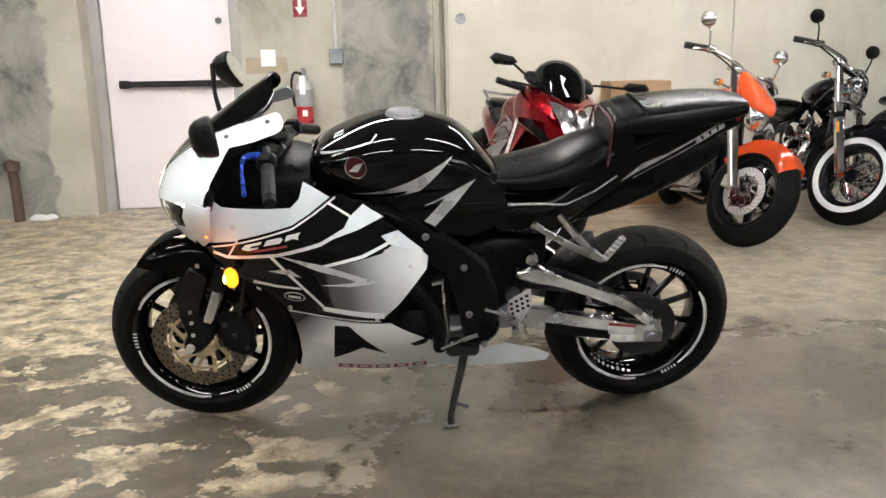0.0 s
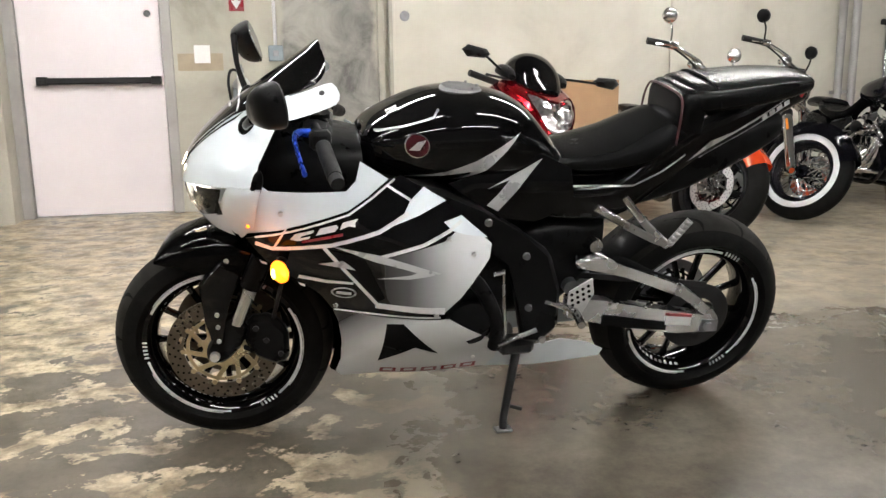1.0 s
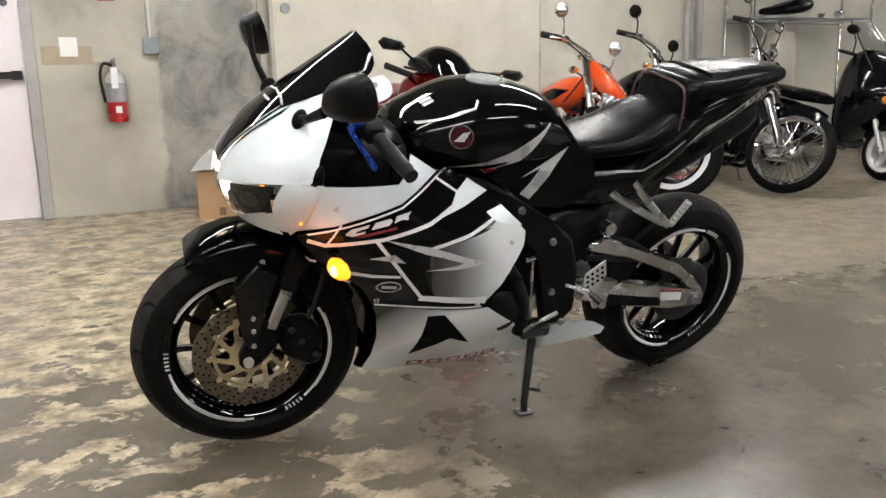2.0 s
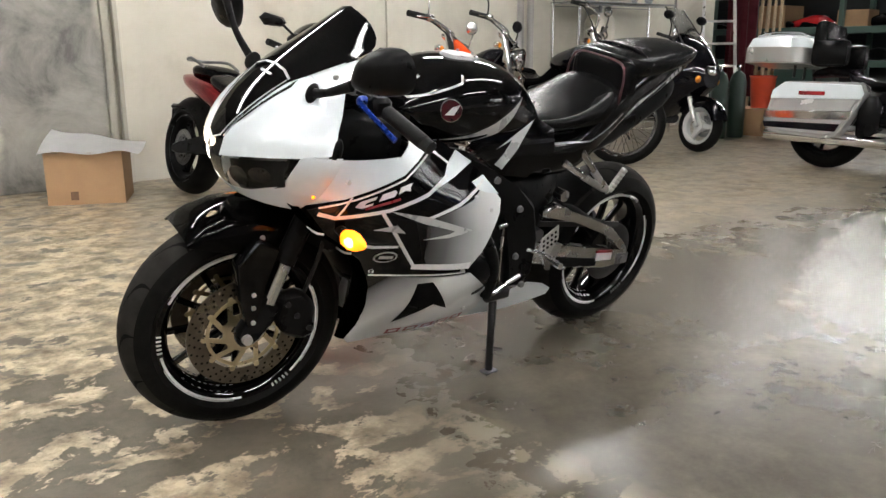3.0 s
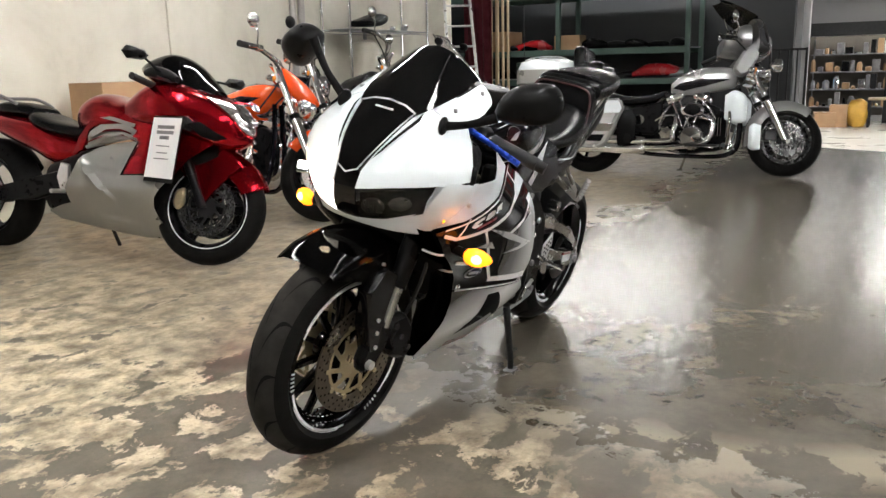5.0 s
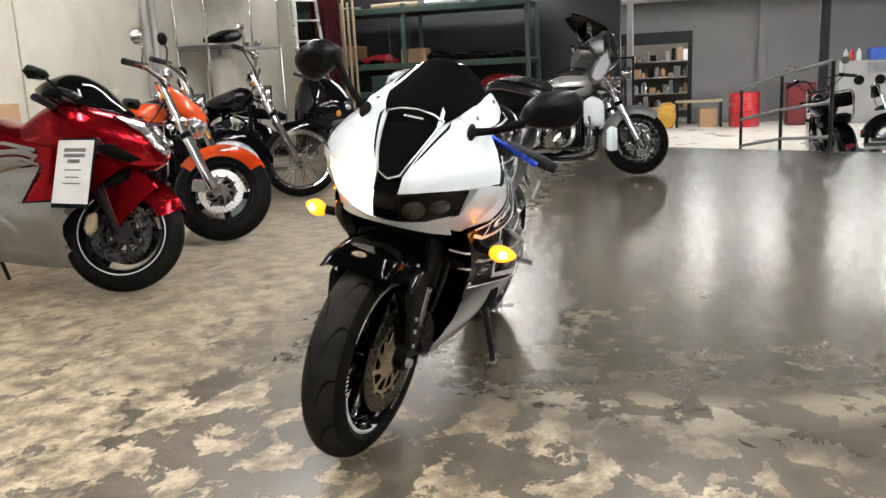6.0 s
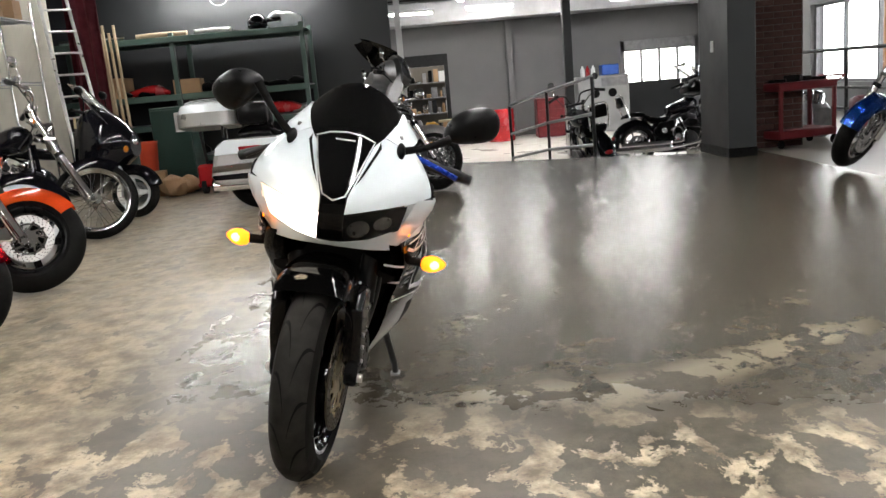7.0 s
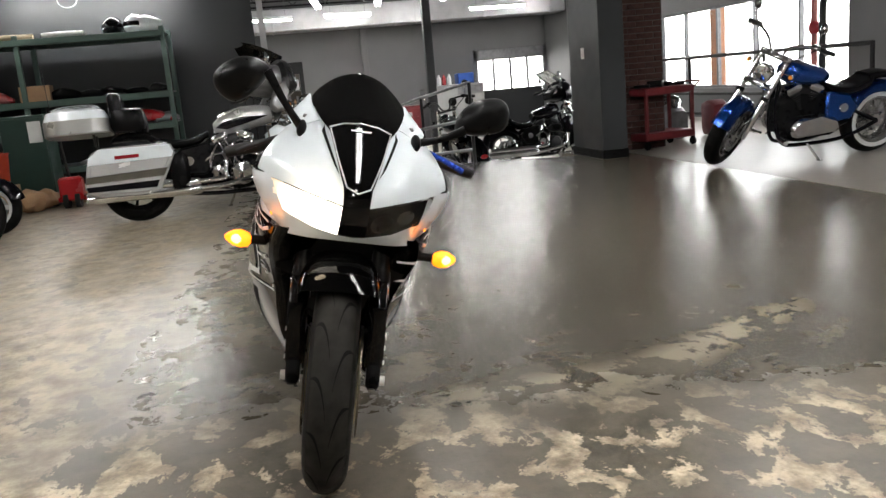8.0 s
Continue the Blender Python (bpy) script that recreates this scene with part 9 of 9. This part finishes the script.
# ---- lower hall ----
def post(x, y, r, z0, z1, mat, lab, name="steel_column"):
    c = thing(name, lab, "column", "columns")
    bm = bm_new()
    add_box(bm, (x - r, y - r, z0), (x + r, y + r, z1), .006)
    part("shaft", bm, mat, c)
    bm = bm_new()
    add_box(bm, (x - r * 1.8, y - r * 1.8, z0), (x + r * 1.8, y + r * 1.8, z0 + .015), .003)
    part("base_plate", bm, mat, c)


post(12.8, -.47, .075, LOW, 3.4, DARKWALL, "dark grey steel column in the lower hall")
post(18.05, .08, .07, LOW, 3.4, GREYWALL, "grey steel column against the far wall")
post(10.2, 2.50, .045, LOW, 3.4, GALV, "galvanised steel post at the wall end")
du = thing("air_duct", "bright galvanised air duct under the roof", "duct")
bm = bm_new()
add_box(bm, (16.5, -4.55, 2.32), (17.3, 9.3, 2.80), .02)
part("duct_body", bm, GALV, du)
for k in range(9):
    bm = bm_new()
    y = -4.2 + k * 1.6
    add_box(bm, (16.485, y, 2.305), (17.315, y + .04, 2.815), .003)
    part("flange", bm, GALV, du)
for y in (-3, 1, 6):
    bm = bm_new()
    add_cyl(bm, (16.9, y, 2.8), (16.9, y, 3.4), .006, n=6)
    part("hanger", bm, STEEL, du)
for k in range(7):
    jo = thing("roof_joist", "dark steel open web roof joist", "joist", "roof joists")
    x = 10.8 + k * 1.15
    bm = bm_new()
    for z in (2.95, 3.36):
        add_box(bm, (x - .03, -4.55, z), (x + .03, 9.4, z + .04))
    for i in range(18):
        y = -4.4 + i * .76
        add_tube(bm, [(x, y, 2.97), (x, y + .38, 3.38)], .012, 5, curve=False)
        add_tube(bm, [(x, y + .38, 3.38), (x, y + .76, 2.97)], .012, 5, curve=False)
    part("truss", bm, BLACKMETAL, jo, "", 0)
# ramp rail
rl = thing("hand_rail", "grey pipe hand rail beside the ramp", "rail")
pts = [(6.95, .25), (8.1, .62), (9.2, 1.0)]
for (x, y), z1 in zip(pts, (.95, .80, .62)):
    bm = bm_new()
    add_cyl(bm, (x, y, LOW), (x, y, z1), .02, n=10)
    part("post", bm, BLACKMETAL, rl)
for dz in (0, -.42, -.78):
    bm = bm_new()
    add_tube(bm, [(x, y, z1 + dz * (1 if k == 0 else .95)) for k, ((x, y), z1) in enumerate(zip(pts, (.95, .80, .62)))], .02, 10, curve=False)
    part("rail", bm, STEEL, rl)
# far doorway and entrance
fd_ = thing("door_2", "dark framed open doorway in the far wall", "doorway", kind="structure")
bm = bm_new()
for y0, y1, z0, z1 in ((1.60, 1.70, LOW, 1.42), (3.28, 3.38, LOW, 1.42), (1.60, 3.38, 1.42, 1.70)):
    add_box(bm, (XF - .03, y0, z0), (XF + .23, y1, z1), .004)
part("door_frame", bm, BLACKMETAL, fd_)
slab("wall_back_room", (21.0, 0.4, LOW), (21.2, 4.4, 3.4), surf("back_room_wall", (.12, .105, .085), (.09, .08, .065), 1.2, .7, kind="World"), label="dim tan back room wall", category="wall")
slab("floor_back_room", (18.4, .4, LOW - .2), (21.0, 4.4, LOW), CEIL, label="concrete floor of the back room", category="floor")
hanging_light(19.6, 1.4, 19.6, 3.2, 2.4)
rs = random.Random(11)
for k in range(4):
    bsh = thing("back_shelf", "shelf with stored goods in the back room", "shelf", "back shelves")
    bm = bm_new()
    z = -.25 + k * .42
    add_box(bm, (20.4, 1.2, z), (20.95, 3.4, z + .03), .003)
    part("board", bm, STEEL, bsh)
    y = 1.25
    while y < 3.3:
        w, h = rs.uniform(.06, .2), rs.uniform(.08, .36)
        bm = bm_new()
        if rs.random() < .4:
            add_lathe(bm, [(.0, z + .031), (w * .45, z + .031), (w * .45, z + h * .75), (w * .2, z + h), (.0, z + h)], 12, Matrix.Translation((20.55, y + w / 2, 0)), "z", False)
        else:
            add_box(bm, (20.42, y, z + .031), (20.42 + rs.uniform(.15, .4), y + w, z + .031 + h), .008)
        part("stored_box", bm, rs.choice((CARD, BLACKPLASTIC, PAPER, STEEL, CARD, STEEL, BLACKMETAL, CHROME, CARD)), bsh)
        y += w + rs.uniform(.01, .07)
    for y in (1.22, 3.38):
        bm = bm_new()
        add_box(bm, (20.9, y - .015, LOW), (20.93, y + .015, 1.4))
        part("post", bm, STEEL, bsh)
en = thing("door_3", "glazed entrance with bright daylight behind", "entrance", kind="structure")
bm = bm_new()
for y0, y1, z0, z1 in ((-4.6, -4.5, LOW, 1.62), (-2.77, -2.67, LOW, 1.62), (-4.6, -2.67, 1.36, 1.62)):
    add_box(bm, (XF - .03, y0, z0), (XF + .23, y1, z1), .004)
part("door_frame", bm, STEEL, en)
for y in (-3.2, -3.65, -4.1):
    bm = bm_new()
    add_box(bm, (XF + .06, y - .03, LOW), (XF + .12, y + .03, 1.5), .003)
    part("stile", bm, STEEL, en)
# added dark board in place of the shaded bikes and cars outside
bm = bm_new()
add_box(bm, (XF + .05, -4.5, LOW), (XF + .13, -2.77, .62), .003)
part("lower_blank", bm, DARKWALL, en)
# goods along the far wall
cb = thing("parts_washer", "grey steel cabinet with round gauges", "cabinet")
bm = bm_new()
add_box(bm, (16.9, -2.55, LOW), (17.6, -1.35, .85), .02)
part("body", bm, surf("light_grey_steel", (.36, .36, .36), (.3, .3, .3), 3, .45), cb)
for y in (-1.75, -2.15):
    bm = bm_new()
    add_cyl(bm, (16.9, y, .45), (16.87, y, .45), .10, n=20)
    part("gauge", bm, BLACKPLASTIC, cb)
bm = bm_new()
add_box(bm, (16.895, -2.5, .6), (16.885, -1.9, .80), .003)
part("panel", bm, STEEL, cb)
bx_ = thing("blue_crate", "blue plastic crate on the cabinet", "crate")
bm = bm_new()
add_box(bm, (17.0, -2.35, .852), (17.35, -1.95, 1.10), .02)
part("crate", bm, surf("blue_plastic", (.03, .10, .42), (.02, .08, .36), 8, .45), bx_)
for k, (y, m_) in enumerate(((-1.5, PAPER), (-1.62, REDPAINT), (-1.75, PAPER))):
    bt = thing("bottle", "plastic fluid bottle on the cabinet", "bottle", "fluid bottles")
    bm = bm_new()
    add_lathe(bm, [(.0, .852), (.05, .852), (.05, 1.02), (.02, 1.07), (.02, 1.10), (.0, 1.10)], 16, Matrix.Translation((17.05, y, 0)), "z", False)
    part("bottle_body", bm, m_, bt)
dm = thing("red_drum", "red steel drum standing on the lower floor", "drum")
bm = bm_new()
add_lathe(bm, [(.0, LOW), (.31, LOW), (.32, LOW + .02), (.32, LOW + .34), (.33, LOW + .36), (.32, LOW + .38), (.32, LOW + .74), (.0, LOW + .75)], 26, Matrix.Translation((16.9, .50, 0)), "z", False)
part("drum", bm, REDPAINT, dm)
tcx = thing("tool_chest", "dark red tool chest on the lower floor", "tool chest")
bm = bm_new()
add_box(bm, (16.8, -1.0, LOW), (17.3, -.35, .45), .02)
part("chest", bm, REDDARK, tcx)
for k in range(4):
    bm = bm_new()
    add_box(bm, (16.785, -.98, LOW + .08 + k * .2), (16.80, -.37, LOW + .24 + k * .2), .004)
    part("drawer", bm, REDDARK, tcx)
bench = thing("work_bench", "pale work bench with cartons under it", "bench")
bm = bm_new()
add_box(bm, (16.9, .95, .10), (17.5, 1.95, .14), .006)
part("top", bm, bpy.data.materials["pale_wood"], bench)
for y in (.98, 1.92):
    for x in (16.93, 17.47):
        bm = bm_new()
        add_box(bm, (x - .025, y - .025, LOW), (x + .025, y + .025, .10))
        part("leg", bm, BLACKMETAL, bench)
carton(17.1, 1.25, LOW, .35, .35, .4, 4)
carton(17.1, 2.45, LOW, .4, .35, .45, -8)
yb = thing("yellow_sack", "yellow plastic sack slumped beside the bench", "sack")
bm = bm_new()
add_loft(bm, [(-.16, .20, .12, .12, .20), (-.08, .26, .20, .26, .26), (.06, .26, .20, .30, .26), (.15, .2, .12, .14, .2)], 2.8, 18, 3)
for v in bm.verts:
    v.co += noise.noise_vector(v.co * 8) * .03
    v.co.z = max(v.co.z, .001)
bmesh.ops.translate(bm, verts=bm.verts[:], vec=(17.0, 2.12, LOW))
part("sack", bm, surf("yellow_plastic", (.50, .28, .03), (.40, .22, .03), 8, .5), yb)
carton(17.0, 2.75, LOW, .45, .4, .3, 10)
